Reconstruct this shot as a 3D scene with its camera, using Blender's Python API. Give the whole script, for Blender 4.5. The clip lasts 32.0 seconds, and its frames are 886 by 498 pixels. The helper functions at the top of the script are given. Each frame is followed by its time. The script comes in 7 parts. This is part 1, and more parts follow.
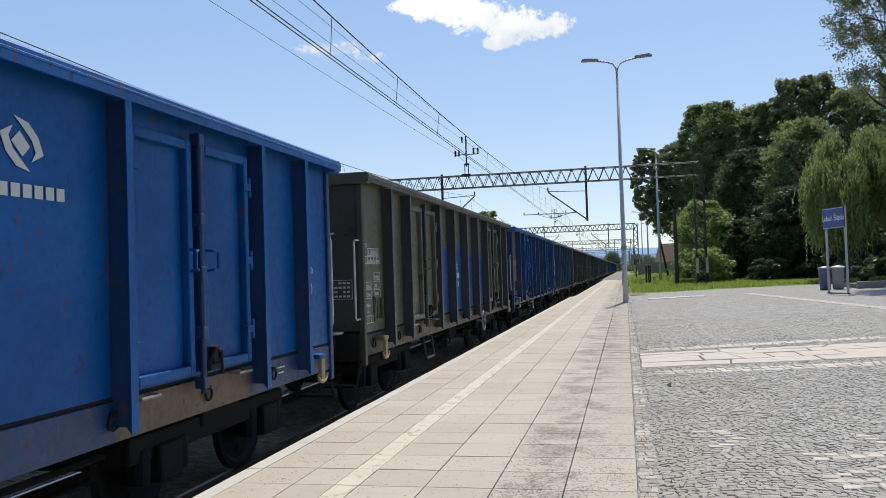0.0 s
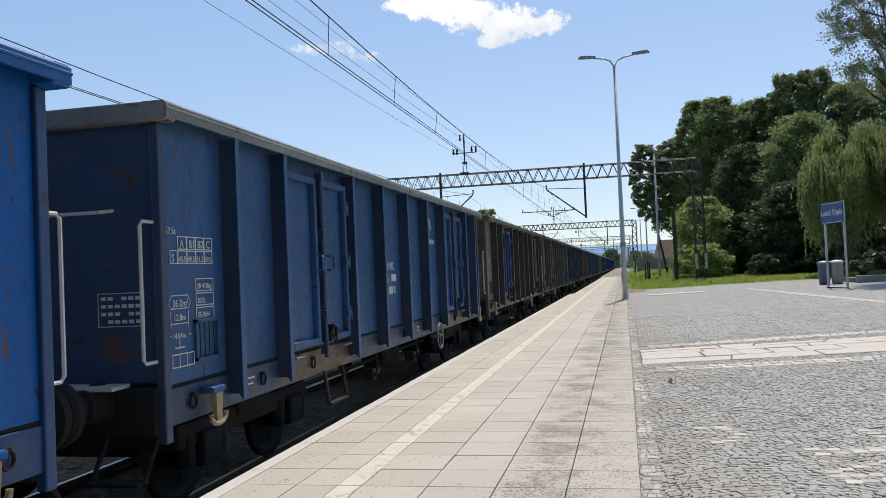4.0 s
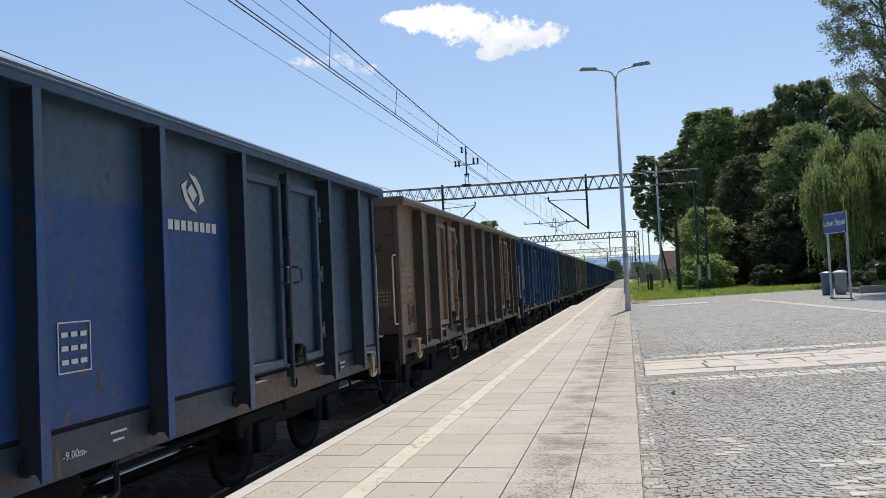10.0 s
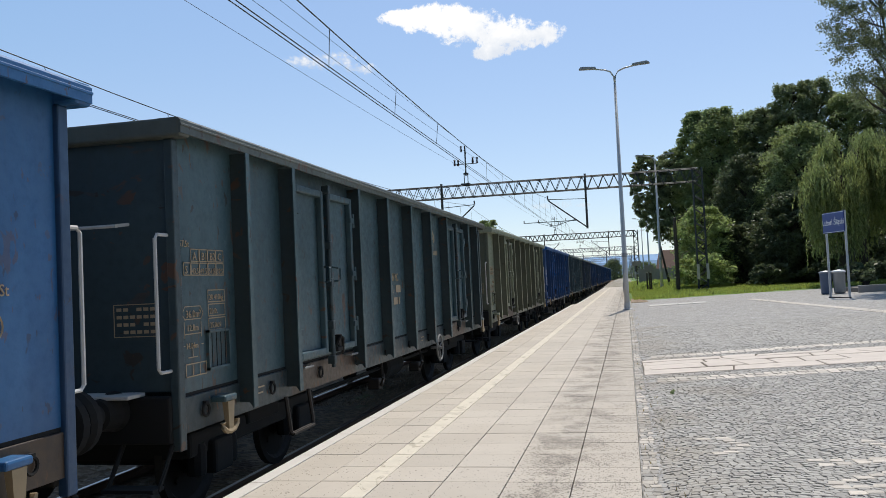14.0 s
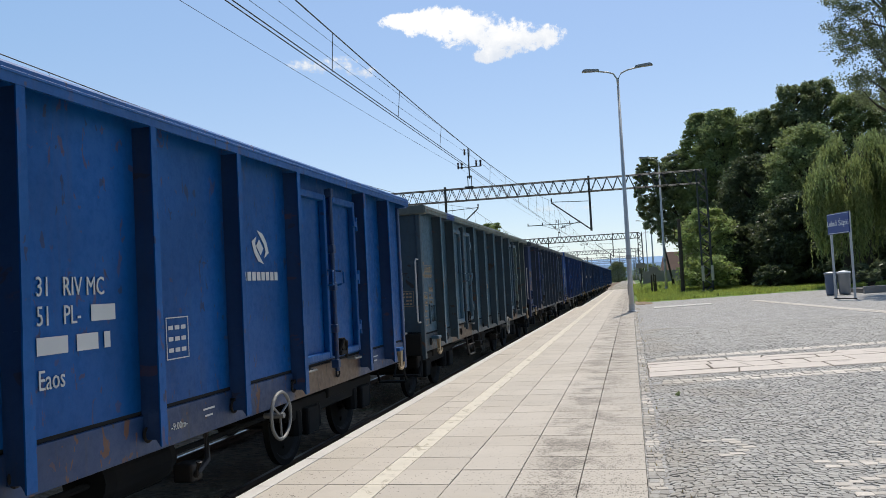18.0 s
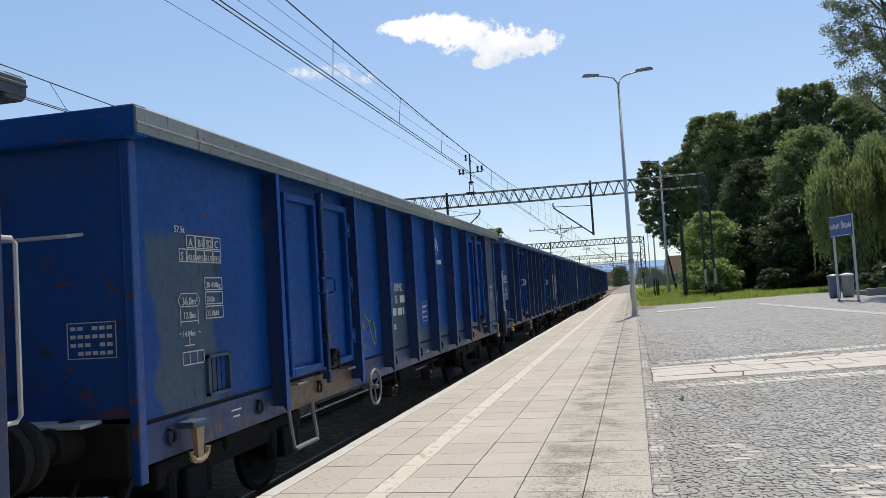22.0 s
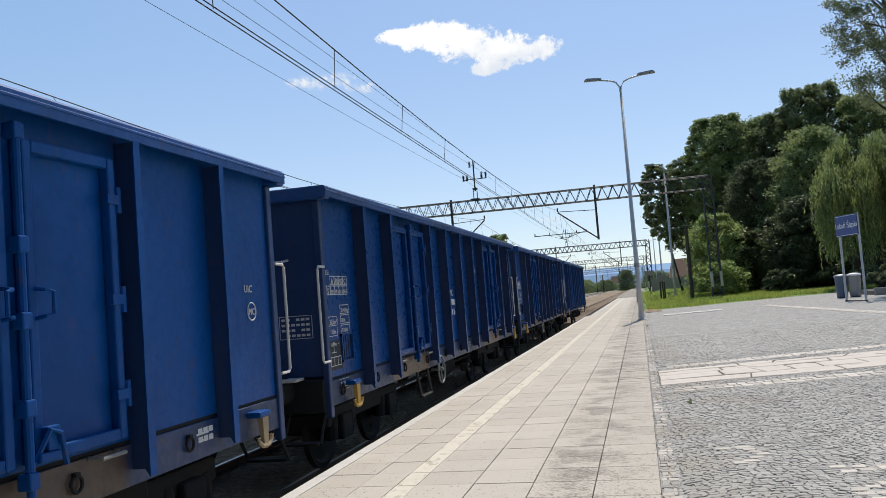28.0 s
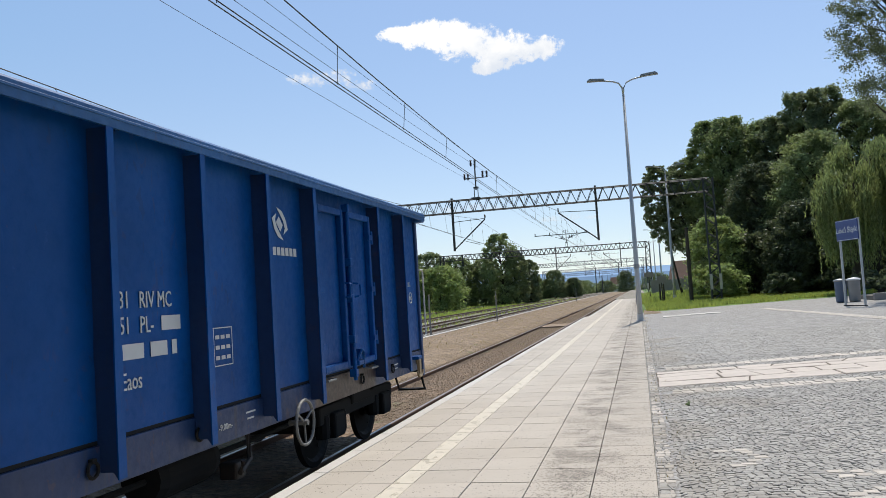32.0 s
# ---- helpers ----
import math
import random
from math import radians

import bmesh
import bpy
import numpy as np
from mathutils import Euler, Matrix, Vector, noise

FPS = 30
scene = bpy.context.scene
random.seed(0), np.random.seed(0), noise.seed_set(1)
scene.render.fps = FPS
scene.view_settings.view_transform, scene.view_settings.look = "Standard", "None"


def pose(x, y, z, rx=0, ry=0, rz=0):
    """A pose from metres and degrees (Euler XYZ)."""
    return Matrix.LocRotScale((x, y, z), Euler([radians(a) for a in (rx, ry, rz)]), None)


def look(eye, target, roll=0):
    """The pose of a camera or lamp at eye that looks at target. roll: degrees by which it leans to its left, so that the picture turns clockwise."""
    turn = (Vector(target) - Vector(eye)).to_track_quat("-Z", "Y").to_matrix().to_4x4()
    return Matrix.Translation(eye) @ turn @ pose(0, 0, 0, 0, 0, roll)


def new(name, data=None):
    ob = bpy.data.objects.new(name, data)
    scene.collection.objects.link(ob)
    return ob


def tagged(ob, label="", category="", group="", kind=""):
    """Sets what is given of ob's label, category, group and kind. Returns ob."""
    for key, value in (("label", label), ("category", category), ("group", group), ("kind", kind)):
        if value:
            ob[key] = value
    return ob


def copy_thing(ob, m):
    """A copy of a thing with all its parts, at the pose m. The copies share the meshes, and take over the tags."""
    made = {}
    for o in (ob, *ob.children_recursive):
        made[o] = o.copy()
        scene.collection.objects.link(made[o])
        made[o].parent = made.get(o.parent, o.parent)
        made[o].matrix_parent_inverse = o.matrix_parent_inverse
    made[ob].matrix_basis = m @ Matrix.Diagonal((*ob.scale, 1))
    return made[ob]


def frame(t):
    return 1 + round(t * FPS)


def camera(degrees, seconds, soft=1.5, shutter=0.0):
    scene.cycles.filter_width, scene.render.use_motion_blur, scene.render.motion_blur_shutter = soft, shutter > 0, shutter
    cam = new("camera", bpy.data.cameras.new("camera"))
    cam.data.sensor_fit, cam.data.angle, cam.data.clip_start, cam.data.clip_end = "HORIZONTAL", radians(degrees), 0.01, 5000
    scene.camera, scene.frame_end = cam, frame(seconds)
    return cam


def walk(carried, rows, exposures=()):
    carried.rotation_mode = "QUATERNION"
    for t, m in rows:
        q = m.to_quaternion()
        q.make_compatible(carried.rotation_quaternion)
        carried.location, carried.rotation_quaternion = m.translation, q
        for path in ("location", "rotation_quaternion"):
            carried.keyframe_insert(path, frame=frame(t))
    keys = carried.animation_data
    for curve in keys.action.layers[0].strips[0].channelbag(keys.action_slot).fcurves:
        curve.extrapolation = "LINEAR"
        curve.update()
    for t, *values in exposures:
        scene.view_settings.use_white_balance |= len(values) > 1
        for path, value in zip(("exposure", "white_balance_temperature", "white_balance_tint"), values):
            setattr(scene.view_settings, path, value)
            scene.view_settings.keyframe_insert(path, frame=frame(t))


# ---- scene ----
cam = camera(56.241, 32.0, soft=0.6)
PATH = [
    (0, (-0.024, -0.021, 1.467), (-0.452, 1.932, 1.526), -1.9),
    (0.5, (-0.024, -0.02, 1.468), (-0.452, 1.933, 1.524), -1.9),
    (1, (-0.028, -0.025, 1.47), (-0.456, 1.928, 1.524), -1.9),
    (1.5, (-0.03, -0.02, 1.469), (-0.459, 1.933, 1.521), -1.9),
    (2, (-0.027, -0.02, 1.466), (-0.455, 1.933, 1.516), -2.1),
    (2.5, (-0.027, -0.03, 1.469), (-0.456, 1.923, 1.518), -2.1),
    (3, (-0.029, -0.017, 1.468), (-0.455, 1.936, 1.519), -2.4),
    (3.5, (-0.035, -0.028, 1.476), (-0.46, 1.925, 1.528), -2.5),
    (5.5, (-0.024, -0.019, 1.469), (-0.452, 1.934, 1.541), -2.5),
    (6, (-0.03, -0.028, 1.473), (-0.458, 1.924, 1.547), -2.3),
    (6.5, (-0.026, -0.024, 1.47), (-0.454, 1.928, 1.544), -2.1),
    (7, (-0.028, -0.026, 1.476), (-0.457, 1.926, 1.549), -2.0),
    (7.5, (-0.025, -0.015, 1.474), (-0.453, 1.937, 1.549), -2.1),
    (8, (-0.032, -0.025, 1.476), (-0.46, 1.928, 1.553), -2.1),
    (8.5, (-0.03, -0.007, 1.475), (-0.457, 1.945, 1.556), -2.3),
    (9, (-0.029, 0.001, 1.465), (-0.457, 1.953, 1.551), -2.5),
    (9.5, (-0.031, -0.012, 1.472), (-0.459, 1.939, 1.557), -2.7),
    (10, (-0.026, -0.011, 1.472), (-0.456, 1.941, 1.556), -2.7),
    (10.5, (-0.03, -0.024, 1.484), (-0.46, 1.927, 1.567), -2.5),
    (11, (-0.03, -0.036, 1.478), (-0.46, 1.916, 1.561), -2.6),
    (11.5, (-0.029, -0.024, 1.475), (-0.459, 1.927, 1.558), -2.6),
    (12, (-0.029, -0.023, 1.474), (-0.459, 1.928, 1.558), -2.6),
    (12.5, (-0.028, -0.011, 1.472), (-0.457, 1.94, 1.555), -2.6),
    (13, (-0.028, -0.011, 1.472), (-0.458, 1.94, 1.555), -2.6),
    (13.5, (-0.031, -0.024, 1.469), (-0.46, 1.928, 1.553), -2.7),
    (14, (-0.027, -0.018, 1.474), (-0.455, 1.934, 1.556), -2.7),
    (14.5, (-0.027, -0.018, 1.474), (-0.455, 1.934, 1.556), -2.7),
    (16.5, (-0.028, -0.009, 1.475), (-0.458, 1.942, 1.561), -2.9),
    (17, (-0.028, -0.014, 1.472), (-0.46, 1.937, 1.559), -2.9),
    (17.5, (-0.029, -0.021, 1.477), (-0.463, 1.93, 1.564), -2.9),
    (18, (-0.029, -0.022, 1.472), (-0.466, 1.928, 1.562), -3.0),
    (18.5, (-0.031, -0.025, 1.476), (-0.469, 1.924, 1.567), -2.9),
    (19, (-0.029, -0.022, 1.476), (-0.469, 1.927, 1.573), -2.9),
    (19.5, (-0.032, -0.024, 1.476), (-0.472, 1.924, 1.576), -3.0),
    (20, (-0.022, -0.023, 1.477), (-0.463, 1.925, 1.579), -3.2),
    (20.5, (-0.027, -0.024, 1.472), (-0.467, 1.924, 1.577), -3.3),
    (21, (-0.033, -0.026, 1.474), (-0.473, 1.922, 1.578), -3.4),
    (21.5, (-0.025, -0.03, 1.477), (-0.466, 1.918, 1.581), -3.5),
    (22, (-0.029, -0.015, 1.482), (-0.47, 1.933, 1.586), -3.5),
    (22.5, (-0.03, -0.035, 1.481), (-0.471, 1.913, 1.588), -3.6),
    (23, (-0.023, -0.013, 1.475), (-0.468, 1.934, 1.586), -3.7),
    (23.5, (-0.022, -0.005, 1.476), (-0.47, 1.941, 1.589), -3.9),
    (24, (-0.029, 0.001, 1.474), (-0.476, 1.947, 1.591), -3.9),
    (24.5, (-0.027, 0.002, 1.477), (-0.474, 1.948, 1.593), -4.0),
    (25, (-0.024, 0.006, 1.475), (-0.473, 1.952, 1.592), -4.0),
    (25.5, (-0.022, 0.021, 1.473), (-0.472, 1.967, 1.59), -4.2),
    (27.5, (-0.026, 0.008, 1.478), (-0.477, 1.953, 1.599), -4.3),
    (28, (-0.02, -0.004, 1.474), (-0.472, 1.94, 1.596), -4.5),
    (28.5, (-0.028, 0.02, 1.473), (-0.48, 1.965, 1.594), -4.3),
    (29, (-0.02, 0.015, 1.474), (-0.472, 1.959, 1.595), -4.3),
    (29.5, (-0.024, 0.023, 1.473), (-0.475, 1.967, 1.594), -4.3),
    (30, (-0.025, -0.006, 1.475), (-0.477, 1.939, 1.595), -4.1),
    (30.5, (-0.026, 0.008, 1.47), (-0.479, 1.953, 1.589), -3.9),
    (31, (-0.025, 0.015, 1.473), (-0.477, 1.96, 1.59), -3.8),
    (31.5, (-0.023, -0.001, 1.475), (-0.475, 1.943, 1.593), -3.6),
    (32, (-0.028, 0.012, 1.472), (-0.48, 1.956, 1.59), -3.6),
]
walk(cam, [(t, look(eye, target, roll)) for t, eye, target, roll in PATH])

# ---------------------------------------------------------------- light
SUN = Vector((0.062, 0.466, 0.883)).normalized()
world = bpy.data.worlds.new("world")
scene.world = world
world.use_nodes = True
wn = world.node_tree.nodes
sky = wn.new("ShaderNodeTexSky")
sky.sky_type = "NISHITA"
sky.sun_disc = False
sky.sun_elevation = math.asin(SUN.z)
sky.sun_rotation = math.atan2(SUN.x, SUN.y)
sky.air_density, sky.dust_density, sky.ozone_density = 1.0, 0.0, 4.4
wn["Background"].inputs["Strength"].default_value = 0.146
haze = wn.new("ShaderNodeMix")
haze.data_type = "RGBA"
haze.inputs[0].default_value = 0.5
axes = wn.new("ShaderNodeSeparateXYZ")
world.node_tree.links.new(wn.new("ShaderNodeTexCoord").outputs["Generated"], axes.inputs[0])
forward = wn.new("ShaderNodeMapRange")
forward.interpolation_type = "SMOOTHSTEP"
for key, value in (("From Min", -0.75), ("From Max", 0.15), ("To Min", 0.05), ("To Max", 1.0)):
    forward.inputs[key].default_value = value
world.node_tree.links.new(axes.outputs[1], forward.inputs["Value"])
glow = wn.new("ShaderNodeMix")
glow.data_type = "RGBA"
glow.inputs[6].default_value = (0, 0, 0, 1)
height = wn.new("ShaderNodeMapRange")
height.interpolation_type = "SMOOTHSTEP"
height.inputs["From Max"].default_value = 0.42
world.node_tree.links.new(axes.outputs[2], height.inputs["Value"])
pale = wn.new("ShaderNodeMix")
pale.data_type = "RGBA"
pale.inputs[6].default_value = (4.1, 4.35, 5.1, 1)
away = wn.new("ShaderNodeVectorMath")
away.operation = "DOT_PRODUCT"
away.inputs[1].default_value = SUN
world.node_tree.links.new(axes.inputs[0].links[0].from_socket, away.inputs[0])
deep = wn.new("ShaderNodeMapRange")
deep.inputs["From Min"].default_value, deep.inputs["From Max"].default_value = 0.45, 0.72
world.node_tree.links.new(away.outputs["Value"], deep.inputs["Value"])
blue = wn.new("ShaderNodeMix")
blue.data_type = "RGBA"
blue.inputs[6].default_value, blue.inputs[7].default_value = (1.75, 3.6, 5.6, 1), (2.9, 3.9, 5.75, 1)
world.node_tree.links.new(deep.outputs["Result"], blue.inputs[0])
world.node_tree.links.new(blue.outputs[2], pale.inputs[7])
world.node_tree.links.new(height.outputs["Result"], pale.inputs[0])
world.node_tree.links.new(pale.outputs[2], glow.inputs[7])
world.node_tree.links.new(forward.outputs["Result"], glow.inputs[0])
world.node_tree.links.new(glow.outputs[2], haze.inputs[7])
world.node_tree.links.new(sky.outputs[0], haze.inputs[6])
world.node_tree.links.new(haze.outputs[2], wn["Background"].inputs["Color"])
sun = new("sun", bpy.data.lights.new("sun", "SUN"))
sun.data.energy, sun.data.angle, sun.data.color = 4.2, radians(0.53), (1.0, 0.935, 0.84)
sun.matrix_world = look((0, 0, 60), Vector((0, 0, 60)) - SUN)
scene.view_settings.exposure = 0.0


# ---------------------------------------------------------------- materials
def material(name, rough=0.7, metal=0.0):
    m = bpy.data.materials.new(name)
    m.use_nodes = True
    b = m.node_tree.nodes["Principled BSDF"]
    b.inputs["Roughness"].default_value, b.inputs["Metallic"].default_value = rough, metal
    return m


class Net:
    """Short hand for shader nodes."""

    def __init__(self, m):
        self.m, self.t = m, m.node_tree
        self.bsdf = self.t.nodes["Principled BSDF"]

    def put(self, kind, **values):
        n = self.t.nodes.new("ShaderNode" + kind)
        for k, v in values.items():
            if isinstance(v, bpy.types.NodeSocket):
                self.t.links.new(v, n.inputs[k.replace("_", " ")])
            else:
                n.inputs[k.replace("_", " ")].default_value = v
        return n

    def link(self, a, b):
        self.t.links.new(a, b)

    def where(self, scale=(1, 1, 1), world_space=False, shift=True):
        if world_space:
            v = self.t.nodes.new("ShaderNodeNewGeometry").outputs["Position"]
        else:
            v = self.t.nodes.new("ShaderNodeTexCoord").outputs["Object"]
            if shift:
                r = self.t.nodes.new("ShaderNodeObjectInfo").outputs["Random"]
                s = self.math("MULTIPLY", r, 40.0)
                a = self.t.nodes.new("ShaderNodeVectorMath")
                self.link(v, a.inputs[0])
                self.link(s, a.inputs[1])
                v = a.outputs[0]
        mp = self.t.nodes.new("ShaderNodeMapping")
        mp.inputs["Scale"].default_value = scale
        self.link(v, mp.inputs["Vector"])
        return mp.outputs[0]

    def noise(self, v, scale, detail=4.0, rough=0.6, distort=0.0):
        n = self.put("TexNoise", Scale=scale, Detail=detail, Roughness=rough, Distortion=distort)
        self.link(v, n.inputs["Vector"])
        return n.outputs["Fac"]

    def math(self, op, a, b=0.0, clamp=False):
        n = self.t.nodes.new("ShaderNodeMath")
        n.operation, n.use_clamp = op, clamp
        for i, v in enumerate((a, b)):
            if isinstance(v, bpy.types.NodeSocket):
                self.link(v, n.inputs[i])
            else:
                n.inputs[i].default_value = v
        return n.outputs[0]

    def ramp(self, v, lo, hi, a=0.0, b=1.0):
        n = self.t.nodes.new("ShaderNodeMapRange")
        n.interpolation_type = "SMOOTHSTEP"
        for k, x in (("From Min", lo), ("From Max", hi), ("To Min", a), ("To Max", b)):
            n.inputs[k].default_value = x
        self.link(v, n.inputs["Value"])
        return n.outputs["Result"]

    def mix(self, f, a, b, mode="MIX"):
        n = self.t.nodes.new("ShaderNodeMix")
        n.data_type, n.blend_type = "RGBA", mode
        for i, v in ((0, f), (6, a), (7, b)):
            if isinstance(v, bpy.types.NodeSocket):
                self.link(v, n.inputs[i])
            elif i == 0:
                n.inputs[0].default_value = v
            else:
                n.inputs[i].default_value = (*v, 1)
        return n.outputs[2]

    def bump(self, v, strength=0.3, distance=0.01):
        n = self.put("Bump", Strength=strength, Distance=distance)
        self.link(v, n.inputs["Height"])
        self.link(n.outputs[0], self.bsdf.inputs["Normal"])

    def colour(self, c):
        if isinstance(c, bpy.types.NodeSocket):
            self.link(c, self.bsdf.inputs["Base Color"])
        else:
            self.bsdf.inputs["Base Color"].default_value = (*c, 1)


def plain(name, base, rough=0.7, metal=0.0, vary=0.25, scale=3.0, world_space=False, bump=0.15, dist=0.005, dirt=(0.06, 0.05, 0.04), dirty=0.25, island=False):
    """A surface with broad stains, fine grain and a little relief."""
    m = material(name, rough, metal)
    n = Net(m)
    v = n.where(world_space=world_space)
    big, fine = n.noise(v, scale * 0.35, 5), n.noise(v, scale * 9, 6, 0.7)
    dark, light = tuple(c * (1 - vary) for c in base), tuple(min(1, c * (1 + vary)) for c in base)
    c = n.mix(big, dark, light)
    c = n.mix(n.ramp(fine, 0.35, 0.75, 0, vary), c, dark)
    if dirty:
        c = n.mix(n.ramp(big, 0.55, 0.75, 0, dirty), c, dirt)
    if island:
        r = n.t.nodes.new("ShaderNodeNewGeometry").outputs["Random Per Island"]
        c = n.mix(n.ramp(r, 0, 1, 0.0, 0.55), c, dark)
    n.colour(c)
    n.bump(fine, bump, dist)
    return m


RUST = (0.115, 0.05, 0.022)


def paint(name, base, patch=None, zone=None, rust=0.35, dirt=0.45, fade=0.22, gloss=0.4, wear=1.0, ragged=1.5, sheen=None):
    """Worn wagon paint in the wagon's own space: fading, run-down streaks, scuffs, scrapes and rust; patch is a touched-up zone (y0, y1, z0, z1) with an uneven border."""
    m = material(name, gloss)
    n = Net(m)
    obj = n.where(shift=False)
    v = n.where()
    cloudy, fine = n.noise(v, 0.55, 5, 0.6, 0.4), n.noise(v, 14, 6, 0.7)
    streak = n.noise(n.where((5.0, 5.0, 0.35)), 1.6, 5, 0.65)
    scrape = n.noise(n.where((1.0, 5.5, 2.2)), 2.1, 4, 0.55, 0.8)
    c = n.mix(n.ramp(cloudy, 0.3, 0.75), tuple(x * (1 - fade) for x in base), tuple(min(1, x * (1 + fade) + 0.002) for x in base))
    if patch:
        xyz = n.t.nodes.new("ShaderNodeSeparateXYZ")
        n.link(obj, xyz.inputs[0])
        wob = n.math("MULTIPLY", n.math("SUBTRACT", n.noise(v, 0.8, 3), 0.5), ragged)
        y, z = n.math("ADD", xyz.outputs[1], wob), n.math("ADD", xyz.outputs[2], n.math("MULTIPLY", wob, 0.35))
        inside = None
        for q in range(0, len(zone), 4):
            here = None
            for s, lo, hi in ((y, zone[q], zone[q + 1]), (z, zone[q + 2], zone[q + 3])):
                for f in (n.ramp(s, lo - 0.05, lo + 0.05), n.ramp(s, hi - 0.08, hi + 0.08, 1, 0)):
                    here = f if here is None else n.math("MULTIPLY", here, f)
            inside = here if inside is None else n.math("MAXIMUM", inside, here)
        c = n.mix(inside, c, patch)
    c = n.mix(n.ramp(streak, 0.5, 0.8, 0, dirt), c, (0.05, 0.043, 0.035))
    c = n.mix(n.ramp(fine, 0.4, 0.8, 0, 0.3 * wear), c, tuple(x * 0.5 for x in base))
    n.bsdf.inputs["Specular IOR Level"].default_value = 0.25 + 0.2 * wear if sheen is None else sheen
    # pale scuffs where the load and the buffing have rubbed the paint
    scuff = n.math("MULTIPLY", n.ramp(n.noise(n.where((1.0, 2.6, 1.1)), 1.7, 5, 0.7, 1.6), 0.6, 0.72), n.ramp(n.noise(v, 0.9, 2), 0.5, 0.66))
    c = n.mix(n.math("MULTIPLY", scuff, (0.25 + rust * 0.4) * (0.4 + 0.6 * wear), True), c, tuple(min(0.5, x * 1.5 + 0.05) for x in base))
    chips = n.math("MULTIPLY", n.ramp(scrape, 0.62, 0.65), n.ramp(cloudy, 0.42, 0.56))
    c = n.mix(n.math("MULTIPLY", chips, rust * 1.7, True), c, RUST)
    gouge = n.ramp(n.noise(n.where((1.0, 3.0, 1.4)), 4.2, 3, 0.5, 0.6), 0.675, 0.695, 0, min(0.9, rust * 1.8))
    c = n.mix(gouge, c, (0.04, 0.024, 0.014))
    c = n.mix(n.ramp(n.noise(v, 9.0, 3, 0.5), 0.69, 0.72, 0, rust * 1.2), c, RUST)
    n.colour(c)
    n.link(n.ramp(fine, 0.2, 0.8, gloss - 0.08, gloss + 0.22), n.bsdf.inputs["Roughness"])
    dents = n.noise(v, 1.3, 2, 0.4)
    n.bump(n.math("ADD", n.math("MULTIPLY", dents, 1.0), n.math("MULTIPLY", fine, 0.06)), 0.4, 0.06)
    return m


def leafy(name, base, back=0.5):
    """Leaves that let some light through; each leaf has its own shade."""
    m = bpy.data.materials.new(name)
    m.use_nodes = True
    n = Net(m)
    r = n.t.nodes.new("ShaderNodeNewGeometry").outputs["Random Per Island"]
    c = n.mix(r, tuple(x * 0.55 for x in base), tuple(x * 1.5 for x in base))
    c = n.mix(n.ramp(n.noise(n.where(world_space=True), 0.5, 3), 0.35, 0.7, 0, 0.6), c, (base[0] * 1.3, base[1] * 1.12, base[2] * 0.8))
    n.colour(c)
    n.bsdf.inputs["Roughness"].default_value = 0.55
    tr = n.t.nodes.new("ShaderNodeBsdfTranslucent")
    n.link(c, tr.inputs["Color"])
    mx = n.t.nodes.new("ShaderNodeMixShader")
    mx.inputs[0].default_value = back
    n.link(n.bsdf.outputs[0], mx.inputs[1])
    n.link(tr.outputs[0], mx.inputs[2])
    n.link(mx.outputs[0], n.t.nodes["Material Output"].inputs["Surface"])
    return m


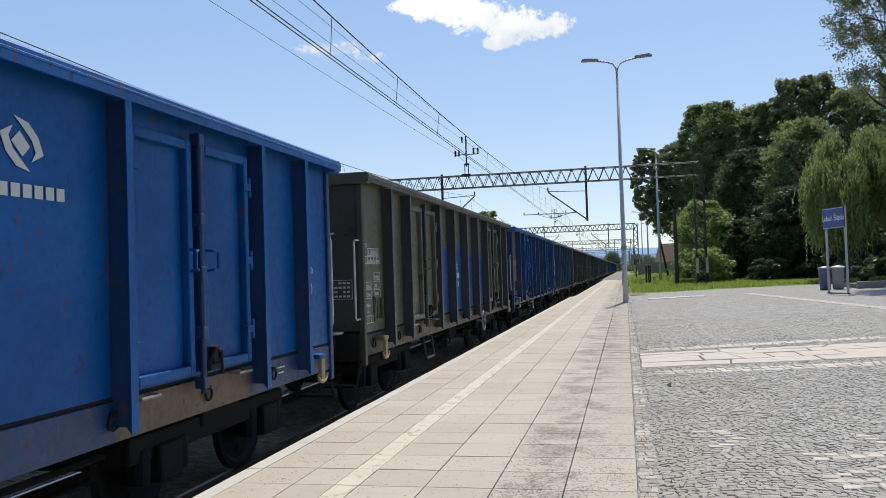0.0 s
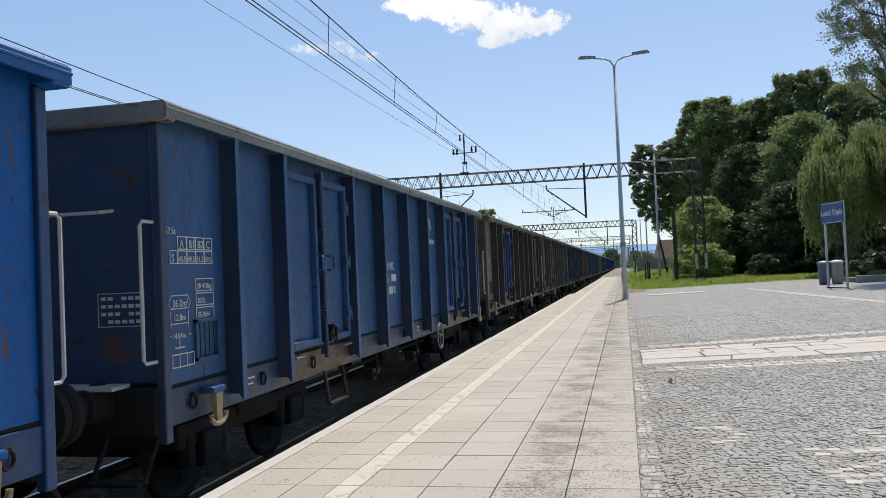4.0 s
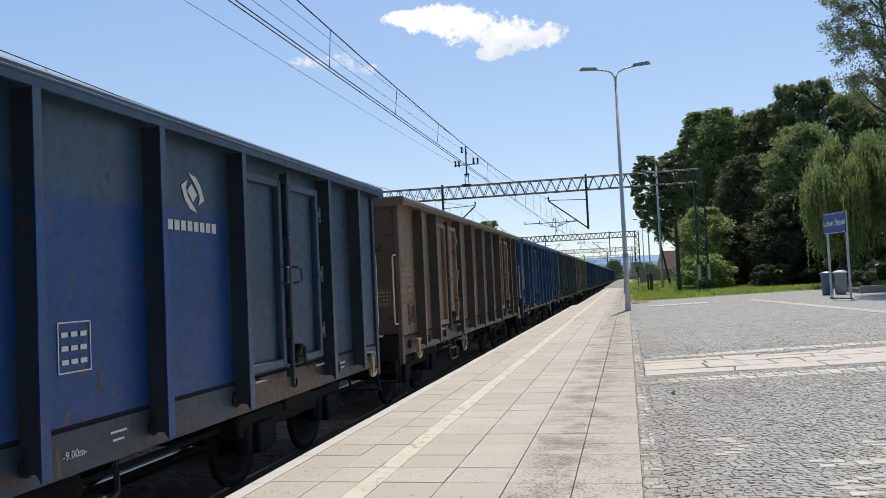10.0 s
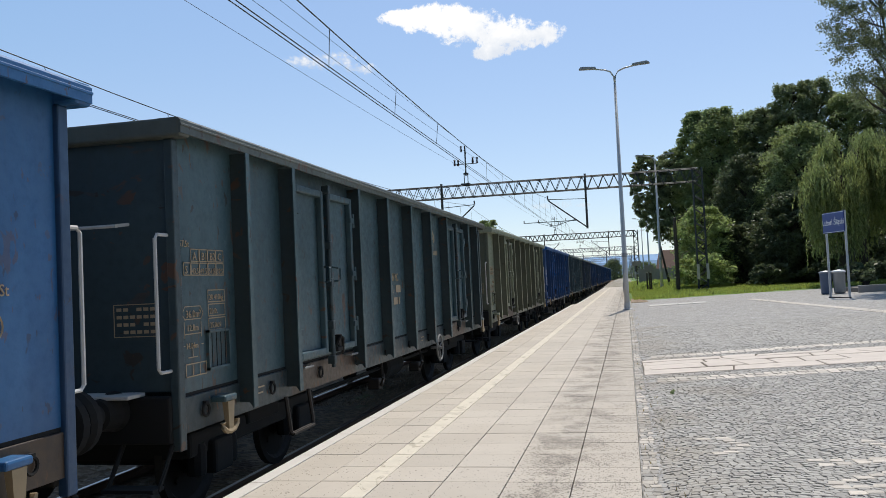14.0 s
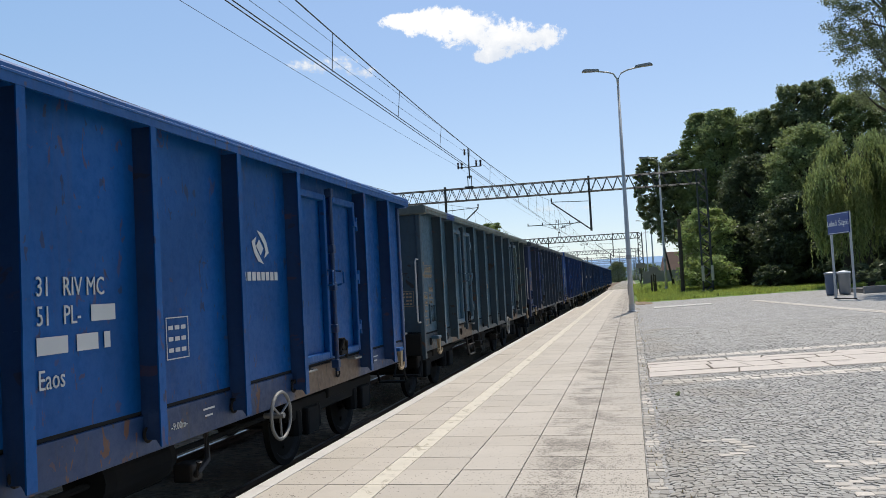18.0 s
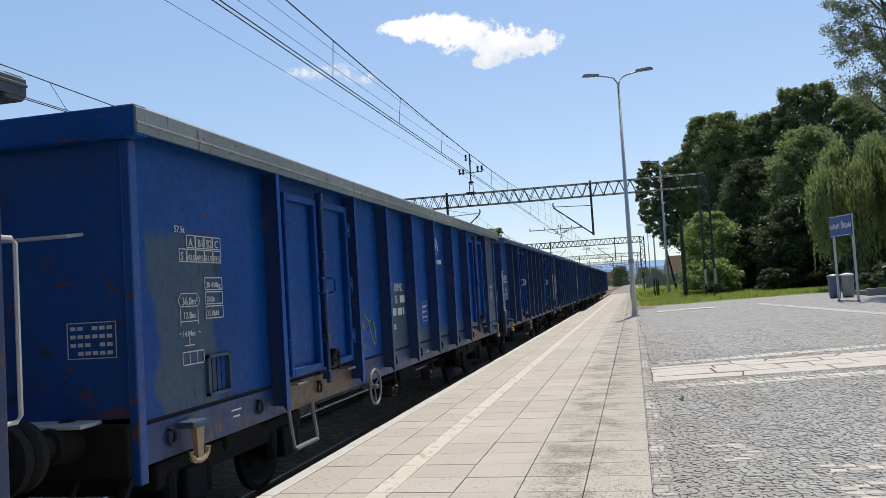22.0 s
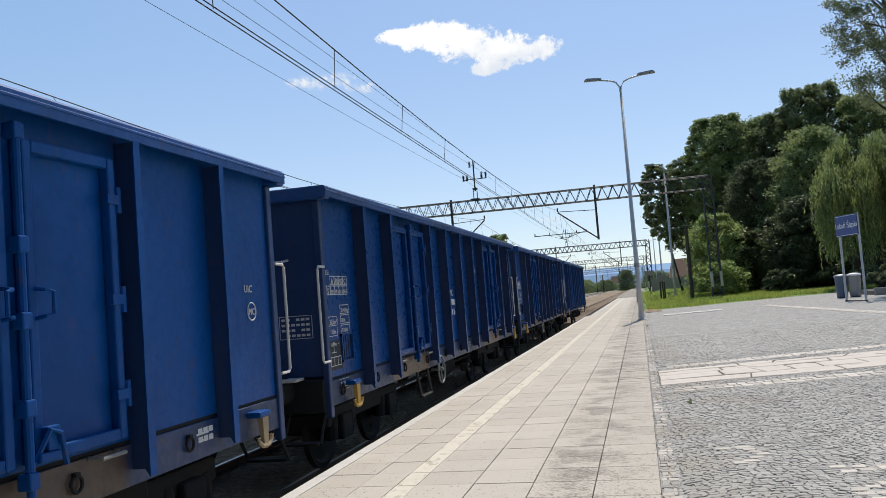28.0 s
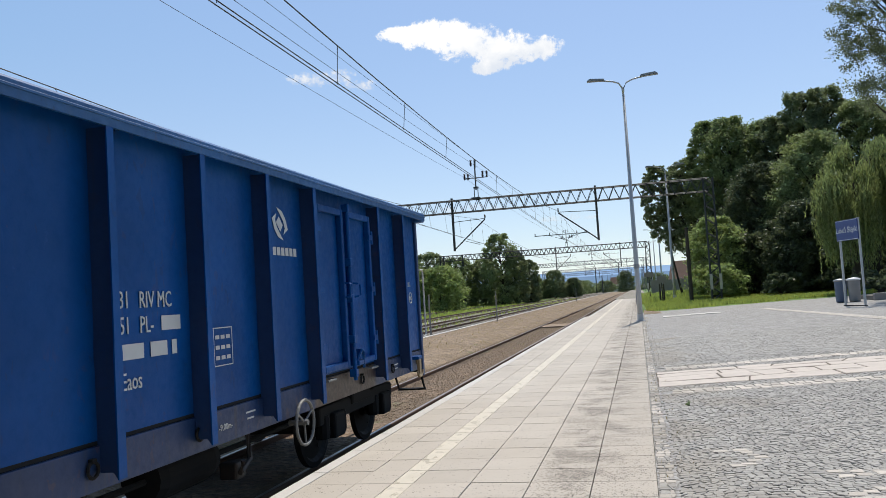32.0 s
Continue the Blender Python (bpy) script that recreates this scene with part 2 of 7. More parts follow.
def tile_material(name, base, spots=0.5):
    """Concrete tiles; dark grit has gathered in drifts along the forecourt side of the platform."""
    m = material(name, 0.85)
    n = Net(m)
    v = n.where(world_space=True)
    rnd = n.t.nodes.new("ShaderNodeObjectInfo").outputs["Random"]
    isl = n.t.nodes.new("ShaderNodeNewGeometry").outputs["Random Per Island"]
    xyz = n.t.nodes.new("ShaderNodeSeparateXYZ")
    n.link(v, xyz.inputs[0])
    mid, fine = n.noise(v, 3.2, 5, 0.65), n.noise(v, 70, 4, 0.7)
    c = n.mix(n.math("FRACT", n.math("ADD", rnd, isl)), tuple(x * 0.93 for x in base), tuple(x * 1.06 for x in base))
    c = n.mix(n.ramp(n.noise(v, 0.5, 4), 0.4, 0.7, 0, 0.3), c, (base[0] * 0.8, base[1] * 0.77, base[2] * 0.72))
    c = n.mix(n.ramp(mid, 0.5, 0.8, 0, 0.3), c, tuple(x * 0.7 for x in base))
    c = n.mix(n.ramp(n.noise(v, 25, 3, 0.7), 0.55, 0.75, 0, 0.22), c, tuple(x * 0.6 for x in base))
    wander = n.math("ADD", xyz.outputs[0], n.math("MULTIPLY", n.math("SUBTRACT", n.noise(v, 0.9, 3), 0.5), 0.8))
    lane = n.math("MULTIPLY", n.ramp(wander, -1.1, -0.62), n.ramp(wander, -0.5, 0.0, 1.0, 0.3))
    drift = n.ramp(n.noise(n.where((1.0, 0.9, 1.0), world_space=True), 2.0, 5, 0.7), 0.44, 0.6)
    amount = n.math("MULTIPLY", n.math("ADD", n.math("MULTIPLY", drift, 0.8), 0.2), n.math("ADD", n.math("MULTIPLY", lane, spots), 0.05))
    specks = n.put("TexVoronoi", Scale=58.0)
    n.link(v, specks.inputs["Vector"])
    pick = n.t.nodes.new("ShaderNodeSeparateColor")
    n.link(specks.outputs["Color"], pick.inputs[0])
    some = n.math("LESS_THAN", pick.outputs[0], n.math("MULTIPLY", amount, 0.85))
    grit = n.math("MULTIPLY", some, n.ramp(specks.outputs["Distance"], 0.42, 0.56, 0.9, 0.0))
    small = n.put("TexVoronoi", Scale=115.0)
    n.link(v, small.inputs["Vector"])
    pick2 = n.t.nodes.new("ShaderNodeSeparateColor")
    n.link(small.outputs["Color"], pick2.inputs[0])
    fines = n.math("MULTIPLY", n.math("LESS_THAN", pick2.outputs[0], n.math("MULTIPLY", amount, 0.7)), n.ramp(small.outputs["Distance"], 0.4, 0.6, 0.8, 0.0))
    c = n.mix(n.math("MULTIPLY", amount, 0.14), c, (0.27, 0.23, 0.18))
    c = n.mix(fines, c, (0.13, 0.112, 0.09))
    c = n.mix(n.math("MULTIPLY", grit, n.ramp(n.noise(v, 120, 2), 0.35, 0.5)), c, (0.09, 0.078, 0.062))
    n.colour(c)
    n.bump(fine, 0.25, 0.004)
    return m


def earth(name, base, second=(0.2, 0.155, 0.1)):
    """Trodden dirt and stones: pebbles, drifts of another tone, weeds."""
    m = material(name, 0.95)
    n = Net(m)
    v = n.where(world_space=True)
    cell = n.put("TexVoronoi", Scale=14.0)
    n.link(v, cell.inputs["Vector"])
    tone = n.t.nodes.new("ShaderNodeSeparateColor")
    n.link(cell.outputs["Color"], tone.inputs[0])
    c = n.mix(tone.outputs[0], tuple(x * 0.55 for x in base), tuple(x * 1.4 for x in base))
    c = n.mix(n.ramp(n.noise(n.where((1.6, 0.5, 1), world_space=True), 0.7, 6, 0.7), 0.42, 0.62), c, second)
    c = n.mix(n.ramp(n.noise(v, 2.2, 6, 0.8), 0.47, 0.66, 0, 0.85), c, tuple(x * 0.5 for x in base))
    c = n.mix(n.ramp(n.noise(n.where((1, 0.4, 1), world_space=True), 1.4, 6, 0.7), 0.6, 0.7, 0, 0.7), c, (0.15, 0.16, 0.06))
    n.colour(c)
    n.bump(n.math("ADD", cell.outputs["Distance"], n.noise(v, 5, 5, 0.7)), 0.8, 0.05)
    return m


PAVING = tile_material("concrete_paving", (0.49, 0.437, 0.366), 0.9)
PAVING_GRIT = tile_material("gritty_concrete_paving", (0.478, 0.425, 0.355), 1.0)
YELLOW = plain("worn_cream_paint", (0.62, 0.56, 0.45), 0.75, vary=0.25, scale=7, world_space=True, dirt=(0.3, 0.26, 0.21), dirty=0.8)
n = Net(YELLOW)
v = n.where((1.6, 0.8, 1), world_space=True)
worn = n.ramp(n.noise(v, 5.5, 5, 0.6, 0.8), 0.58, 0.62, 0, 0.85)
n.colour(n.mix(worn, n.bsdf.inputs["Base Color"].links[0].from_socket, (0.4, 0.35, 0.26)))
COPING = plain("pale_concrete", (0.55, 0.52, 0.47), 0.85, vary=0.25, scale=5, world_space=True)
JOINT = plain("dark_joint_sand", (0.17, 0.15, 0.125), 0.95, vary=0.4, scale=8, world_space=True)
def sett_material(name, base, shade):
    """Granite setts, each of its own tone, with brown dirt trodden in beside the platform."""
    m = material(name, 0.75)
    n = Net(m)
    v = n.where(world_space=True)
    xyz = n.t.nodes.new("ShaderNodeSeparateXYZ")
    n.link(v, xyz.inputs[0])
    r = n.t.nodes.new("ShaderNodeNewGeometry").outputs["Random Per Island"]
    c = n.mix(r, tuple(x * (1 - shade) for x in base), tuple(x * (1 + shade) for x in base))
    c = n.mix(n.ramp(n.noise(v, 45, 4, 0.7), 0.4, 0.7, 0, 0.35), c, tuple(x * 0.6 for x in base))
    near = n.math("ADD", n.noise(v, 0.55, 5, 0.65), n.ramp(xyz.outputs[0], 0.2, 2.2, 0.14, -0.06))
    c = n.mix(n.ramp(near, 0.54, 0.74, 0, 0.6), c, (0.27, 0.235, 0.18))
    n.colour(c)
    n.bump(n.noise(v, 60, 3), 0.3, 0.006)
    return m


SETT = sett_material("grey_granite_sett", (0.345, 0.327, 0.292), 0.2)
SETT_PALE = sett_material("pale_granite_sett", (0.53, 0.475, 0.405), 0.18)
SLAB = plain("pale_pink_granite", (0.56, 0.49, 0.42), 0.75, vary=0.28, scale=6, world_space=True, dirt=(0.12, 0.1, 0.085), dirty=0.5)
BALLAST = earth("rusty_ballast", (0.225, 0.155, 0.098), (0.165, 0.115, 0.068))
GRAVEL = earth("grey_gravel", (0.33, 0.3, 0.26), (0.26, 0.235, 0.15))
SANDY = earth("sandy_platform_dirt", (0.3, 0.22, 0.145), (0.245, 0.175, 0.1))
RAIL = plain("rusty_rail_steel", (0.17, 0.1, 0.064), 0.85, 0.0)
RAIL_TOP = plain("polished_rail_head", (0.34, 0.31, 0.28), 0.35, 1.0, vary=0.1, dirty=0.0)
SLEEPER = plain("weathered_sleeper", (0.17, 0.145, 0.12), 0.9, vary=0.4, world_space=True)
GALV = plain("galvanised_steel", (0.5, 0.51, 0.52), 0.5, 0.35, vary=0.12, dirty=0.1)
LAMPGREY = plain("grey_lamp_housing", (0.3, 0.31, 0.32), 0.5, vary=0.1, dirty=0.1)
GANTRY = plain("dark_painted_steel", (0.045, 0.05, 0.055), 0.6, 0.2, vary=0.3)
# paler blue-grey for gantries beyond 140 m and the long cross arm
GANTRY_FAR = plain("pale_grey_steel", (0.17, 0.19, 0.21), 0.6, 0.2, vary=0.2)
WIRE = plain("dark_copper_wire", (0.05, 0.05, 0.055), 0.5, 0.6, vary=0.1, dirty=0.0)
PORCELAIN = plain("brown_porcelain", (0.06, 0.035, 0.03), 0.25, vary=0.1, dirty=0.0)
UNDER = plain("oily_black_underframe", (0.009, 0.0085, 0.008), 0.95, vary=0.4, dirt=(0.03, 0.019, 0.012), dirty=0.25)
WHEELSTEEL = plain("dull_wheel_steel", (0.034, 0.027, 0.022), 0.65, 0.3)
PALEBAR = plain("chipped_white_paint", (0.55, 0.53, 0.5), 0.6, vary=0.15, dirt=RUST, dirty=0.35)
DULLGREY = plain("dull_grey_steel", (0.2, 0.2, 0.19), 0.6, 0.2, vary=0.25)
HOOKYELLOW = plain("yellow_hook_paint", (0.42, 0.25, 0.04), 0.55, vary=0.3, dirty=0.6)
HOOKPALE = plain("dirty_ochre_hook_paint", (0.3, 0.225, 0.13), 0.6, vary=0.35, dirt=RUST, dirty=0.5)
LETTER = plain("worn_white_stencil", (0.6, 0.6, 0.58), 0.7, vary=0.15, dirty=0.15)
LETTER_TAN = plain("worn_tan_stencil", (0.4, 0.3, 0.19), 0.7, vary=0.2, dirty=0.2)
STICKER = plain("yellow_warning_sticker", (0.55, 0.47, 0.08), 0.5, vary=0.1, dirty=0.15)
STICKER_BLACK = plain("black_print", (0.02, 0.02, 0.02), 0.5, vary=0.1, dirty=0.0)
STICKER_BLUE = plain("light_blue_sticker", (0.05, 0.16, 0.32), 0.5, vary=0.1, dirty=0.1)
SIGNBLUE = plain("station_sign_blue", (0.02, 0.05, 0.22), 0.4, vary=0.1, dirty=0.1)
SIGNWHITE = plain("sign_white", (0.75, 0.75, 0.75), 0.5, vary=0.05, dirty=0.05)
BINGREY = plain("zinc_grey_bin", (0.28, 0.29, 0.3), 0.45, 0.5, vary=0.15)
BINBLUE = plain("dull_blue_bin", (0.1, 0.14, 0.22), 0.5, 0.2, vary=0.15)
CONCRETE = plain("grey_concrete", (0.3, 0.28, 0.26), 0.9, vary=0.25, scale=4)
DARKPOST = plain("dark_weathered_wood", (0.06, 0.05, 0.04), 0.85, vary=0.3)
BARK = plain("grey_brown_bark", (0.05, 0.042, 0.034), 0.95, vary=0.4, scale=6, bump=0.6, dist=0.03)
GRASS = plain("summer_grass", (0.115, 0.19, 0.03), 0.9, vary=0.35, scale=1.2, world_space=True, bump=0.6, dist=0.05, dirt=(0.2, 0.17, 0.07), dirty=0.5)
BLADE = leafy("grass_blades", (0.33, 0.4, 0.1), 0.5)
LEAF_DARK = leafy("dark_green_leaves", (0.195, 0.245, 0.13), 0.5)
# shade under the trees is put into this darker leaf colour
LEAF_DEEP = leafy("shade_tinted_leaves", (0.1, 0.13, 0.07), 0.45)
LEAF_MID = leafy("mid_green_leaves", (0.225, 0.29, 0.13), 0.5)
LEAF_LIGHT = leafy("light_green_leaves", (0.27, 0.35, 0.13), 0.5)
LEAF_WILLOW = leafy("willow_leaves", (0.225, 0.28, 0.108), 0.55)
LEAF_GREY = leafy("grey_green_leaves", (0.17, 0.205, 0.11), 0.5)
PLASTER = plain("white_plaster", (0.6, 0.58, 0.54), 0.85, vary=0.1)
ROOF = plain("brown_roof_tiles", (0.14, 0.075, 0.05), 0.8, vary=0.25)
GLASSDARK = plain("dark_window_glass", (0.03, 0.035, 0.04), 0.1, vary=0.1, dirty=0.0)
# air haze is painted into both hill colours, paler on the farther ridge
HILL_NEAR = plain("haze_tinted_near_hill", (0.13, 0.22, 0.34), 1.0, vary=0.15, scale=0.02, world_space=True, bump=0.0, dirty=0.0)
HILL_FAR = plain("haze_tinted_far_hill", (0.3, 0.45, 0.66), 1.0, vary=0.08, scale=0.02, world_space=True, bump=0.0, dirty=0.0)


# ---------------------------------------------------------------- mesh helpers
def part(name, bm, mat, parent=None, label="", smooth=False):
    me = bpy.data.meshes.new(name)
    if smooth:
        for f in bm.faces:
            f.smooth = True
    bm.to_mesh(me)
    bm.free()
    me.materials.append(mat)
    ob = new(name, me)
    if parent is not None:
        ob.parent = parent
    if label:
        ob["label"] = label
    return ob


def flat(name, verts, faces, mat, parent=None, label="", smooth=False):
    me = bpy.data.meshes.new(name)
    me.from_pydata([tuple(v) for v in verts], [], [tuple(f) for f in faces])
    me.materials.append(mat)
    if smooth:
        me.polygons.foreach_set("use_smooth", [True] * len(me.polygons))
    ob = new(name, me)
    if parent is not None:
        ob.parent = parent
    if label:
        ob["label"] = label
    return ob


def thing(name, label, category, group="", kind="", at=(0, 0, 0), rz=0):
    e = new(name)
    e.empty_display_size = 0.3
    e.matrix_basis = pose(*at, 0, 0, rz)
    return tagged(e, label, category, group, kind)


def box(bm, x0, x1, y0, y1, z0, z1, bevel=0.0):
    c, s = ((x0 + x1) / 2, (y0 + y1) / 2, (z0 + z1) / 2), (abs(x1 - x0), abs(y1 - y0), abs(z1 - z0))
    r = bmesh.ops.create_cube(bm, size=1, matrix=Matrix.LocRotScale(c, None, s))
    if bevel:
        es = list({e for v in r["verts"] for e in v.link_edges})
        bmesh.ops.bevel(bm, geom=es, offset=bevel, segments=2, affect="EDGES", profile=0.5)
    return bm


def boxed(*a, **k):
    return box(bmesh.new(), *a, **k)


def hull(bm, lower, upper):
    """A prism between two rings with the same number of corners."""
    a, b = [bm.verts.new(v) for v in lower], [bm.verts.new(v) for v in upper]
    n = len(a)
    bm.faces.new(a[::-1]), bm.faces.new(b)
    for i in range(n):
        bm.faces.new((a[i], a[(i + 1) % n], b[(i + 1) % n], b[i]))
    return bm


def rod(bm, a, b, r, seg=8, r2=None):
    a, b = Vector(a), Vector(b)
    q = (b - a).to_track_quat("Z", "Y").to_matrix()
    rings = []
    for c, rad in ((a, r), (b, r if r2 is None else r2)):
        rings.append([c + q @ Vector((rad * math.cos(2 * math.pi * i / seg), rad * math.sin(2 * math.pi * i / seg), 0)) for i in range(seg)])
    return hull(bm, *rings)


def tube(bm, pts, r, seg=6, taper=None):
    """A bent tube along points; taper gives a radius for every point."""
    pts = [Vector(p) for p in pts]
    old = None
    for i, p in enumerate(pts):
        d = (pts[min(i + 1, len(pts) - 1)] - pts[max(i - 1, 0)]).normalized()
        u = d.cross(Vector((0, 0, 1)) if abs(d.z) < 0.9 else Vector((1, 0, 0))).normalized()
        w = d.cross(u)
        rad = taper[i] if taper else r
        ring = [bm.verts.new(p + rad * (math.cos(2 * math.pi * k / seg) * u + math.sin(2 * math.pi * k / seg) * w)) for k in range(seg)]
        if old:
            for k in range(seg):
                bm.faces.new((old[k], old[(k + 1) % seg], ring[(k + 1) % seg], ring[k]))
        else:
            bm.faces.new(ring[::-1])
        old = ring
    bm.faces.new(old)
    return bm


def lathe(bm, profile, at=(0, 0, 0), axis="Z", seg=20):
    """Turns a profile of (radius, height)."""
    turn = {"Z": Matrix(), "X": Matrix.Rotation(math.pi / 2, 4, "Y"), "Y": Matrix.Rotation(-math.pi / 2, 4, "X")}[axis]
    m = Matrix.Translation(at) @ turn
    rings = [[bm.verts.new(m @ Vector((r * math.cos(2 * math.pi * i / seg), r * math.sin(2 * math.pi * i / seg), h))) for i in range(seg)] for r, h in profile]
    for a, b in zip(rings, rings[1:]):
        for i in range(seg):
            bm.faces.new((a[i], a[(i + 1) % seg], b[(i + 1) % seg], b[i]))
    bm.faces.new(rings[0][::-1]), bm.faces.new(rings[-1])
    return bm


def ring(bm, centre, radius, r, axis="X", seg=24, sides=6):
    vs = []
    for i in range(seg):
        a = 2 * math.pi * i / seg
        row = []
        for k in range(sides):
            b = 2 * math.pi * k / sides
            rad, out = radius + r * math.cos(b), r * math.sin(b)
            p = {"X": (out, rad * math.cos(a), rad * math.sin(a)), "Z": (rad * math.cos(a), rad * math.sin(a), out), "Y": (rad * math.cos(a), out, rad * math.sin(a))}[axis]
            row.append(bm.verts.new(Vector(centre) + Vector(p)))
        vs.append(row)
    for i in range(seg):
        for k in range(sides):
            bm.faces.new((vs[i][k], vs[(i + 1) % seg][k], vs[(i + 1) % seg][(k + 1) % sides], vs[i][(k + 1) % sides]))
    return bm


def glyphs(bm, text, at, size, right, up, align="LEFT", depth=0.002):
    """Raised stencil writing: at is the lower left of the line."""
    cu = bpy.data.curves.new("writing", "FONT")
    cu.body, cu.size, cu.align_x, cu.extrude, cu.resolution_u = text, size, align, depth, 2
    ob = bpy.data.objects.new("writing", cu)
    scene.collection.objects.link(ob)
    me = bpy.data.meshes.new_from_object(ob.evaluated_get(bpy.context.evaluated_depsgraph_get()))
    right, up = Vector(right), Vector(up)
    out = right.cross(up)
    me.transform(Matrix.Translation(at) @ Matrix((right, up, out)).transposed().to_4x4())
    bm.from_mesh(me)
    bpy.data.objects.remove(ob)
    bpy.data.curves.remove(cu)
    bpy.data.meshes.remove(me)
    return bm


# ---------------------------------------------------------------- ground and platform
TRACK_X, RAIL_Z = -4.587, -0.366
EDGE = ((-40, -9.1), (36, -9.2), (60, -9.35), (100, -9.8), (150, -9.7), (400, -9.6))


def edge_x(y):
    """The far edge of the sandy middle platform."""
    return float(np.interp(y, [e[0] for e in EDGE], [e[1] for e in EDGE]))


def smooth(a, b, x):
    t = min(1, max(0, (x - a) / (b - a)))
    return t * t * (3 - 2 * t)


def yard_z(x, y):
    """The forecourt rises gently away from the platform; the grass behind it is a low bank."""
    court = 0.028 * max(x, 0) * (1 - smooth(48, 62, y))
    return court + 0.3 * smooth(1.0, 3.0, x) * smooth(50, 64, y)


xs = [-2500, -900, -400, -160, -80, -50, -30, -16, -9, -5, -3.1, -2.4, -1.2, 0.0, 0.12, 0.8, 2, 3, 4.5, 6, 8, 11, 14, 18, 24, 40, 80, 200, 600, 2500]
ys = [-300, -60, -20, 0, 10, 20, 30, 40, 44, 47, 50, 53, 56, 60, 64, 70, 80, 95, 120, 170, 260, 420, 800, 1600, 4500]
verts = [(x, y, -0.62 if x < -2.5 else -0.3 if x < 0.1 and y < 106 else yard_z(x, y) - (0.07 if y < 46.5 else 0.0)) for y in ys for x in xs]
nx = len(xs)
faces = [(j * nx + i, j * nx + i + 1, (j + 1) * nx + i + 1, (j + 1) * nx + i) for j in range(len(ys) - 1) for i in range(nx - 1)]
ground = flat("ground", verts, faces, GRASS, smooth=True)
tagged(ground, "green summer grass and earth reaching the horizon", "ground", kind="structure")


def strip(name, mat, left, right, y0, y1, step, z, label, category="ground", thick=0.15):
    """A slab between two border functions."""
    vs, fs = [], []
    n = max(1, round((y1 - y0) / step))
    for i in range(n + 1):
        y = y0 + (y1 - y0) * i / n
        a, b = left(y), right(y)
        vs += [(a, y, z - thick), (a, y, z), (b, y, z), (b, y, z - thick)]
    for i in range(n):
        for k in range(3):
            p = 4 * i + k
            fs.append((p, p + 1, p + 5, p + 4))
    fs += [(0, 1, 2, 3), (4 * n + 3, 4 * n + 2, 4 * n + 1, 4 * n)]
    return tagged(flat(name, vs, fs, mat), label, category, kind="structure")


# shade between train and platform is put into this near-black ballast
SHADE_BALLAST = earth("shade_black_ballast", (0.024, 0.021, 0.018), (0.018, 0.016, 0.014))
strip("oily_ballast", SHADE_BALLAST, lambda y: -3.74, lambda y: -3.0, -40, 110, 10, -0.45, "ballast beside the platform wall, blackened to stand for shade", "track bed", 0.1)
strip("track_bed", BALLAST, lambda y: -6.1, lambda y: -3.0, -40, 420, 20, -0.455, "rust-brown stone ballast of the near track bed", "track bed")
vs, fs = [], []
for i in range(43):
    y = -40 + i * 8
    vs += [(edge_x(y), y, -0.6), (edge_x(y), y, -0.2), (min(-6.6, edge_x(y) + 0.9 + 0.02 * y), y, -0.2), (-6.05, y, -0.36), (-5.6, y, -0.53)]
for i in range(42):
    fs += [(5 * i + k, 5 * i + k + 1, 5 * i + k + 6, 5 * i + k + 5) for k in range(4)]
tagged(flat("middle_platform", vs, fs, SANDY), "low sandy platform of bare dirt between the tracks", "platform", kind="structure")
strip("platform_edge_line", COPING, lambda y: edge_x(y) - 0.2, lambda y: edge_x(y) - 0.004, -40, 200, 8, -0.18, "white-painted kerb of the low sandy platform", "kerb", 0.4)
strip("far_track_bed", GRAVEL, lambda y: edge_x(y) - 11.4, lambda y: edge_x(y) - 0.17, -40, 420, 10, -0.5, "grey gravel of the outer track bed", "track bed")


def rails(name, centre, y0, y1, step, label):
    t = thing(name, label, "railway track", "tracks through the station")
    for s in (-0.7525, 0.7525):
        for nm, mat, prof in (("rail", RAIL, ((-0.07, -0.17), (-0.07, -0.155), (-0.012, -0.13), (-0.012, -0.045), (-0.036, -0.03), (-0.036, -0.004), (0.036, -0.004), (0.036, -0.03), (0.012, -0.045), (0.012, -0.13), (0.07, -0.155), (0.07, -0.17))), ("rail_head", RAIL_TOP, ((-0.02, -0.006), (-0.02, 0), (0.02, 0), (0.02, -0.006)))):
            vs, fs, k = [], [], len(prof)
            n = max(1, round((y1 - y0) / step))
            for i in range(n + 1):
                y = y0 + (y1 - y0) * i / n
                vs += [(centre(y) + s + px, y, RAIL_Z + pz) for px, pz in prof]
            for i in range(n):
                fs += [(i * k + j, i * k + (j + 1) % k, (i + 1) * k + (j + 1) % k, (i + 1) * k + j) for j in range(k)]
            flat(nm, vs, fs, mat, t)
    vs, fs = [], []
    y = max(y0, 0)
    while y < min(y1, 120):
        c, b = centre(y), len(vs)
        vs += [(c + sx * 1.3, y + sy * 0.13, RAIL_Z + z) for z in (-0.26, -0.128) for sx, sy in ((-1, -1), (1, -1), (1, 1), (-1, 1))]
        fs += [(b + 4, b + 5, b + 6, b + 7)] + [(b + i, b + (i + 1) % 4, b + 4 + (i + 1) % 4, b + 4 + i) for i in range(4)]
        y += 0.62
    flat("sleeper_row", vs, fs, SLEEPER, t, "half-buried dark sleepers")["kind"] = "stuff"
    return t


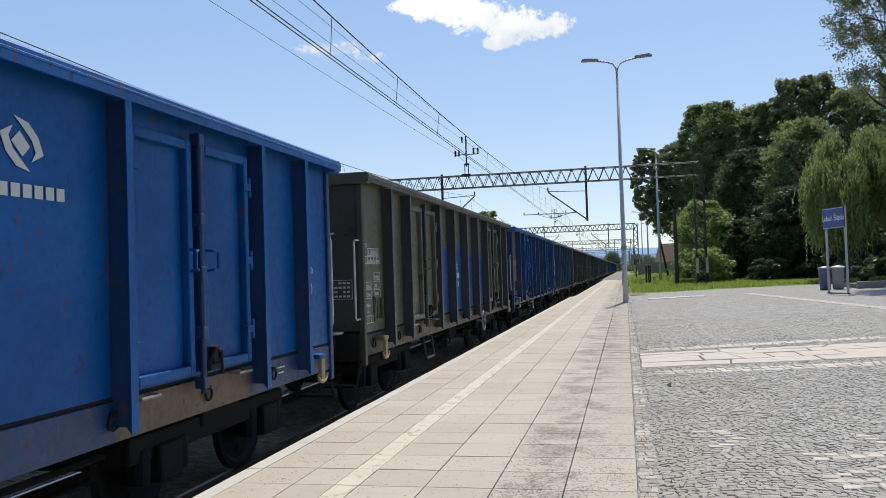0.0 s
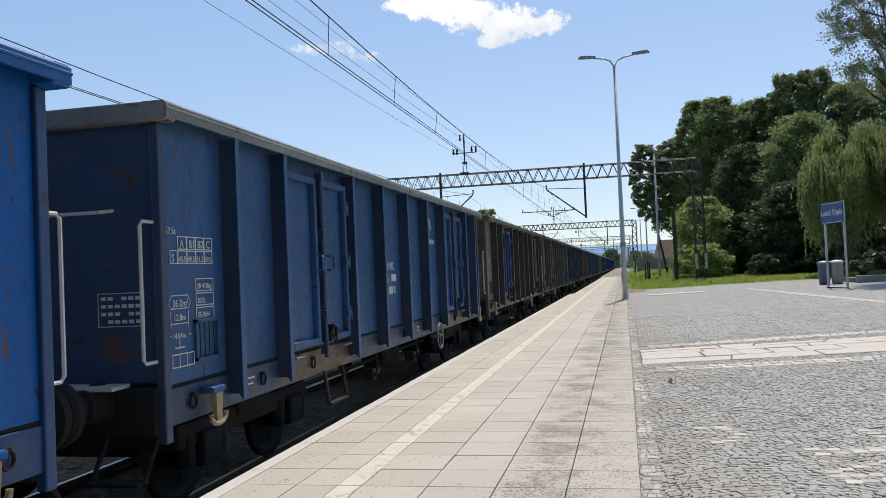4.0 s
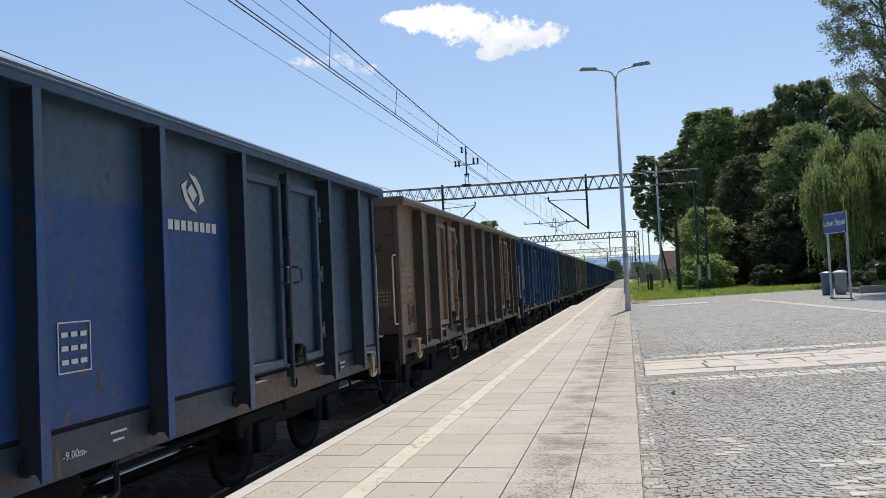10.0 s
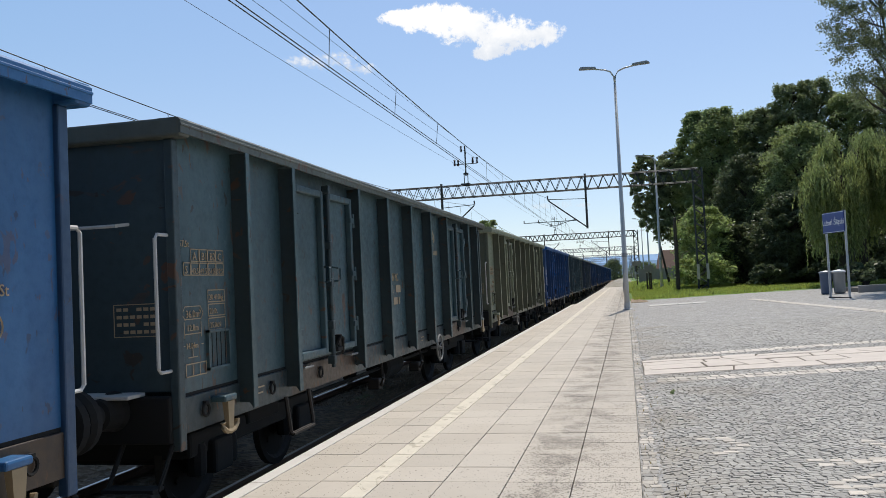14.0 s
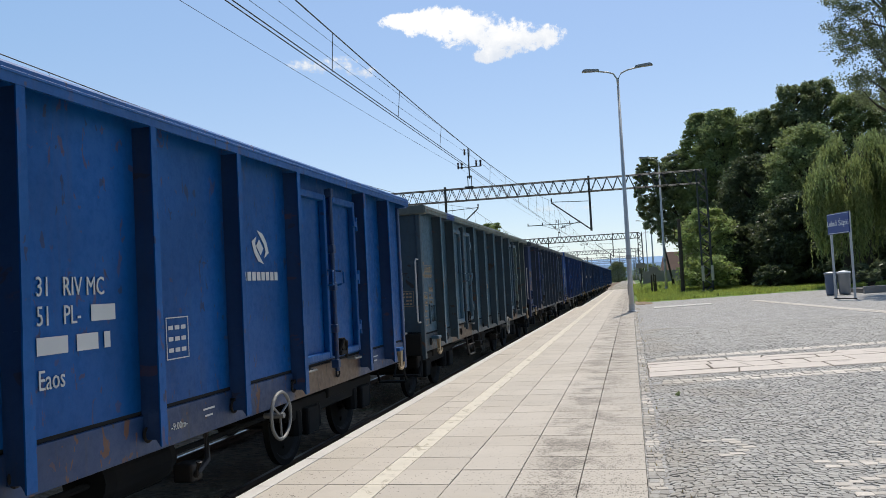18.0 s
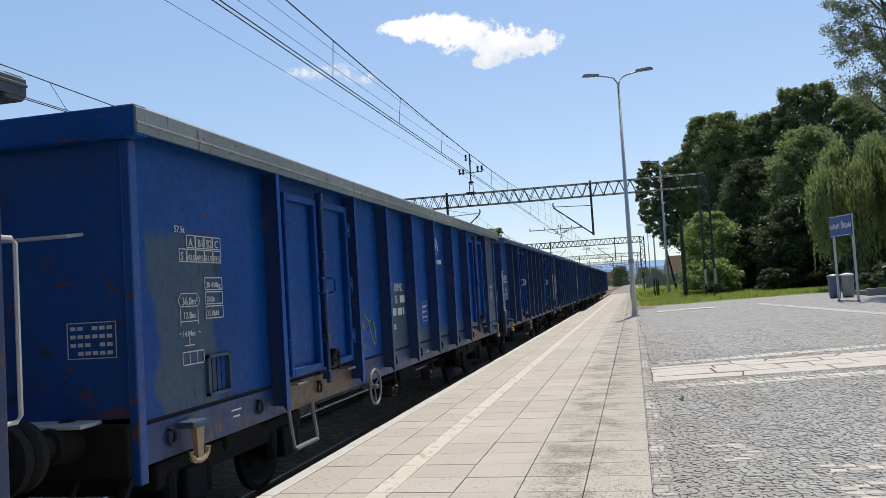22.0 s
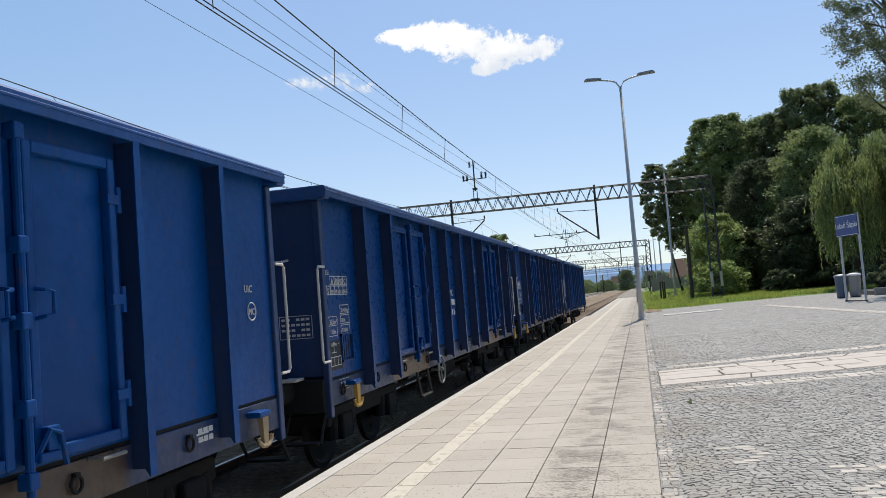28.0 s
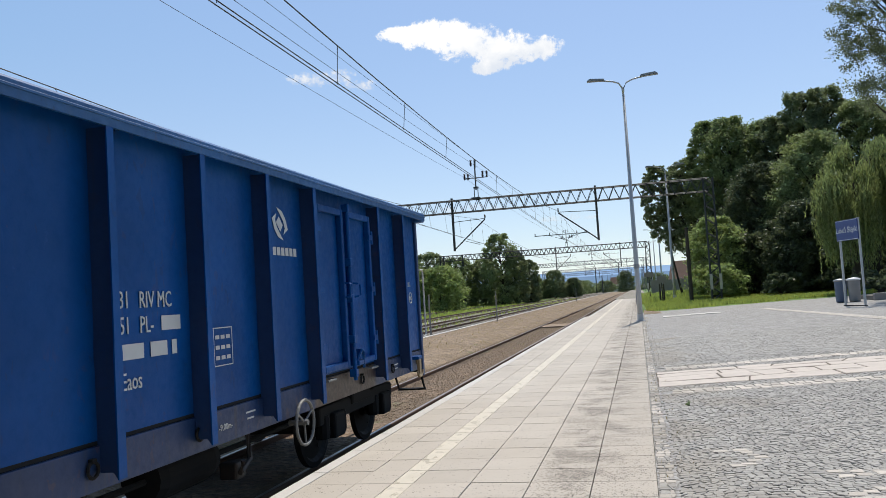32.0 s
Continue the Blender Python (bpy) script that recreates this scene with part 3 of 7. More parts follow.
strip("end_ramp", GRAVEL, lambda y: -3.0, lambda y: 1.6, 104, 330, 20, 0.02, "gravel path beyond the platform's end", "path", 0.6)
rails("near_track", lambda y: TRACK_X, -40, 400, 40, "straight rusty rails with polished heads on brown ballast")
rails("second_track", lambda y: edge_x(y) - 2.0, -20, 320, 8, "rusty rails beside the low sandy platform")
rails("third_track", lambda y: edge_x(y) - 5.15, -20, 320, 8, "rusty rails on grey gravel with weeds")
rails("outer_track", lambda y: edge_x(y) - 9.4, 20, 320, 8, "overgrown rusty siding rails in dry grass")
rails("far_siding", lambda y: edge_x(y) - 16.2, 40, 320, 8, "overgrown rusty siding rails in tall grass")

# near platform
TW, ROW0, PLAT_END = 0.48, 6.534, 104.0
platform = tagged(flat("platform_body", *(lambda b: ([v.co.copy() for v in b.verts], [[v.index for v in f.verts] for f in b.faces]))(boxed(-2.72, 0.0, -6, PLAT_END, -0.6, -0.055)), JOINT), "long straight concrete-paved station platform", "platform", kind="structure")
# the wall's shade is put into its colour, darker than the other concrete
SHADED_CONCRETE = plain("shade_dark_concrete", (0.11, 0.1, 0.09), 0.95, vary=0.3, scale=4)
part("platform_wall", boxed(-2.945, -2.715, -6, 45.5, -0.6, -0.062), SHADED_CONCRETE, platform)
part("platform_wall", boxed(-2.735, -2.69, 45.5, PLAT_END, -0.6, -0.16), SHADED_CONCRETE, platform)
COLS = ((-0.48, 0.0, PAVING_GRIT), (-0.96, -0.48, PAVING_GRIT), (-1.44, -0.96, PAVING), (-1.917, -1.44, PAVING), (-2.403, -2.092, PAVING), (-2.83, -2.403, PAVING), (-2.092, -1.917, YELLOW))


def slab_verts(x0, x1, y0, y1, z0, z1, c=0.003):
    return [(x0, y0, z0), (x1, y0, z0), (x1, y1, z0), (x0, y1, z0), (x0, y0, z1 - c), (x1, y0, z1 - c), (x1, y1, z1 - c), (x0, y1, z1 - c), (x0 + c, y0 + c, z1), (x1 - c, y0 + c, z1), (x1 - c, y1 - c, z1), (x0 + c, y1 - c, z1)]


SLAB_FACES = [(8, 9, 10, 11)] + [(a + i, a + (i + 1) % 4, a + 4 + (i + 1) % 4, a + 4 + i) for a in (0, 4) for i in range(4)]


def slabs(name, boxes, mat, parent, label="", kind=""):
    """Many small slabs joined in one mesh; boxes are (x0, x1, y0, y1, z0, z1)."""
    vs, fs = [], []
    for b in boxes:
        k = len(vs)
        vs += slab_verts(*b)
        fs += [tuple(k + i for i in f) for f in SLAB_FACES]
    ob = flat(name, vs, fs, mat, parent, label)
    if kind:
        ob["kind"] = kind
    return ob


# unseen block and roof behind the camera, added to cut light on the train
DARK_WALL = plain("unseen_dark_wall", (0.1, 0.065, 0.05), 0.9, vary=0.25, scale=4, world_space=True)
part("wall_station_wing", boxed(-2.4, 10.5, -34, -7, -0.3, 9), DARK_WALL)
part("wall_station_canopy", boxed(-2.5, 10.5, -7, -1.6, 4.1, 4.4), DARK_WALL)
for ob in bpy.data.objects:
    if ob.name.startswith("wall_station"):
        tagged(ob, "plain dark wall behind the camera, added to block light", "wall", kind="structure")

# ---------------------------------------------------------------- freight wagons
HW, RIM_Z, INNER = 1.51, 3.12, 1.355


def bent(bm, pts, r=0.013, seg=6):
    return tube(bm, pts, r, seg)


def wagon(length, doors, posts, corners, name="open_wagon", top=RIM_Z):
    """An open-topped four-axle wagon, its origin on the rail under its middle. length: over the top rim; doors: the middle of each pair of doors; posts: along one side; corners: how far out the upright handrails of the ends stand, or none for one at each end."""
    L = length / 2
    w = thing(name, "open-top steel freight wagon", "freight wagon", "wagons of the passing train")
    inner = INNER
    for s in (1, -1):
        seen = s > 0
        part("side_wall", boxed(s * (inner - 0.006), s * inner, -L + 0.1, L - 0.1, 1.12, 3.075), PALEBAR, w)
        bm = bmesh.new()
        box(bm, s * (inner - 0.03), s * (inner + 0.014), -L + 0.1, L - 0.1, 0.83, 1.092, 0.006)
        part("side_sill", bm, PALEBAR, w)
        bm = bmesh.new()
        rim = ((inner - 0.03, 3.07), (HW - 0.025, 3.07), (HW - 0.025, 3.005), (HW - 0.003, 3.005), (HW - 0.003, 3.056), (HW + 0.006, 3.06), (HW + 0.006, 3.072), (HW - 0.003, 3.078), (HW - 0.003, top - 0.02), (HW - 0.025, top), (inner - 0.03, top))
        hull(bm, [(s * x, -L, z) for x, z in rim], [(s * x, L, z) for x, z in rim])
        bmesh.ops.recalc_face_normals(bm, faces=bm.faces)
        part("top_rail", bm, PALEBAR, w)
        for i, y in enumerate(posts):
            bm = bmesh.new()
            o, lo = HW - 0.013, 0.88

            def plate(y0, y1, x0, x1, z0, z1, foot=0.0):
                hull(bm, [(s * x0, y0, z0 + foot), (s * x1, y0, z0), (s * x1, y1, z0), (s * x0, y1, z0 + foot)], [(s * x0, y0, z1), (s * x1, y0, z1), (s * x1, y1, z1), (s * x0, y1, z1)])

            plate(y - 0.022, y + 0.016, inner, o, lo + 0.05, 3.003)
            # a stiffened foot that stands farther out, with slanted ends
            hull(bm, [(s * (inner + 0.06), y - 0.03, lo + 0.12), (s * (o + 0.03), y - 0.03, lo), (s * (o + 0.03), y + 0.034, lo), (s * (inner + 0.06), y + 0.034, lo + 0.12)], [(s * inner, y - 0.03, 1.6), (s * (o + 0.03), y - 0.03, 1.64), (s * (o + 0.03), y + 0.034, 1.64), (s * inner, y + 0.034, 1.6)])
            hull(bm, [(s * inner, y - 0.03, 1.6), (s * (o + 0.03), y - 0.03, 1.64), (s * (o + 0.03), y + 0.034, 1.64), (s * inner, y + 0.034, 1.6)], [(s * inner, y - 0.026, 1.72), (s * (o + 0.012), y - 0.026, 1.72), (s * (o + 0.012), y + 0.03, 1.72), (s * inner, y + 0.03, 1.72)])
            bmesh.ops.recalc_face_normals(bm, faces=bm.faces)
            post = part("stanchion", bm, PALEBAR, w)
            if seen:
                bm = bmesh.new()
                plate(y - 0.04, y + 0.028, o + 0.001, o + 0.012, 1.72, 3.003)
                hull(bm, [(s * (o + 0.031), y - 0.044, lo + 0.01), (s * (o + 0.038), y - 0.044, lo + 0.01), (s * (o + 0.038), y + 0.036, lo + 0.01), (s * (o + 0.031), y + 0.036, lo + 0.01)], [(s * (o + 0.031), y - 0.044, 1.64), (s * (o + 0.038), y - 0.044, 1.64), (s * (o + 0.038), y + 0.036, 1.64), (s * (o + 0.031), y + 0.036, 1.64)])
                hull(bm, [(s * (o + 0.031), y - 0.044, 1.64), (s * (o + 0.038), y - 0.044, 1.64), (s * (o + 0.038), y + 0.036, 1.64), (s * (o + 0.031), y + 0.036, 1.64)], [(s * (o + 0.001), y - 0.04, 1.72), (s * (o + 0.012), y - 0.04, 1.72), (s * (o + 0.012), y + 0.028, 1.72), (s * (o + 0.001), y + 0.028, 1.72)])
                bmesh.ops.recalc_face_normals(bm, faces=bm.faces)
                part("flange", bm, PALEBAR, post)
        for d in doors:
            for h in (-1, 1):
                bm = bmesh.new()
                y0, y1 = (d - 0.87, d - 0.07) if h < 0 else (d + 0.07, d + 0.87)
                box(bm, s * inner, s * (inner + 0.02), y0, y1, 1.15, 2.88)
                for a, b, c, e in ((y0, y0 + 0.07, 1.15, 2.88), (y1 - 0.07, y1, 1.15, 2.88), (y0 + 0.07, y1 - 0.07, 2.81, 2.88), (y0 + 0.07, y1 - 0.07, 1.15, 1.22)):
                    box(bm, s * (inner + 0.018), s * (inner + 0.085), a, b, c, e, 0.012)
                leaf = part("door_leaf", bm, PALEBAR, w)
                if not seen:
                    continue
                yh = y0 - 0.02 if h < 0 else y1 + 0.02
                for z in (1.42, 2.0, 2.62):
                    bm = rod(bmesh.new(), (inner + 0.08, yh, z - 0.08), (inner + 0.08, yh, z + 0.08), 0.024, 8)
                    box(bm, inner + 0.07, inner + 0.1, min(yh, yh - h * 0.12), max(yh, yh - h * 0.12), z - 0.03, z + 0.03)
                    part("hinge", bm, PALEBAR, leaf)
                yc = d + h * 0.12
                bm = bent(bmesh.new(), [(inner + 0.085, yc, 2.07), (inner + 0.15, yc, 2.06), (inner + 0.16, yc + h * 0.05, 2.05), (inner + 0.16, yc + h * 0.05, 1.93), (inner + 0.15, yc, 1.92), (inner + 0.085, yc, 1.91)], 0.012)
                part("door_handle", bm, PALEBAR, leaf)
            if not seen:
                continue
            bm = bmesh.new()
            rod(bm, (inner + 0.105, d, 1.0), (inner + 0.105, d, 2.95), 0.024, 10)
            for z in (1.08, 1.45, 1.9, 2.3, 2.9):
                box(bm, inner + 0.05, inner + 0.135, d - 0.038, d + 0.038, z - 0.045, z + 0.045, 0.01)
            part("locking_bar", bm, PALEBAR, w)
            bm = bmesh.new()
            box(bm, inner + 0.09, inner + 0.15, d + 0.03, d + 0.19, 1.16, 1.21, 0.01)
            box(bm, inner + 0.09, inner + 0.14, d + 0.1, d + 0.2, 1.21, 1.34, 0.01)
            bent(bm, [(inner + 0.1, d + 0.02, 1.14), (inner + 0.16, d + 0.09, 1.33), (inner + 0.16, d + 0.17, 1.3), (inner + 0.12, d + 0.26, 1.12)], 0.016)
            part("door_latch", bm, UNDER, w, "dark steel latch")
            for y in (d - 0.7, d + 0.7):
                bm = bent(bmesh.new(), [(inner + 0.005, y - 0.12, 1.08), (inner + 0.1, y - 0.11, 1.075), (inner + 0.1, y + 0.11, 1.075), (inner + 0.005, y + 0.12, 1.08)], 0.013)
                part("grab_iron", bm, DULLGREY, w)
        if not seen:
            continue
        for i in range(11):
            y = -L + 0.45 + i * (2 * L - 0.9) / 10
            bm = ring(bmesh.new(), (inner + 0.032, y, 0.965), 0.048, 0.011, "X", 14, 5)
            box(bm, inner + 0.01, inner + 0.045, y - 0.02, y + 0.02, 1.005, 1.03)
            part("rope_ring", bm, UNDER, w)
        for y in (doors[0] + 0.28,):
            bm = bent(bmesh.new(), [(1.4, y - 0.28, 0.85), (1.44, y - 0.28, 0.53), (1.44, y - 0.25, 0.5), (1.44, y + 0.25, 0.5), (1.44, y + 0.28, 0.53), (1.4, y + 0.28, 0.85)], 0.02)
            box(bm, 1.41, 1.47, y - 0.26, y + 0.26, 0.49, 0.51)
            part("foot_step", bm, WHEELSTEEL, w, "rusty steel foot step")
        for y in (-L + 0.66, L - 0.66):
            bm = bmesh.new()
            box(bm, inner + 0.005, inner + 0.14, y - 0.1, y + 0.1, 1.0, 1.05, 0.015)
            part("hook_bracket", bm, PALEBAR, w)
            bm = bmesh.new()
            hull(bm, [(inner + 0.1, y - 0.035, 0.765), (inner + 0.13, y - 0.035, 0.765), (inner + 0.13, y + 0.035, 0.765), (inner + 0.1, y + 0.035, 0.765)], [(inner + 0.085, y - 0.055, 1.0), (inner + 0.135, y - 0.055, 1.0), (inner + 0.135, y + 0.055, 1.0), (inner + 0.085, y + 0.055, 1.0)])
            bent(bm, [(inner + 0.12, y + p, q) for p, q in ((-0.115, 0.845), (-0.11, 0.805), (-0.07, 0.775), (0.0, 0.765), (0.07, 0.775), (0.11, 0.805), (0.115, 0.845))], 0.022)
            part("rope_hook", bm, HOOKYELLOW, w, "painted steel rope hook")
        yb = 1.55 if L < 7 else -2.4
        bm = ring(bmesh.new(), (1.46, yb, 0.77), 0.205, 0.016)
        for a in (0.5, 0.5 + 2.094, 0.5 + 4.188):
            rod(bm, (1.45, yb, 0.77), (1.46, yb + 0.205 * math.cos(a), 0.77 + 0.205 * math.sin(a)), 0.011, 6)
        rod(bm, (1.3, yb, 0.77), (1.49, yb, 0.77), 0.026, 8)
        part("brake_wheel", bm, DULLGREY, w, "pale steel brake hand wheel")
        bm = bmesh.new()
        y0, y1 = -L + 0.54, -L + 0.9
        for a, b, c, e in ((y0, y0 + 0.022, 1.25, 1.56), (y1 - 0.022, y1, 1.25, 1.56), (y0, y1, 1.25, 1.272), (y0, y1, 1.538, 1.56)):
            box(bm, inner, inner + 0.026, a, b, c, e)
        holder = part("label_holder", bm, PALEBAR, w, "shallow steel label holder")
        for i in range(1, 5):
            part("holder_wire", rod(bmesh.new(), (inner + 0.014, y0 + i * 0.072, 1.262), (inner + 0.014, y0 + i * 0.072, 1.55), 0.004, 5), UNDER, holder, "thin dark wire")
    for s in (-1, 1):
        bm = boxed(-inner, inner, s * (L - 0.13), s * (L - 0.1), 0.85, 2.985)
        for x in (-inner, inner):
            box(bm, x - 0.035, x + 0.035, s * (L - 0.16), s * (L - 0.07), 0.72, 2.985, 0.012)
        part("end_wall", bm, PALEBAR, w)
        for x in (-0.55, 0.05):
            part("end_stanchion", boxed(x - 0.06, x + 0.06, s * (L - 0.1), s * (L - 0.015), 0.9, 2.985, 0.012), PALEBAR, w)
        part("end_rail", boxed(-HW + 0.01, HW - 0.01, s * (L - 0.15), s * (L + 0.004), 2.983, top + 0.003, 0.02), PALEBAR, w)
        part("headstock", boxed(-1.33, 1.33, s * (L - 0.2), s * (L - 0.03), 0.78, 1.12, 0.015), UNDER, w)
        for x in ((-corners, corners) if corners else (1.33 * s,)):
            bm = bent(bmesh.new(), [(x, s * (L - 0.1), 2.28), (x, s * (L + 0.06), 2.28), (x, s * (L + 0.09), 2.25), (x, s * (L + 0.09), 1.33), (x, s * (L + 0.06), 1.3), (x, s * (L - 0.1), 1.3)], 0.0135)
            part("corner_handrail", bm, PALEBAR, w, "worn white handrail")
        bm = bent(bmesh.new(), [(0.35, s * (L - 0.1), 2.38), (0.35, s * (L + 0.05), 2.36), (1.0, s * (L + 0.05), 2.36), (1.0, s * (L - 0.1), 2.38)], 0.014)
        part("end_grab_bar", bm, PALEBAR, w, "worn white grab bar")
        bm = boxed(0.2, 1.1, s * (L - 0.1), s * (L + 0.12), 1.12, 1.15, 0.008)
        part("end_platform", bm, PALEBAR, w, "worn shunter's step board")
        for x in (-1.12, 1.12):
            bm = bent(bmesh.new(), [(x - 0.2, s * (L - 0.1), 0.8), (x - 0.2, s * (L + 0.12), 0.5), (x + 0.2, s * (L + 0.12), 0.5), (x + 0.2, s * (L - 0.1), 0.8)], 0.02)
            box(bm, x - 0.2, x + 0.2, s * (L + 0.06), s * (L + 0.2), 0.49, 0.515)
            part("end_step", bm, UNDER, w)
        for x in (-0.875, 0.875):
            bm = lathe(bmesh.new(), [(0.15, s * (L - 0.05)), (0.13, s * (L + 0.02)), (0.11, s * (L + 0.16)), (0.08, s * (L + 0.17)), (0.08, s * (L + 0.36)), (0.22, s * (L + 0.4)), (0.225, s * (L + 0.46)), (0.2, s * (L + 0.495))], (x, 0, 1.02), "Y", 20)
            bmesh.ops.recalc_face_normals(bm, faces=bm.faces)
            part("buffer", bm, UNDER, w)
        bm = bmesh.new()
        rod(bm, (0, s * (L - 0.05), 0.98), (0, s * (L + 0.3), 0.98), 0.05, 8)
        tube(bm, [(0, s * (L + 0.2), 1.0), (0.0, s * (L + 0.36), 1.03), (0, s * (L + 0.44), 1.1), (0, s * (L + 0.34), 1.13)], 0.035, 6)
        tube(bm, [(0.04, s * (L + 0.1), 0.95), (0.04, s * (L + 0.25), 0.72), (0.04, s * (L + 0.48), 0.74)], 0.03, 6)
        part("coupling", bm, UNDER, w)
        bm = tube(bmesh.new(), [(0.35, s * (L - 0.05), 0.9), (0.35, s * (L + 0.15), 0.65), (0.3, s * (L + 0.35), 0.58), (0.2, s * (L + 0.46), 0.72)], 0.025, 6)
        part("brake_hose", bm, UNDER, w, "black brake hose")
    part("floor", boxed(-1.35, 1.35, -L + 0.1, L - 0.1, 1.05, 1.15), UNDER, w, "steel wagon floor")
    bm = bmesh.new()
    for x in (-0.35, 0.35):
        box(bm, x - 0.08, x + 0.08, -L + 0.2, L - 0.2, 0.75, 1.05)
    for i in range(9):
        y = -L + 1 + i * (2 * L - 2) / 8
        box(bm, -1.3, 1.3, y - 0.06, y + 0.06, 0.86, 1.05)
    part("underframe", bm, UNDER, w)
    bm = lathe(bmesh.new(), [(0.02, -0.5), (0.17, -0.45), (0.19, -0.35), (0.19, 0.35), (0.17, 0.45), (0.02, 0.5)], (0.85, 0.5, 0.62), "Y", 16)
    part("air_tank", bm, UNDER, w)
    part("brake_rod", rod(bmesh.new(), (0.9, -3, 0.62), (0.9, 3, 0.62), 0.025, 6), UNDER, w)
    for y in (-1.2, 0.9):
        bm = bent(bmesh.new(), [(1.3, y, 0.85), (1.34, y - 0.05, 0.62), (1.38, y - 0.3, 0.56), (1.42, y - 0.32, 0.66)], 0.024)
        box(bm, 1.2, 1.36, y - 0.32, y - 0.16, 0.5, 0.64, 0.02)
        part("brake_lever", bm, WHEELSTEEL, w)
    for c in (-(L - 2.1), L - 2.1):
        bm = bmesh.new()
        for x in (-1.0, 1.0):
            box(bm, x - 0.07, x + 0.07, c - 1.35, c + 1.35, 0.52, 0.72, 0.03)
            for y in (c - 0.9, c + 0.9):
                box(bm, x - 0.12, x + 0.14, y - 0.16, y + 0.16, 0.34, 0.62, 0.03)
                for q in (-0.27, 0.27):
                    lathe(bm, [(0.075, 0.36), (0.085, 0.4), (0.085, 0.58), (0.07, 0.62)], (x + 0.02, y + q, 0), "Z", 10)
            box(bm, x - 0.1, x + 0.1, c - 0.35, c + 0.35, 0.62, 0.86, 0.03)
        box(bm, -1.0, 1.0, c - 0.2, c + 0.2, 0.5, 0.78, 0.03)
        box(bm, -1.0, 1.0, c - 1.35, c - 1.25, 0.52, 0.66)
        box(bm, -1.0, 1.0, c + 1.25, c + 1.35, 0.52, 0.66)
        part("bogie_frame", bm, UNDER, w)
        for y in (c - 0.9, c + 0.9):
            bm = bmesh.new()
            rod(bm, (-0.95, 0, 0), (0.95, 0, 0), 0.08, 12)
            for x in (-0.75, 0.75):
                q = 1 if x > 0 else -1
                lathe(bm, [(0.02, x - 0.05 * q), (0.13, x - 0.05 * q), (0.17, x - 0.01 * q), (0.38, x), (0.46, x + 0.0 * q), (0.46, x + 0.065 * q), (0.4, x + 0.065 * q), (0.36, x + 0.03 * q), (0.15, x + 0.03 * q), (0.12, x + 0.08 * q), (0.02, x + 0.08 * q)], (0, 0, 0), "X", 28)
                for i in range(4):
                    a = i * math.pi / 2
                    rod(bm, (x + 0.05 * q, 0.26 * math.cos(a), 0.26 * math.sin(a)), (x + 0.055 * q, 0.26 * math.cos(a), 0.26 * math.sin(a)), 0.035, 6)
            ob = part("wheelset", bm, WHEELSTEEL, w)
            ob.location = (0, y, 0.46)
    return w


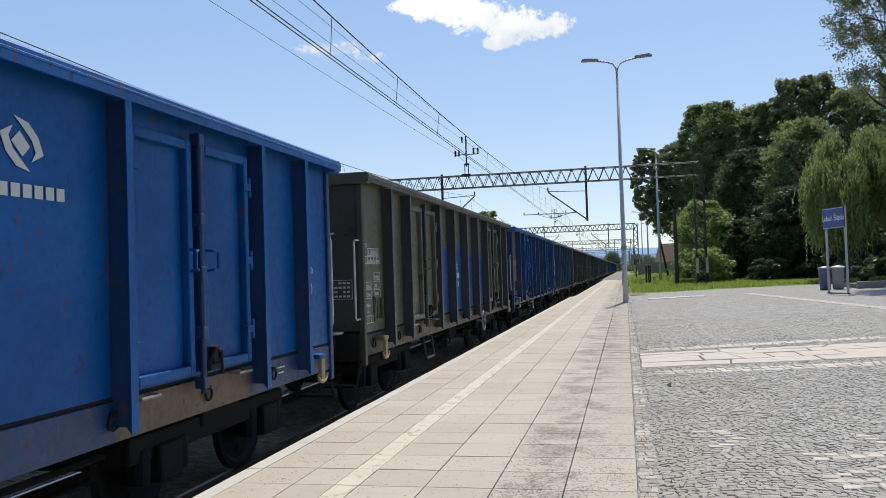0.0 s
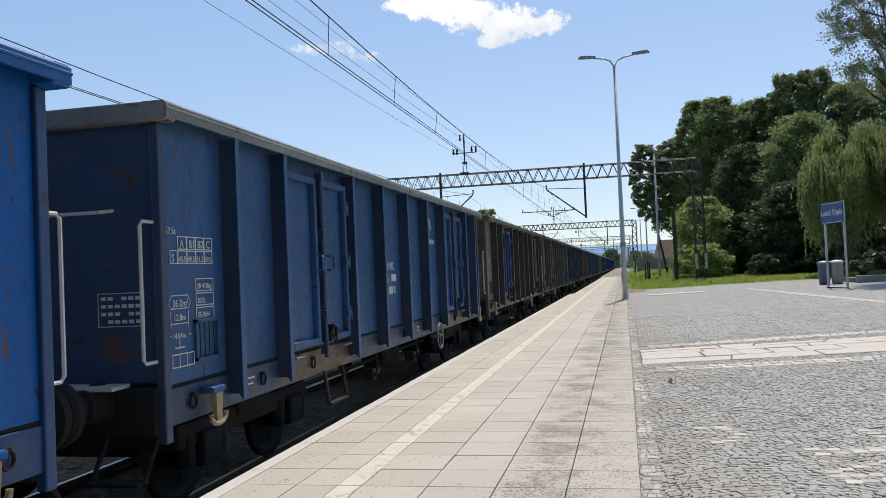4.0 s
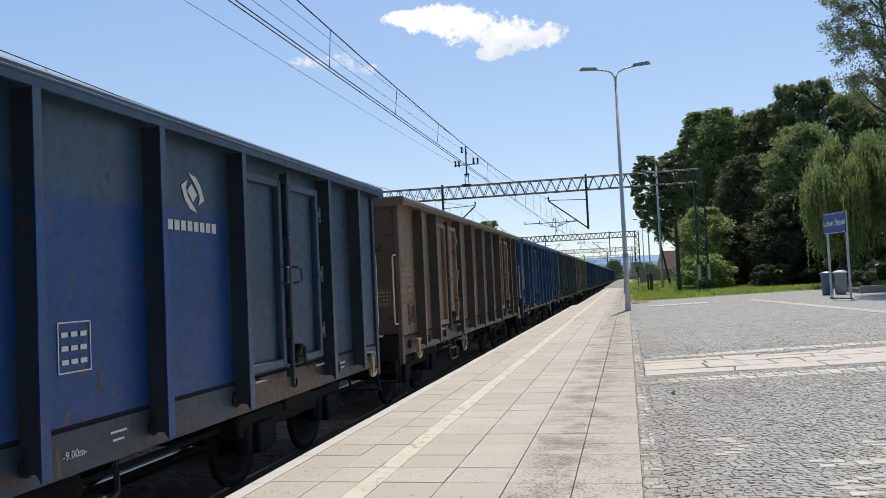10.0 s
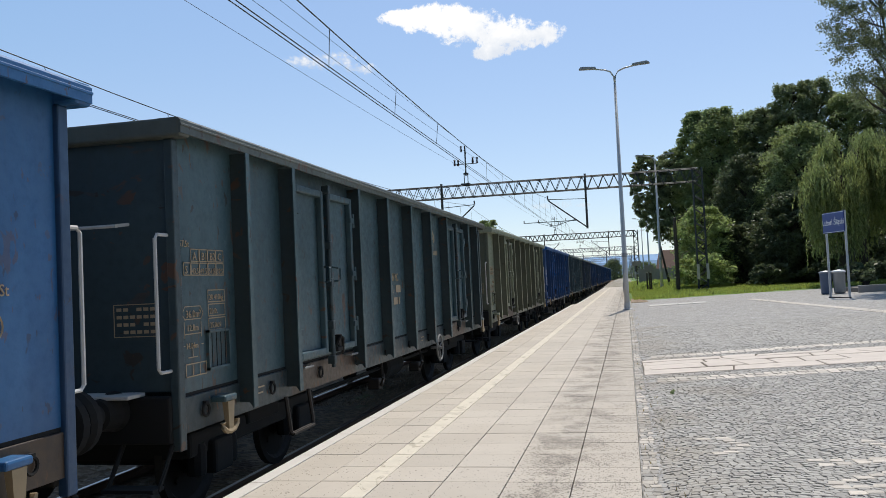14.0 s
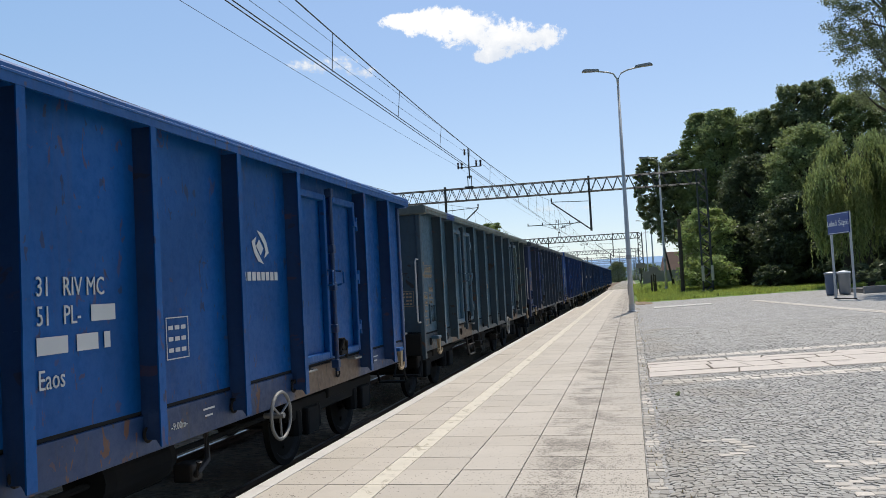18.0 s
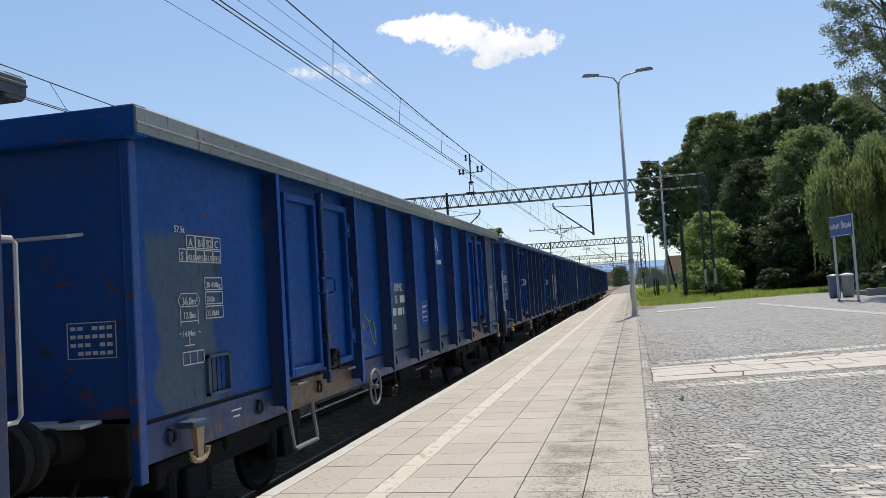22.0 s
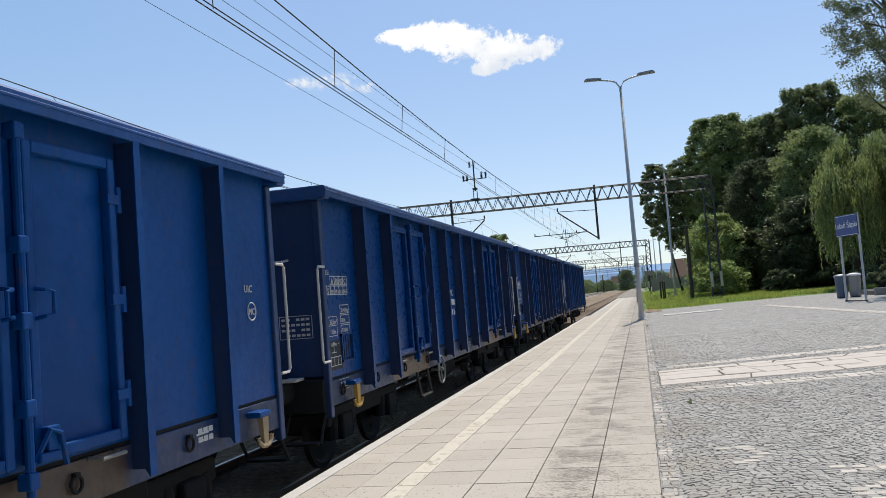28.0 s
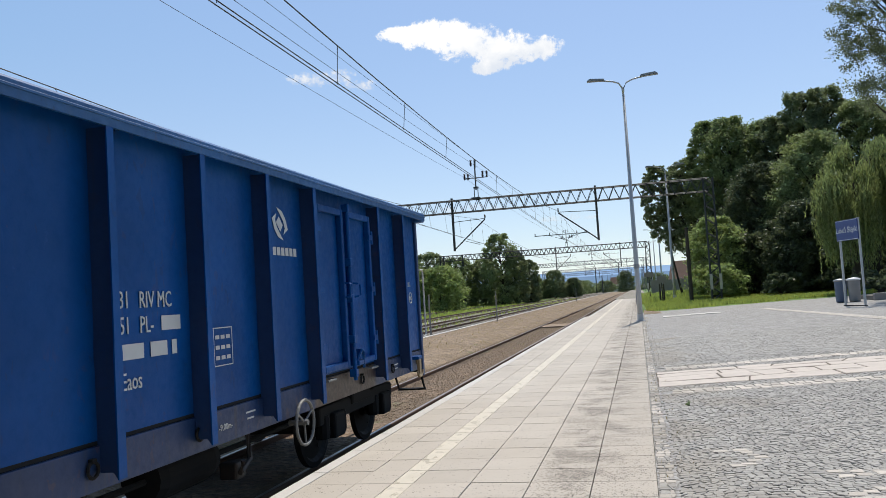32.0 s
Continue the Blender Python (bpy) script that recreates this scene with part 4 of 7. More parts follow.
def wagon_writing(w, L, mat, at, mark, up=0.0):
    """Stencilled data, the maker's mark as plain shapes, on the platform side."""
    X, R, U = INNER + 0.0075, (0, 1, 0), (0, 0, 1)
    bm = bmesh.new()

    def done(name, label):
        bmesh.ops.recalc_face_normals(bm, faces=bm.faces)
        part(name, bm, mat, w, label)
        return bmesh.new()

    def line(y0, y1, z0, z1):
        box(bm, X - 0.002, X, y0, y1, z0, z1)

    def frame_box(y0, y1, z0, z1, t=0.008):
        line(y0, y1, z0, z0 + t), line(y0, y1, z1 - t, z1), line(y0, y0 + t, z0, z1), line(y1 - t, y1, z0, z1)

    n = -L + 0.1
    glyphs(bm, "57.5t", (X, n + 0.075, 2.2), 0.07, R, U)
    for i, c in enumerate(("A", "B\u2081".replace("\u2081", "1"), "B2", "C")):
        frame_box(n + 0.24 + i * 0.13, n + 0.37 + i * 0.13, 2.09, 2.19)
        frame_box(n + 0.24 + i * 0.13, n + 0.37 + i * 0.13, 1.985, 2.085)
        glyphs(bm, c, (X, n + 0.27 + i * 0.13, 2.105), 0.085, R, U)
        glyphs(bm, ("43.5", "49.5", "51.5", "59.5")[i], (X, n + 0.25 + i * 0.13, 2.0), 0.06, R, U)
    frame_box(n + 0.13, n + 0.235, 1.985, 2.085)
    glyphs(bm, "S", (X, n + 0.15, 2.0), 0.085, R, U)
    glyphs(bm, "36.0m\u00b2", (X, n + 0.14, 1.67), 0.08, R, U)
    line(n + 0.13, n + 0.36, 1.75, 1.757), line(n + 0.13, n + 0.36, 1.655, 1.662)
    for y, q in ((n + 0.13, -0.04), (n + 0.36, 0.04)):
        for z in (1.756, 1.656):
            hull(bm, [(X - 0.002, y, z), (X, y, z), (X, y + q, 1.706), (X - 0.002, y + q, 1.706)], [(X - 0.002, y, z - 0.008), (X, y, z - 0.008), (X, y + q, 1.698), (X - 0.002, y + q, 1.698)])
    glyphs(bm, "12.8m", (X, n + 0.15, 1.57), 0.07, R, U)
    line(n + 0.12, n + 0.36, 1.545, 1.552), line(n + 0.114, n + 0.12, 1.52, 1.64), line(n + 0.36, n + 0.366, 1.52, 1.64)
    line(n + 0.09, n + 0.12, 1.46, 1.467), line(n + 0.36, n + 0.39, 1.46, 1.467)
    glyphs(bm, "14.04m", (X, n + 0.13, 1.56 - 0.12), 0.06, R, U)
    for i, c in enumerate(("20 410kg", "20.0t", "35.0kN")):
        frame_box(n + 0.48, n + 0.76, 1.775 - i * 0.11, 1.875 - i * 0.11)
        glyphs(bm, c, (X, n + 0.5, 1.795 - i * 0.11), 0.062, R, U)
    frame_box(n + 0.12, n + 0.43, 1.23, 1.33), line(n + 0.22, n + 0.226, 1.23, 1.33), line(n + 0.325, n + 0.331, 1.23, 1.33)
    line(n + 0.16, n + 0.3, 1.37, 1.378), line(n + 0.225, n + 0.233, 1.37, 1.46)
    bm = done("data_table", "stencilled load table")
    # the wagon's class and register lines
    y, T = at, (0, 0, 1.3)
    for words, z in (("31   RIV MC", 1.9), ("51   PL-", 1.735)):
        for first in (True, False):
            glyphs(bm, words, (X, y, z), 0.122, R, T)
            bmesh.ops.delete(bm, geom=[v for v in bm.verts if (v.co.y > y + 0.17) == first], context="VERTS")
            bm = done("class_line", "stencilled class line")
    for a, b, z in ((0.48, 0.72, 1.74), (0.0, 0.26, 1.57), (0.34, 0.54, 1.57), (0.6, 0.66, 1.57)):
        line(y + a, y + b, z, z + 0.1)
        bm = done("register_bar", "plain stencilled bar")
    glyphs(bm, "Eaos", (X, y, 1.38), 0.122, R, T)
    bm = done("class_line", "stencilled class line")
    frame_box(0.3, 0.6, 1.42, 1.72)
    for i in range(3):
        [line(0.33 + j * 0.085, 0.39 + j * 0.085, 1.47 + i * 0.08, 1.5 + i * 0.08) for j in range(3)]
    bm = done("inspection_table", "small stencilled table")
    # owner's mark: two bent blades round a lozenge, and its name as a bar
    c, z = mark, 2.62
    blade = ((-0.06, 0.15), (0.05, 0.125), (0.125, 0.055), (0.17, -0.045), (0.07, -0.095), (0.105, -0.035), (0.075, 0.03), (0.01, 0.09))
    for s in (1, -1):
        hull(bm, [(X - 0.002, c + s * a, z + s * b) for a, b in blade], [(X, c + s * a, z + s * b) for a, b in blade])
    lozenge = ((-0.085, 0.01), (0.0, -0.07), (0.06, -0.01), (-0.02, 0.07))
    hull(bm, [(X - 0.002, c + a, z + b) for a, b in lozenge], [(X, c + a, z + b) for a, b in lozenge])
    bm = done("owner_mark", "plain owner's mark")
    for i in range(8):
        line(c - 0.37 + i * 0.092, c - 0.302 + i * 0.092, 2.325, 2.4)
        bm = done("name_bar", "plain stencilled bar")
    # far end panel
    glyphs(bm, "UIC" if up else "UIC St", (X, L - 0.8 + up, 1.88 + up), 0.09, R, U)
    bm = done("standard_mark", "stencilled letters")
    ring(bm, (X, L - 0.68 + up, 1.72 + up), 0.075, 0.006, "X", 18, 4)
    glyphs(bm, "MC", (X, L - 0.74 + up, 1.69 + up), 0.08, R, U)
    bm = done("end_panel_mark", "stencilled letters in a ring")
    glyphs(bm, "-10.70m-" if L > 7 else "-9.00m-", (INNER + 0.0185, 0.3, 0.93), 0.07, R, U)
    done("length_mark", "stencilled length")
    bm = bmesh.new()
    E = -L + 0.0985
    for a, b, c, d in ((0.86, 1.23, 1.55, 1.556), (0.86, 1.23, 1.786, 1.792), (0.86, 0.866, 1.55, 1.792), (1.224, 1.23, 1.55, 1.792)):
        box(bm, a, b, E - 0.002, E, c, d)
    for i in range(4):
        for j in range(6):
            if (i * 5 + j * 3) % 7:
                box(bm, 0.885 + j * 0.055, 0.925 + j * 0.055, E - 0.002, E, 1.575 + i * 0.055, 1.6 + i * 0.055)
    part("end_table", bm, mat, w, "small stencilled lines")


HALF, HALF_LONG = 6.52, 7.37
BASE = wagon(2 * HALF, (-3.44, 3.44), (-5.45, -4.46, -2.46, -1.24, 0.0, 1.24, 2.48, 4.5, 5.5), 1.33)
wagon_writing(BASE, HALF, LETTER, -1.0, 1.88)
LATE = wagon(2 * HALF, (-3.2, 3.2), (-5.3, -4.22, -2.16, -1.1, 0.0, 1.1, 2.16, 4.22, 5.33), 1.4)
wagon_writing(LATE, HALF, LETTER, -0.88, 1.63, 0.15)
LONG = wagon(2 * HALF_LONG, (-4.06, 4.5), (-5.2, -3.08, -1.82, -0.55, 0.78, 2.12, 3.44, 5.5), False, top=RIM_Z + 0.07)
wagon_writing(LONG, HALF_LONG, LETTER, -1.4, 1.45)

BLUE, ROYAL, NAVY = (0.00222, 0.0851, 0.296), (0.0013, 0.075, 0.264), (0.001, 0.052, 0.205)
# colour, rim, door, touched-up patch and its zone, rust, tan letters, posts, words
STYLES = (
    (BLUE, None, None, None, None, 0.25, 0, None, "bright blue open-top freight wagon with white lettering"),
    ((0.126, 0.121, 0.0829), (0.118, 0.111, 0.0851), None, (0.0111, 0.0666, 0.266), (-2.45, 2.6, 0.8, 2.3), 0.4, 0, (0.075, 0.1, 0.125), "grubby olive open-top freight wagon with blue touch-up patches"),
    (BLUE, None, None, (0.118, 0.104, 0.0703), (-1.2, 1.1, 1.0, 3.0, -7.5, -5.4, 1.0, 3.3), 0.4, 1, None, "bright blue open-top freight wagon with olive patched panels"),
    ((0.037, 0.0962, 0.215), (0.259, 0.266, 0.252), None, None, None, 0.4, 0, None, "faded blue open-top freight wagon with a pale rim"),
    ((0.192, 0.142, 0.095), (0.16, 0.135, 0.105), (0.0148, 0.074, 0.252), (0.0111, 0.074, 0.266), (5.55, 6.9, 1.55, 3.2), 0.6, 1, (0.07, 0.073, 0.072), "brown open-top freight wagon with one pair of blue doors"),
    ((0.152, 0.133, 0.102), (0.133, 0.111, 0.0851), None, (0.03, 0.08, 0.2), (6.0, 6.38, 1.2, 1.5), 0.5, 1, (0.1, 0.105, 0.108), "grey-brown open-top freight wagon with faded tan lettering"),
    ((0.0333, 0.0666, 0.111), None, None, (0.006, 0.048, 0.178), (-7.4, 2.45, 0.8, 2.47), 0.35, 0, None, "two-tone blue and grey-blue open-top freight wagon"),
    ((0.244, 0.167, 0.106), (0.195, 0.138, 0.0936), None, None, None, 0.7, 1, (0.115, 0.11, 0.108), "rusty brown open-top freight wagon"),
    ((0.0235, 0.104, 0.246), None, None, None, None, 0.27, 1, None, "steel-blue open-top freight wagon with tan lettering"),
    ((0.0509, 0.0925, 0.106), (0.12, 0.13, 0.106), None, None, None, 0.45, 1, None, "dark grey-green open-top freight wagon"),
    ((0.216, 0.232, 0.155), None, None, None, None, 0.15, 1, None, "pale green open-top freight wagon"),
    (ROYAL, None, None, None, None, 0.3, 0, None, "royal blue open-top freight wagon"),
    ((0.056, 0.12, 0.172), (0.15, 0.18, 0.16), None, (0.105, 0.145, 0.13), (4.0, 6.8, 0.8, 3.2), 0.45, 1, None, "grey-green open-top freight wagon with chalk marks"),
    ((0.036, 0.076, 0.14), (0.06, 0.08, 0.1), None, (0.008, 0.042, 0.16), (-7.4, -3.2, 0.8, 3.2, 0.2, 2.4, 1.9, 3.2), 0.4, 1, None, "dull slate-blue open-top freight wagon"),
    ((0.0012, 0.064, 0.275), (0.266, 0.289, 0.274), None, (0.055, 0.09, 0.135), (-1.8, 7.6, 0.8, 1.3, -1.7, -0.6, 0.8, 1.95, 5.6, 7.6, 0.8, 3.2, -7.1, -6.2, 0.9, 2.4), 0.4, 0, None, "longer royal blue freight wagon with a pale rusty rim"),
    # the sky's sheen on rim and flanges is put into their lighter blues
    (NAVY, (0.07, 0.13, 0.27), None, None, None, 0.14, 0, (0.008, 0.064, 0.215), "dark blue open-top freight wagon with a worn pale rim"),
    (NAVY, None, None, None, None, 0.14, 0, None, "dark blue open-top freight wagon"),
    ((0.001, 0.063, 0.245), None, None, None, None, 0.14, 0, None, "dark blue open-top freight wagon"),
    ((0.001, 0.049, 0.197), (0.0074, 0.0666, 0.244), None, None, None, 0.12, 0, None, "dark blue open-top freight wagon with scuffed shiny panels"),
    ((0.001, 0.05, 0.2), None, None, None, None, 0.12, 0, None, "dark blue open-top freight wagon"),
    ((0.001, 0.067, 0.255), (0.0222, 0.126, 0.34), None, None, None, 0.1, 0, None, "clean blue open-top wagon at the end of the train"),
)
# near-black mixed in: dirt on the sills, painted shade on posts and ends
GRIME_SHADE = (0.022, 0.021, 0.021)
BODY = ("side_wall", "stanchion", "end_wall", "end_stanchion", "hook_bracket", "label_holder")
MARKS = ("data_table", "class_line", "register_bar", "standard_mark", "length_mark", "inspection_table", "owner_mark", "name_bar", "end_panel_mark", "end_table")
RIMS = ("top_rail", "end_rail")
WAGONS = []
WHEEL_AT = (-2.2, 1.86, -2.25, 2.0, 2.05, -2.25, -2.15, -2.29, 1.75, 1.68, -2.2, 1.95, 1.9, 1.6, -2.55, -1.9, 1.9, 1.9, -1.9, -2.0, 1.75)
STEP_AT = (-3.2, -3.27, -2.97, -3.1, -3.05, -3.1, -4.37, -3.25, -3.3, -4.32, 3.6, -4.15, -3.0, -4.3, -4.7, -2.9, -4.25, -3.0, -2.85, -4.2, -2.95)
TANPLATE = plain("tan_label_board", (0.42, 0.27, 0.13), 0.8, vary=0.2)
REFLECTOR = plain("orange_reflector", (0.4, 0.13, 0.04), 0.5, vary=0.15)
for k, (colour, rim, door, patch, zone, rust, tan, post, words) in enumerate(STYLES):
    source = LONG if k == 14 else BASE if k < 14 else LATE
    w = source if k in (0, 14, 15) else copy_thing(source, pose(0, 0, 0))
    tagged(w, words)
    clean = colour[2] > 4 * colour[0]
    body = paint("wagon_paint", colour, patch, zone, rust, 0.1 if k > 14 else 0.22 if clean else 0.5, 0.2 if k > 14 else 0.22, 0.26 if k in (16, 18) else 0.36, 0.65 if k > 14 else 1.0, 0.3 if k == 6 else 4.0 if k == 13 else 1.5, 0.16 if k > 13 else 0.2 if k in (0, 2, 3, 11) else None)
    rimmat = paint("wagon_rim_paint", tuple(0.8 * c for c in rim) if rim else tuple(min(1, c * 1.1) for c in colour), None, None, min(0.8, rust * 1.5), 0.25) if k != 12 else paint("wagon_rim_paint", (0.12, 0.145, 0.13), (0.004, 0.045, 0.2), (-4.95, -4.35, 2.9, 3.2), 0.7, 0.25, ragged=0.2)
    doormat = paint("wagon_door_paint", door, (0.07, 0.14, 0.27), (-3.98, -3.62, 1.45, 2.35, -3.12, -2.8, 1.4, 2.0), 0.28, ragged=0.5) if door else body
    # sills: road dirt over the body colour, bare brown steel under the doors
    bare = (0.11, 0.068, 0.04) if k in (0, 2, 3, 8, 11, 12, 14, 15, 16, 18) else (0.065, 0.042, 0.028)
    d0, d1 = (-4.06, 4.5) if k == 14 else (-3.44, 3.44) if k < 14 else (-3.2, 3.2)
    under = (-7, 7, 0.8, 1.2) if k == 8 else (d0 - 0.95, d0 + 0.95, 0.8, 1.2, d1 - 0.95, d1 + 0.95, 0.8, 1.2)
    sill = paint("wagon_sill_paint", tuple((0.2 if k in (1, 7) else 0.26 if k in (4, 5) else 0.4) * c + 0.35 * d for c, d in zip(colour, GRIME_SHADE)), tuple(0.45 * c for c in bare) if k == 8 else bare, under, min(1, rust * 1.8), 0.6, ragged=0.12)
    # ends: body colour darkened, so their shade is in the paint
    endmat = paint("shaded_wagon_end_paint", tuple((0.85 if k == 14 else 0.5) * c + (0.1 if k == 14 else 0.5) * d for c, d in zip((0.008, 0.045, 0.105) if k == 6 else patch if k == 13 else colour, GRIME_SHADE)), None, None, rust, 0.5)
    flangemat = paint("wagon_flange_paint", post, None, None, rust, 0.3) if post else body
    # posts: shade painted in as a darker copy; flanges keep the lit colour
    postmat = paint("shaded_wagon_post_paint", tuple(0.45 * c + 0.55 * d for c, d in zip(post or colour, GRIME_SHADE)), None, None, rust, 0.5)
    for ob in w.children_recursive:
        stem = ob.name.split(".")[0]
        leafmat = body if ob.type == "MESH" and ob.data.vertices[0].co.y > 0 else doormat
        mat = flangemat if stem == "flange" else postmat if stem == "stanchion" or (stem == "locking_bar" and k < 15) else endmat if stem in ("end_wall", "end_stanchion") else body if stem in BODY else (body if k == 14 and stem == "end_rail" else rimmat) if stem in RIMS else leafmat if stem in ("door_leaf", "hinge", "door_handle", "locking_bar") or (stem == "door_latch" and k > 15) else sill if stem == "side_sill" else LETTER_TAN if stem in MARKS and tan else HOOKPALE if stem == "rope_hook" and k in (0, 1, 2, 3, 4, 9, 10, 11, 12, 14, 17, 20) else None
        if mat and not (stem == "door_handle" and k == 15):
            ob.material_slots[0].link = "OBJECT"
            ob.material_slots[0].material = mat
    # what differs from wagon to wagon: the hand wheel's and the step's place, and which marks are left
    for ob in list(w.children_recursive):
        stem = ob.name.split(".")[0]
        if stem == "brake_wheel":
            ob.location.y = WHEEL_AT[k] - (-2.4 if k == 14 else 1.55)
        elif stem == "foot_step":
            if k == 14:
                ob.material_slots[0].link = "OBJECT"
                ob.material_slots[0].material = DULLGREY
            ob.location.y = STEP_AT[k] - ((-4.06 if k == 14 else -3.44 if k < 14 else -3.2) + 0.28)
        elif stem in ("stanchion", "flange") and k not in (2, 4, 5, 6, 7, 10, 12, 17):
            # straight posts with no stiffened foot
            ob.data = ob.data.copy()
            for v in ob.data.vertices:
                if v.co.x > HW + 0.005:
                    v.co.x = HW - 0.013 if stem == "stanchion" else HW - 0.012 if v.co.x < HW + 0.021 else HW - 0.001
        elif stem == "data_table" and k == 14:
            ob.location.y, ob.location.z = 0.46, 0.2
        elif stem == "label_holder" and k == 14:
            ob.location.y, ob.location.z = 0.47, -0.08
        elif stem == "inspection_table" and k == 10:
            ob.location.y, ob.location.z = 1.58, -0.22
        elif stem in ("owner_mark", "name_bar"):
            if k in (1, 4, 7, 10):
                bpy.data.objects.remove(ob)
            else:
                ob.location.y, ob.location.z = -0.19 if k == 0 else 0.0, -0.35 if k == 11 else 0.0
    if k in (2, 4, 11, 13, 18):
        part("reflector_plate", boxed(INNER + 0.001, INNER + 0.012, -4.96, -4.83, 1.56, 1.68, 0.004), TANPLATE if k == 4 else REFLECTOR, w, "small orange plate")
    if k in (2, 5, 7, 12):
        part("step_rung", boxed(1.41, 1.46, STEP_AT[k] - 0.27, STEP_AT[k] + 0.27, 0.68, 0.7, 0.004), WHEELSTEEL, w, "rusty upper rung")
    WAGONS.append(w)


def stickers(w, L, q=0.0):
    """Warning stickers on the end that leads."""
    back = part("sticker_sheet", boxed(q + 0.78, q + 1.04, -L + 0.093, -L + 0.097, 2.28, 2.72), STICKER_BLUE, w, "pale blue warning sheet")
    bm = hull(bmesh.new(), [(q + 0.81, -L + 0.088, 2.53), (q + 1.01, -L + 0.088, 2.53), (q + 0.91, -L + 0.088, 2.7)], [(q + 0.81, -L + 0.091, 2.53), (q + 1.01, -L + 0.091, 2.53), (q + 0.91, -L + 0.091, 2.7)])
    bmesh.ops.recalc_face_normals(bm, faces=bm.faces)
    part("warning_triangle", bm, STICKER, back, "yellow triangle")
    bm = lathe(bmesh.new(), [(0.105, -L + 0.088), (0.105, -L + 0.091)], (q + 0.91, 0, 2.4), "Y", 20)
    bmesh.ops.recalc_face_normals(bm, faces=bm.faces)
    part("warning_disc", bm, STICKER, back, "yellow disc")
    part("warning_print", boxed(q + 0.87, q + 0.95, -L + 0.083, -L + 0.086, 2.36, 2.44), STICKER_BLACK, back, "black print")
    part("warning_print", boxed(q + 0.89, q + 0.93, -L + 0.083, -L + 0.086, 2.56, 2.61), STICKER_BLACK, back, "black print")


for k in (6, 19):
    stickers(WAGONS[k], HALF, 0.2 if k == 19 else 0.0)
bm = hull(bmesh.new(), [(0.86, -HALF + 0.094, 2.62), (1.02, -HALF + 0.094, 2.62), (0.94, -HALF + 0.094, 2.76)], [(0.86, -HALF + 0.097, 2.62), (1.02, -HALF + 0.097, 2.62), (0.94, -HALF + 0.097, 2.76)])
bmesh.ops.recalc_face_normals(bm, faces=bm.faces)
part("warning_triangle", bm, STICKER, WAGONS[2], "yellow triangle")
DARKPANEL = plain("dull_black_panel", (0.022, 0.022, 0.022), 0.7, vary=0.25, dirty=0.3)
for k in (2, 8, 13, 15, 16, 17, 18, 19, 20):
    part("brake_panel", boxed(INNER + 0.0005, INNER + 0.0035, -6.37, -5.95, 1.19, 1.5), DARKPANEL, WAGONS[k], "black panel behind the brake table")
# short notes on the sills
for k, y, words in ((18, -6.1, "R 35m"), (19, -4.86, "R 75 m"), (16, -5.26, "5 m"), (6, -4.75, "5 m")):
    X = INNER + 0.0205
    bm = glyphs(bmesh.new(), words, (X, y, 0.99), 0.09, (0, 1, 0), (0, 0, 1))
    part("sill_note", bm, LETTER, WAGONS[k], "small stencilled note")
    for a, b in ((0.965, 0.971), (1.075, 1.081)):
        part("note_line", boxed(X - 0.002, X, y - 0.03, y + 0.05 * len(words) + 0.02, a, b), LETTER, WAGONS[k])
for k in range(21):
    L = HALF_LONG if k == 14 else HALF
    for y in (-L + 1.35, 0.75, L - 1.55):
        for i in range(2):
            part("note_bar", boxed(INNER + 0.0185, INNER + 0.0205, y + 0.02 * i, y + 0.17 - 0.03 * i, 1.0 - i * 0.05, 1.014 - i * 0.05), LETTER_TAN if STYLES[k][6] else LETTER, WAGONS[k], "plain stencilled bar")
for words, z in (("MAZOMY", 1.005), ("16 12 22", 0.915)):
    part("sill_note", glyphs(bmesh.new(), words, (INNER + 0.0175, -5.1, z), 0.078, (0, 1, 0), (0, 0, 1)), LETTER, WAGONS[15], "stencilled overhaul note")
ORANGE_RUST = plain("bright_orange_rust", (0.42, 0.17, 0.035), 0.9, vary=0.4, scale=9)
for a, b in ((-3.98, -3.3), (-2.92, -2.2)):
    pts = [(INNER + 0.016, a + (b - a) * i / 12, 1.088 + 0.012 * math.sin(2.7 * i + 3 * a) * math.sin(0.9 * i)) for i in range(13)]
    part("rust_edge", tube(bmesh.new(), pts, 0.007, 5), ORANGE_RUST, WAGONS[15], "flaking orange rust along the sill")
for a, b in ((-2.84, -2.56), (-3.93, -3.8)):
    part("door_tread", boxed(INNER + 0.02, INNER + 0.11, a, b, 1.1, 1.135, 0.006), DULLGREY, WAGONS[15], "worn pale plate at the door's foot")
for i in range(3):
    for j in range(2):
        part("note_bar", boxed(INNER + 0.0145, INNER + 0.0165, 5.0 + 0.075 * i, 5.06 + 0.075 * i, 0.945 + 0.06 * j, 0.985 + 0.06 * j), LETTER, WAGONS[17], "plain stencilled bar")
spot = lathe(bmesh.new(), [(0.09, INNER + 0.001), (0.085, INNER + 0.004)], (0, -4.9, 2.11), "X", 14)
bmesh.ops.recalc_face_normals(spot, faces=spot.faces)
part("paint_spot", spot, plain("dark_slate_spot", (0.04, 0.05, 0.075), 0.6, vary=0.4), WAGONS[7], "dark spot of slate paint")

for k in (1, 2, 3):
    part("label_board", boxed(INNER + 0.001, INNER + 0.012, 4.8, 5.1, 1.24, 1.46, 0.004), TANPLATE, WAGONS[k], "tan label board")
plate = part("label_board", boxed(INNER + 0.013, INNER + 0.022, -1.95, -1.55, 0.92, 1.06, 0.003), TANPLATE, WAGONS[2], "tan label plate")
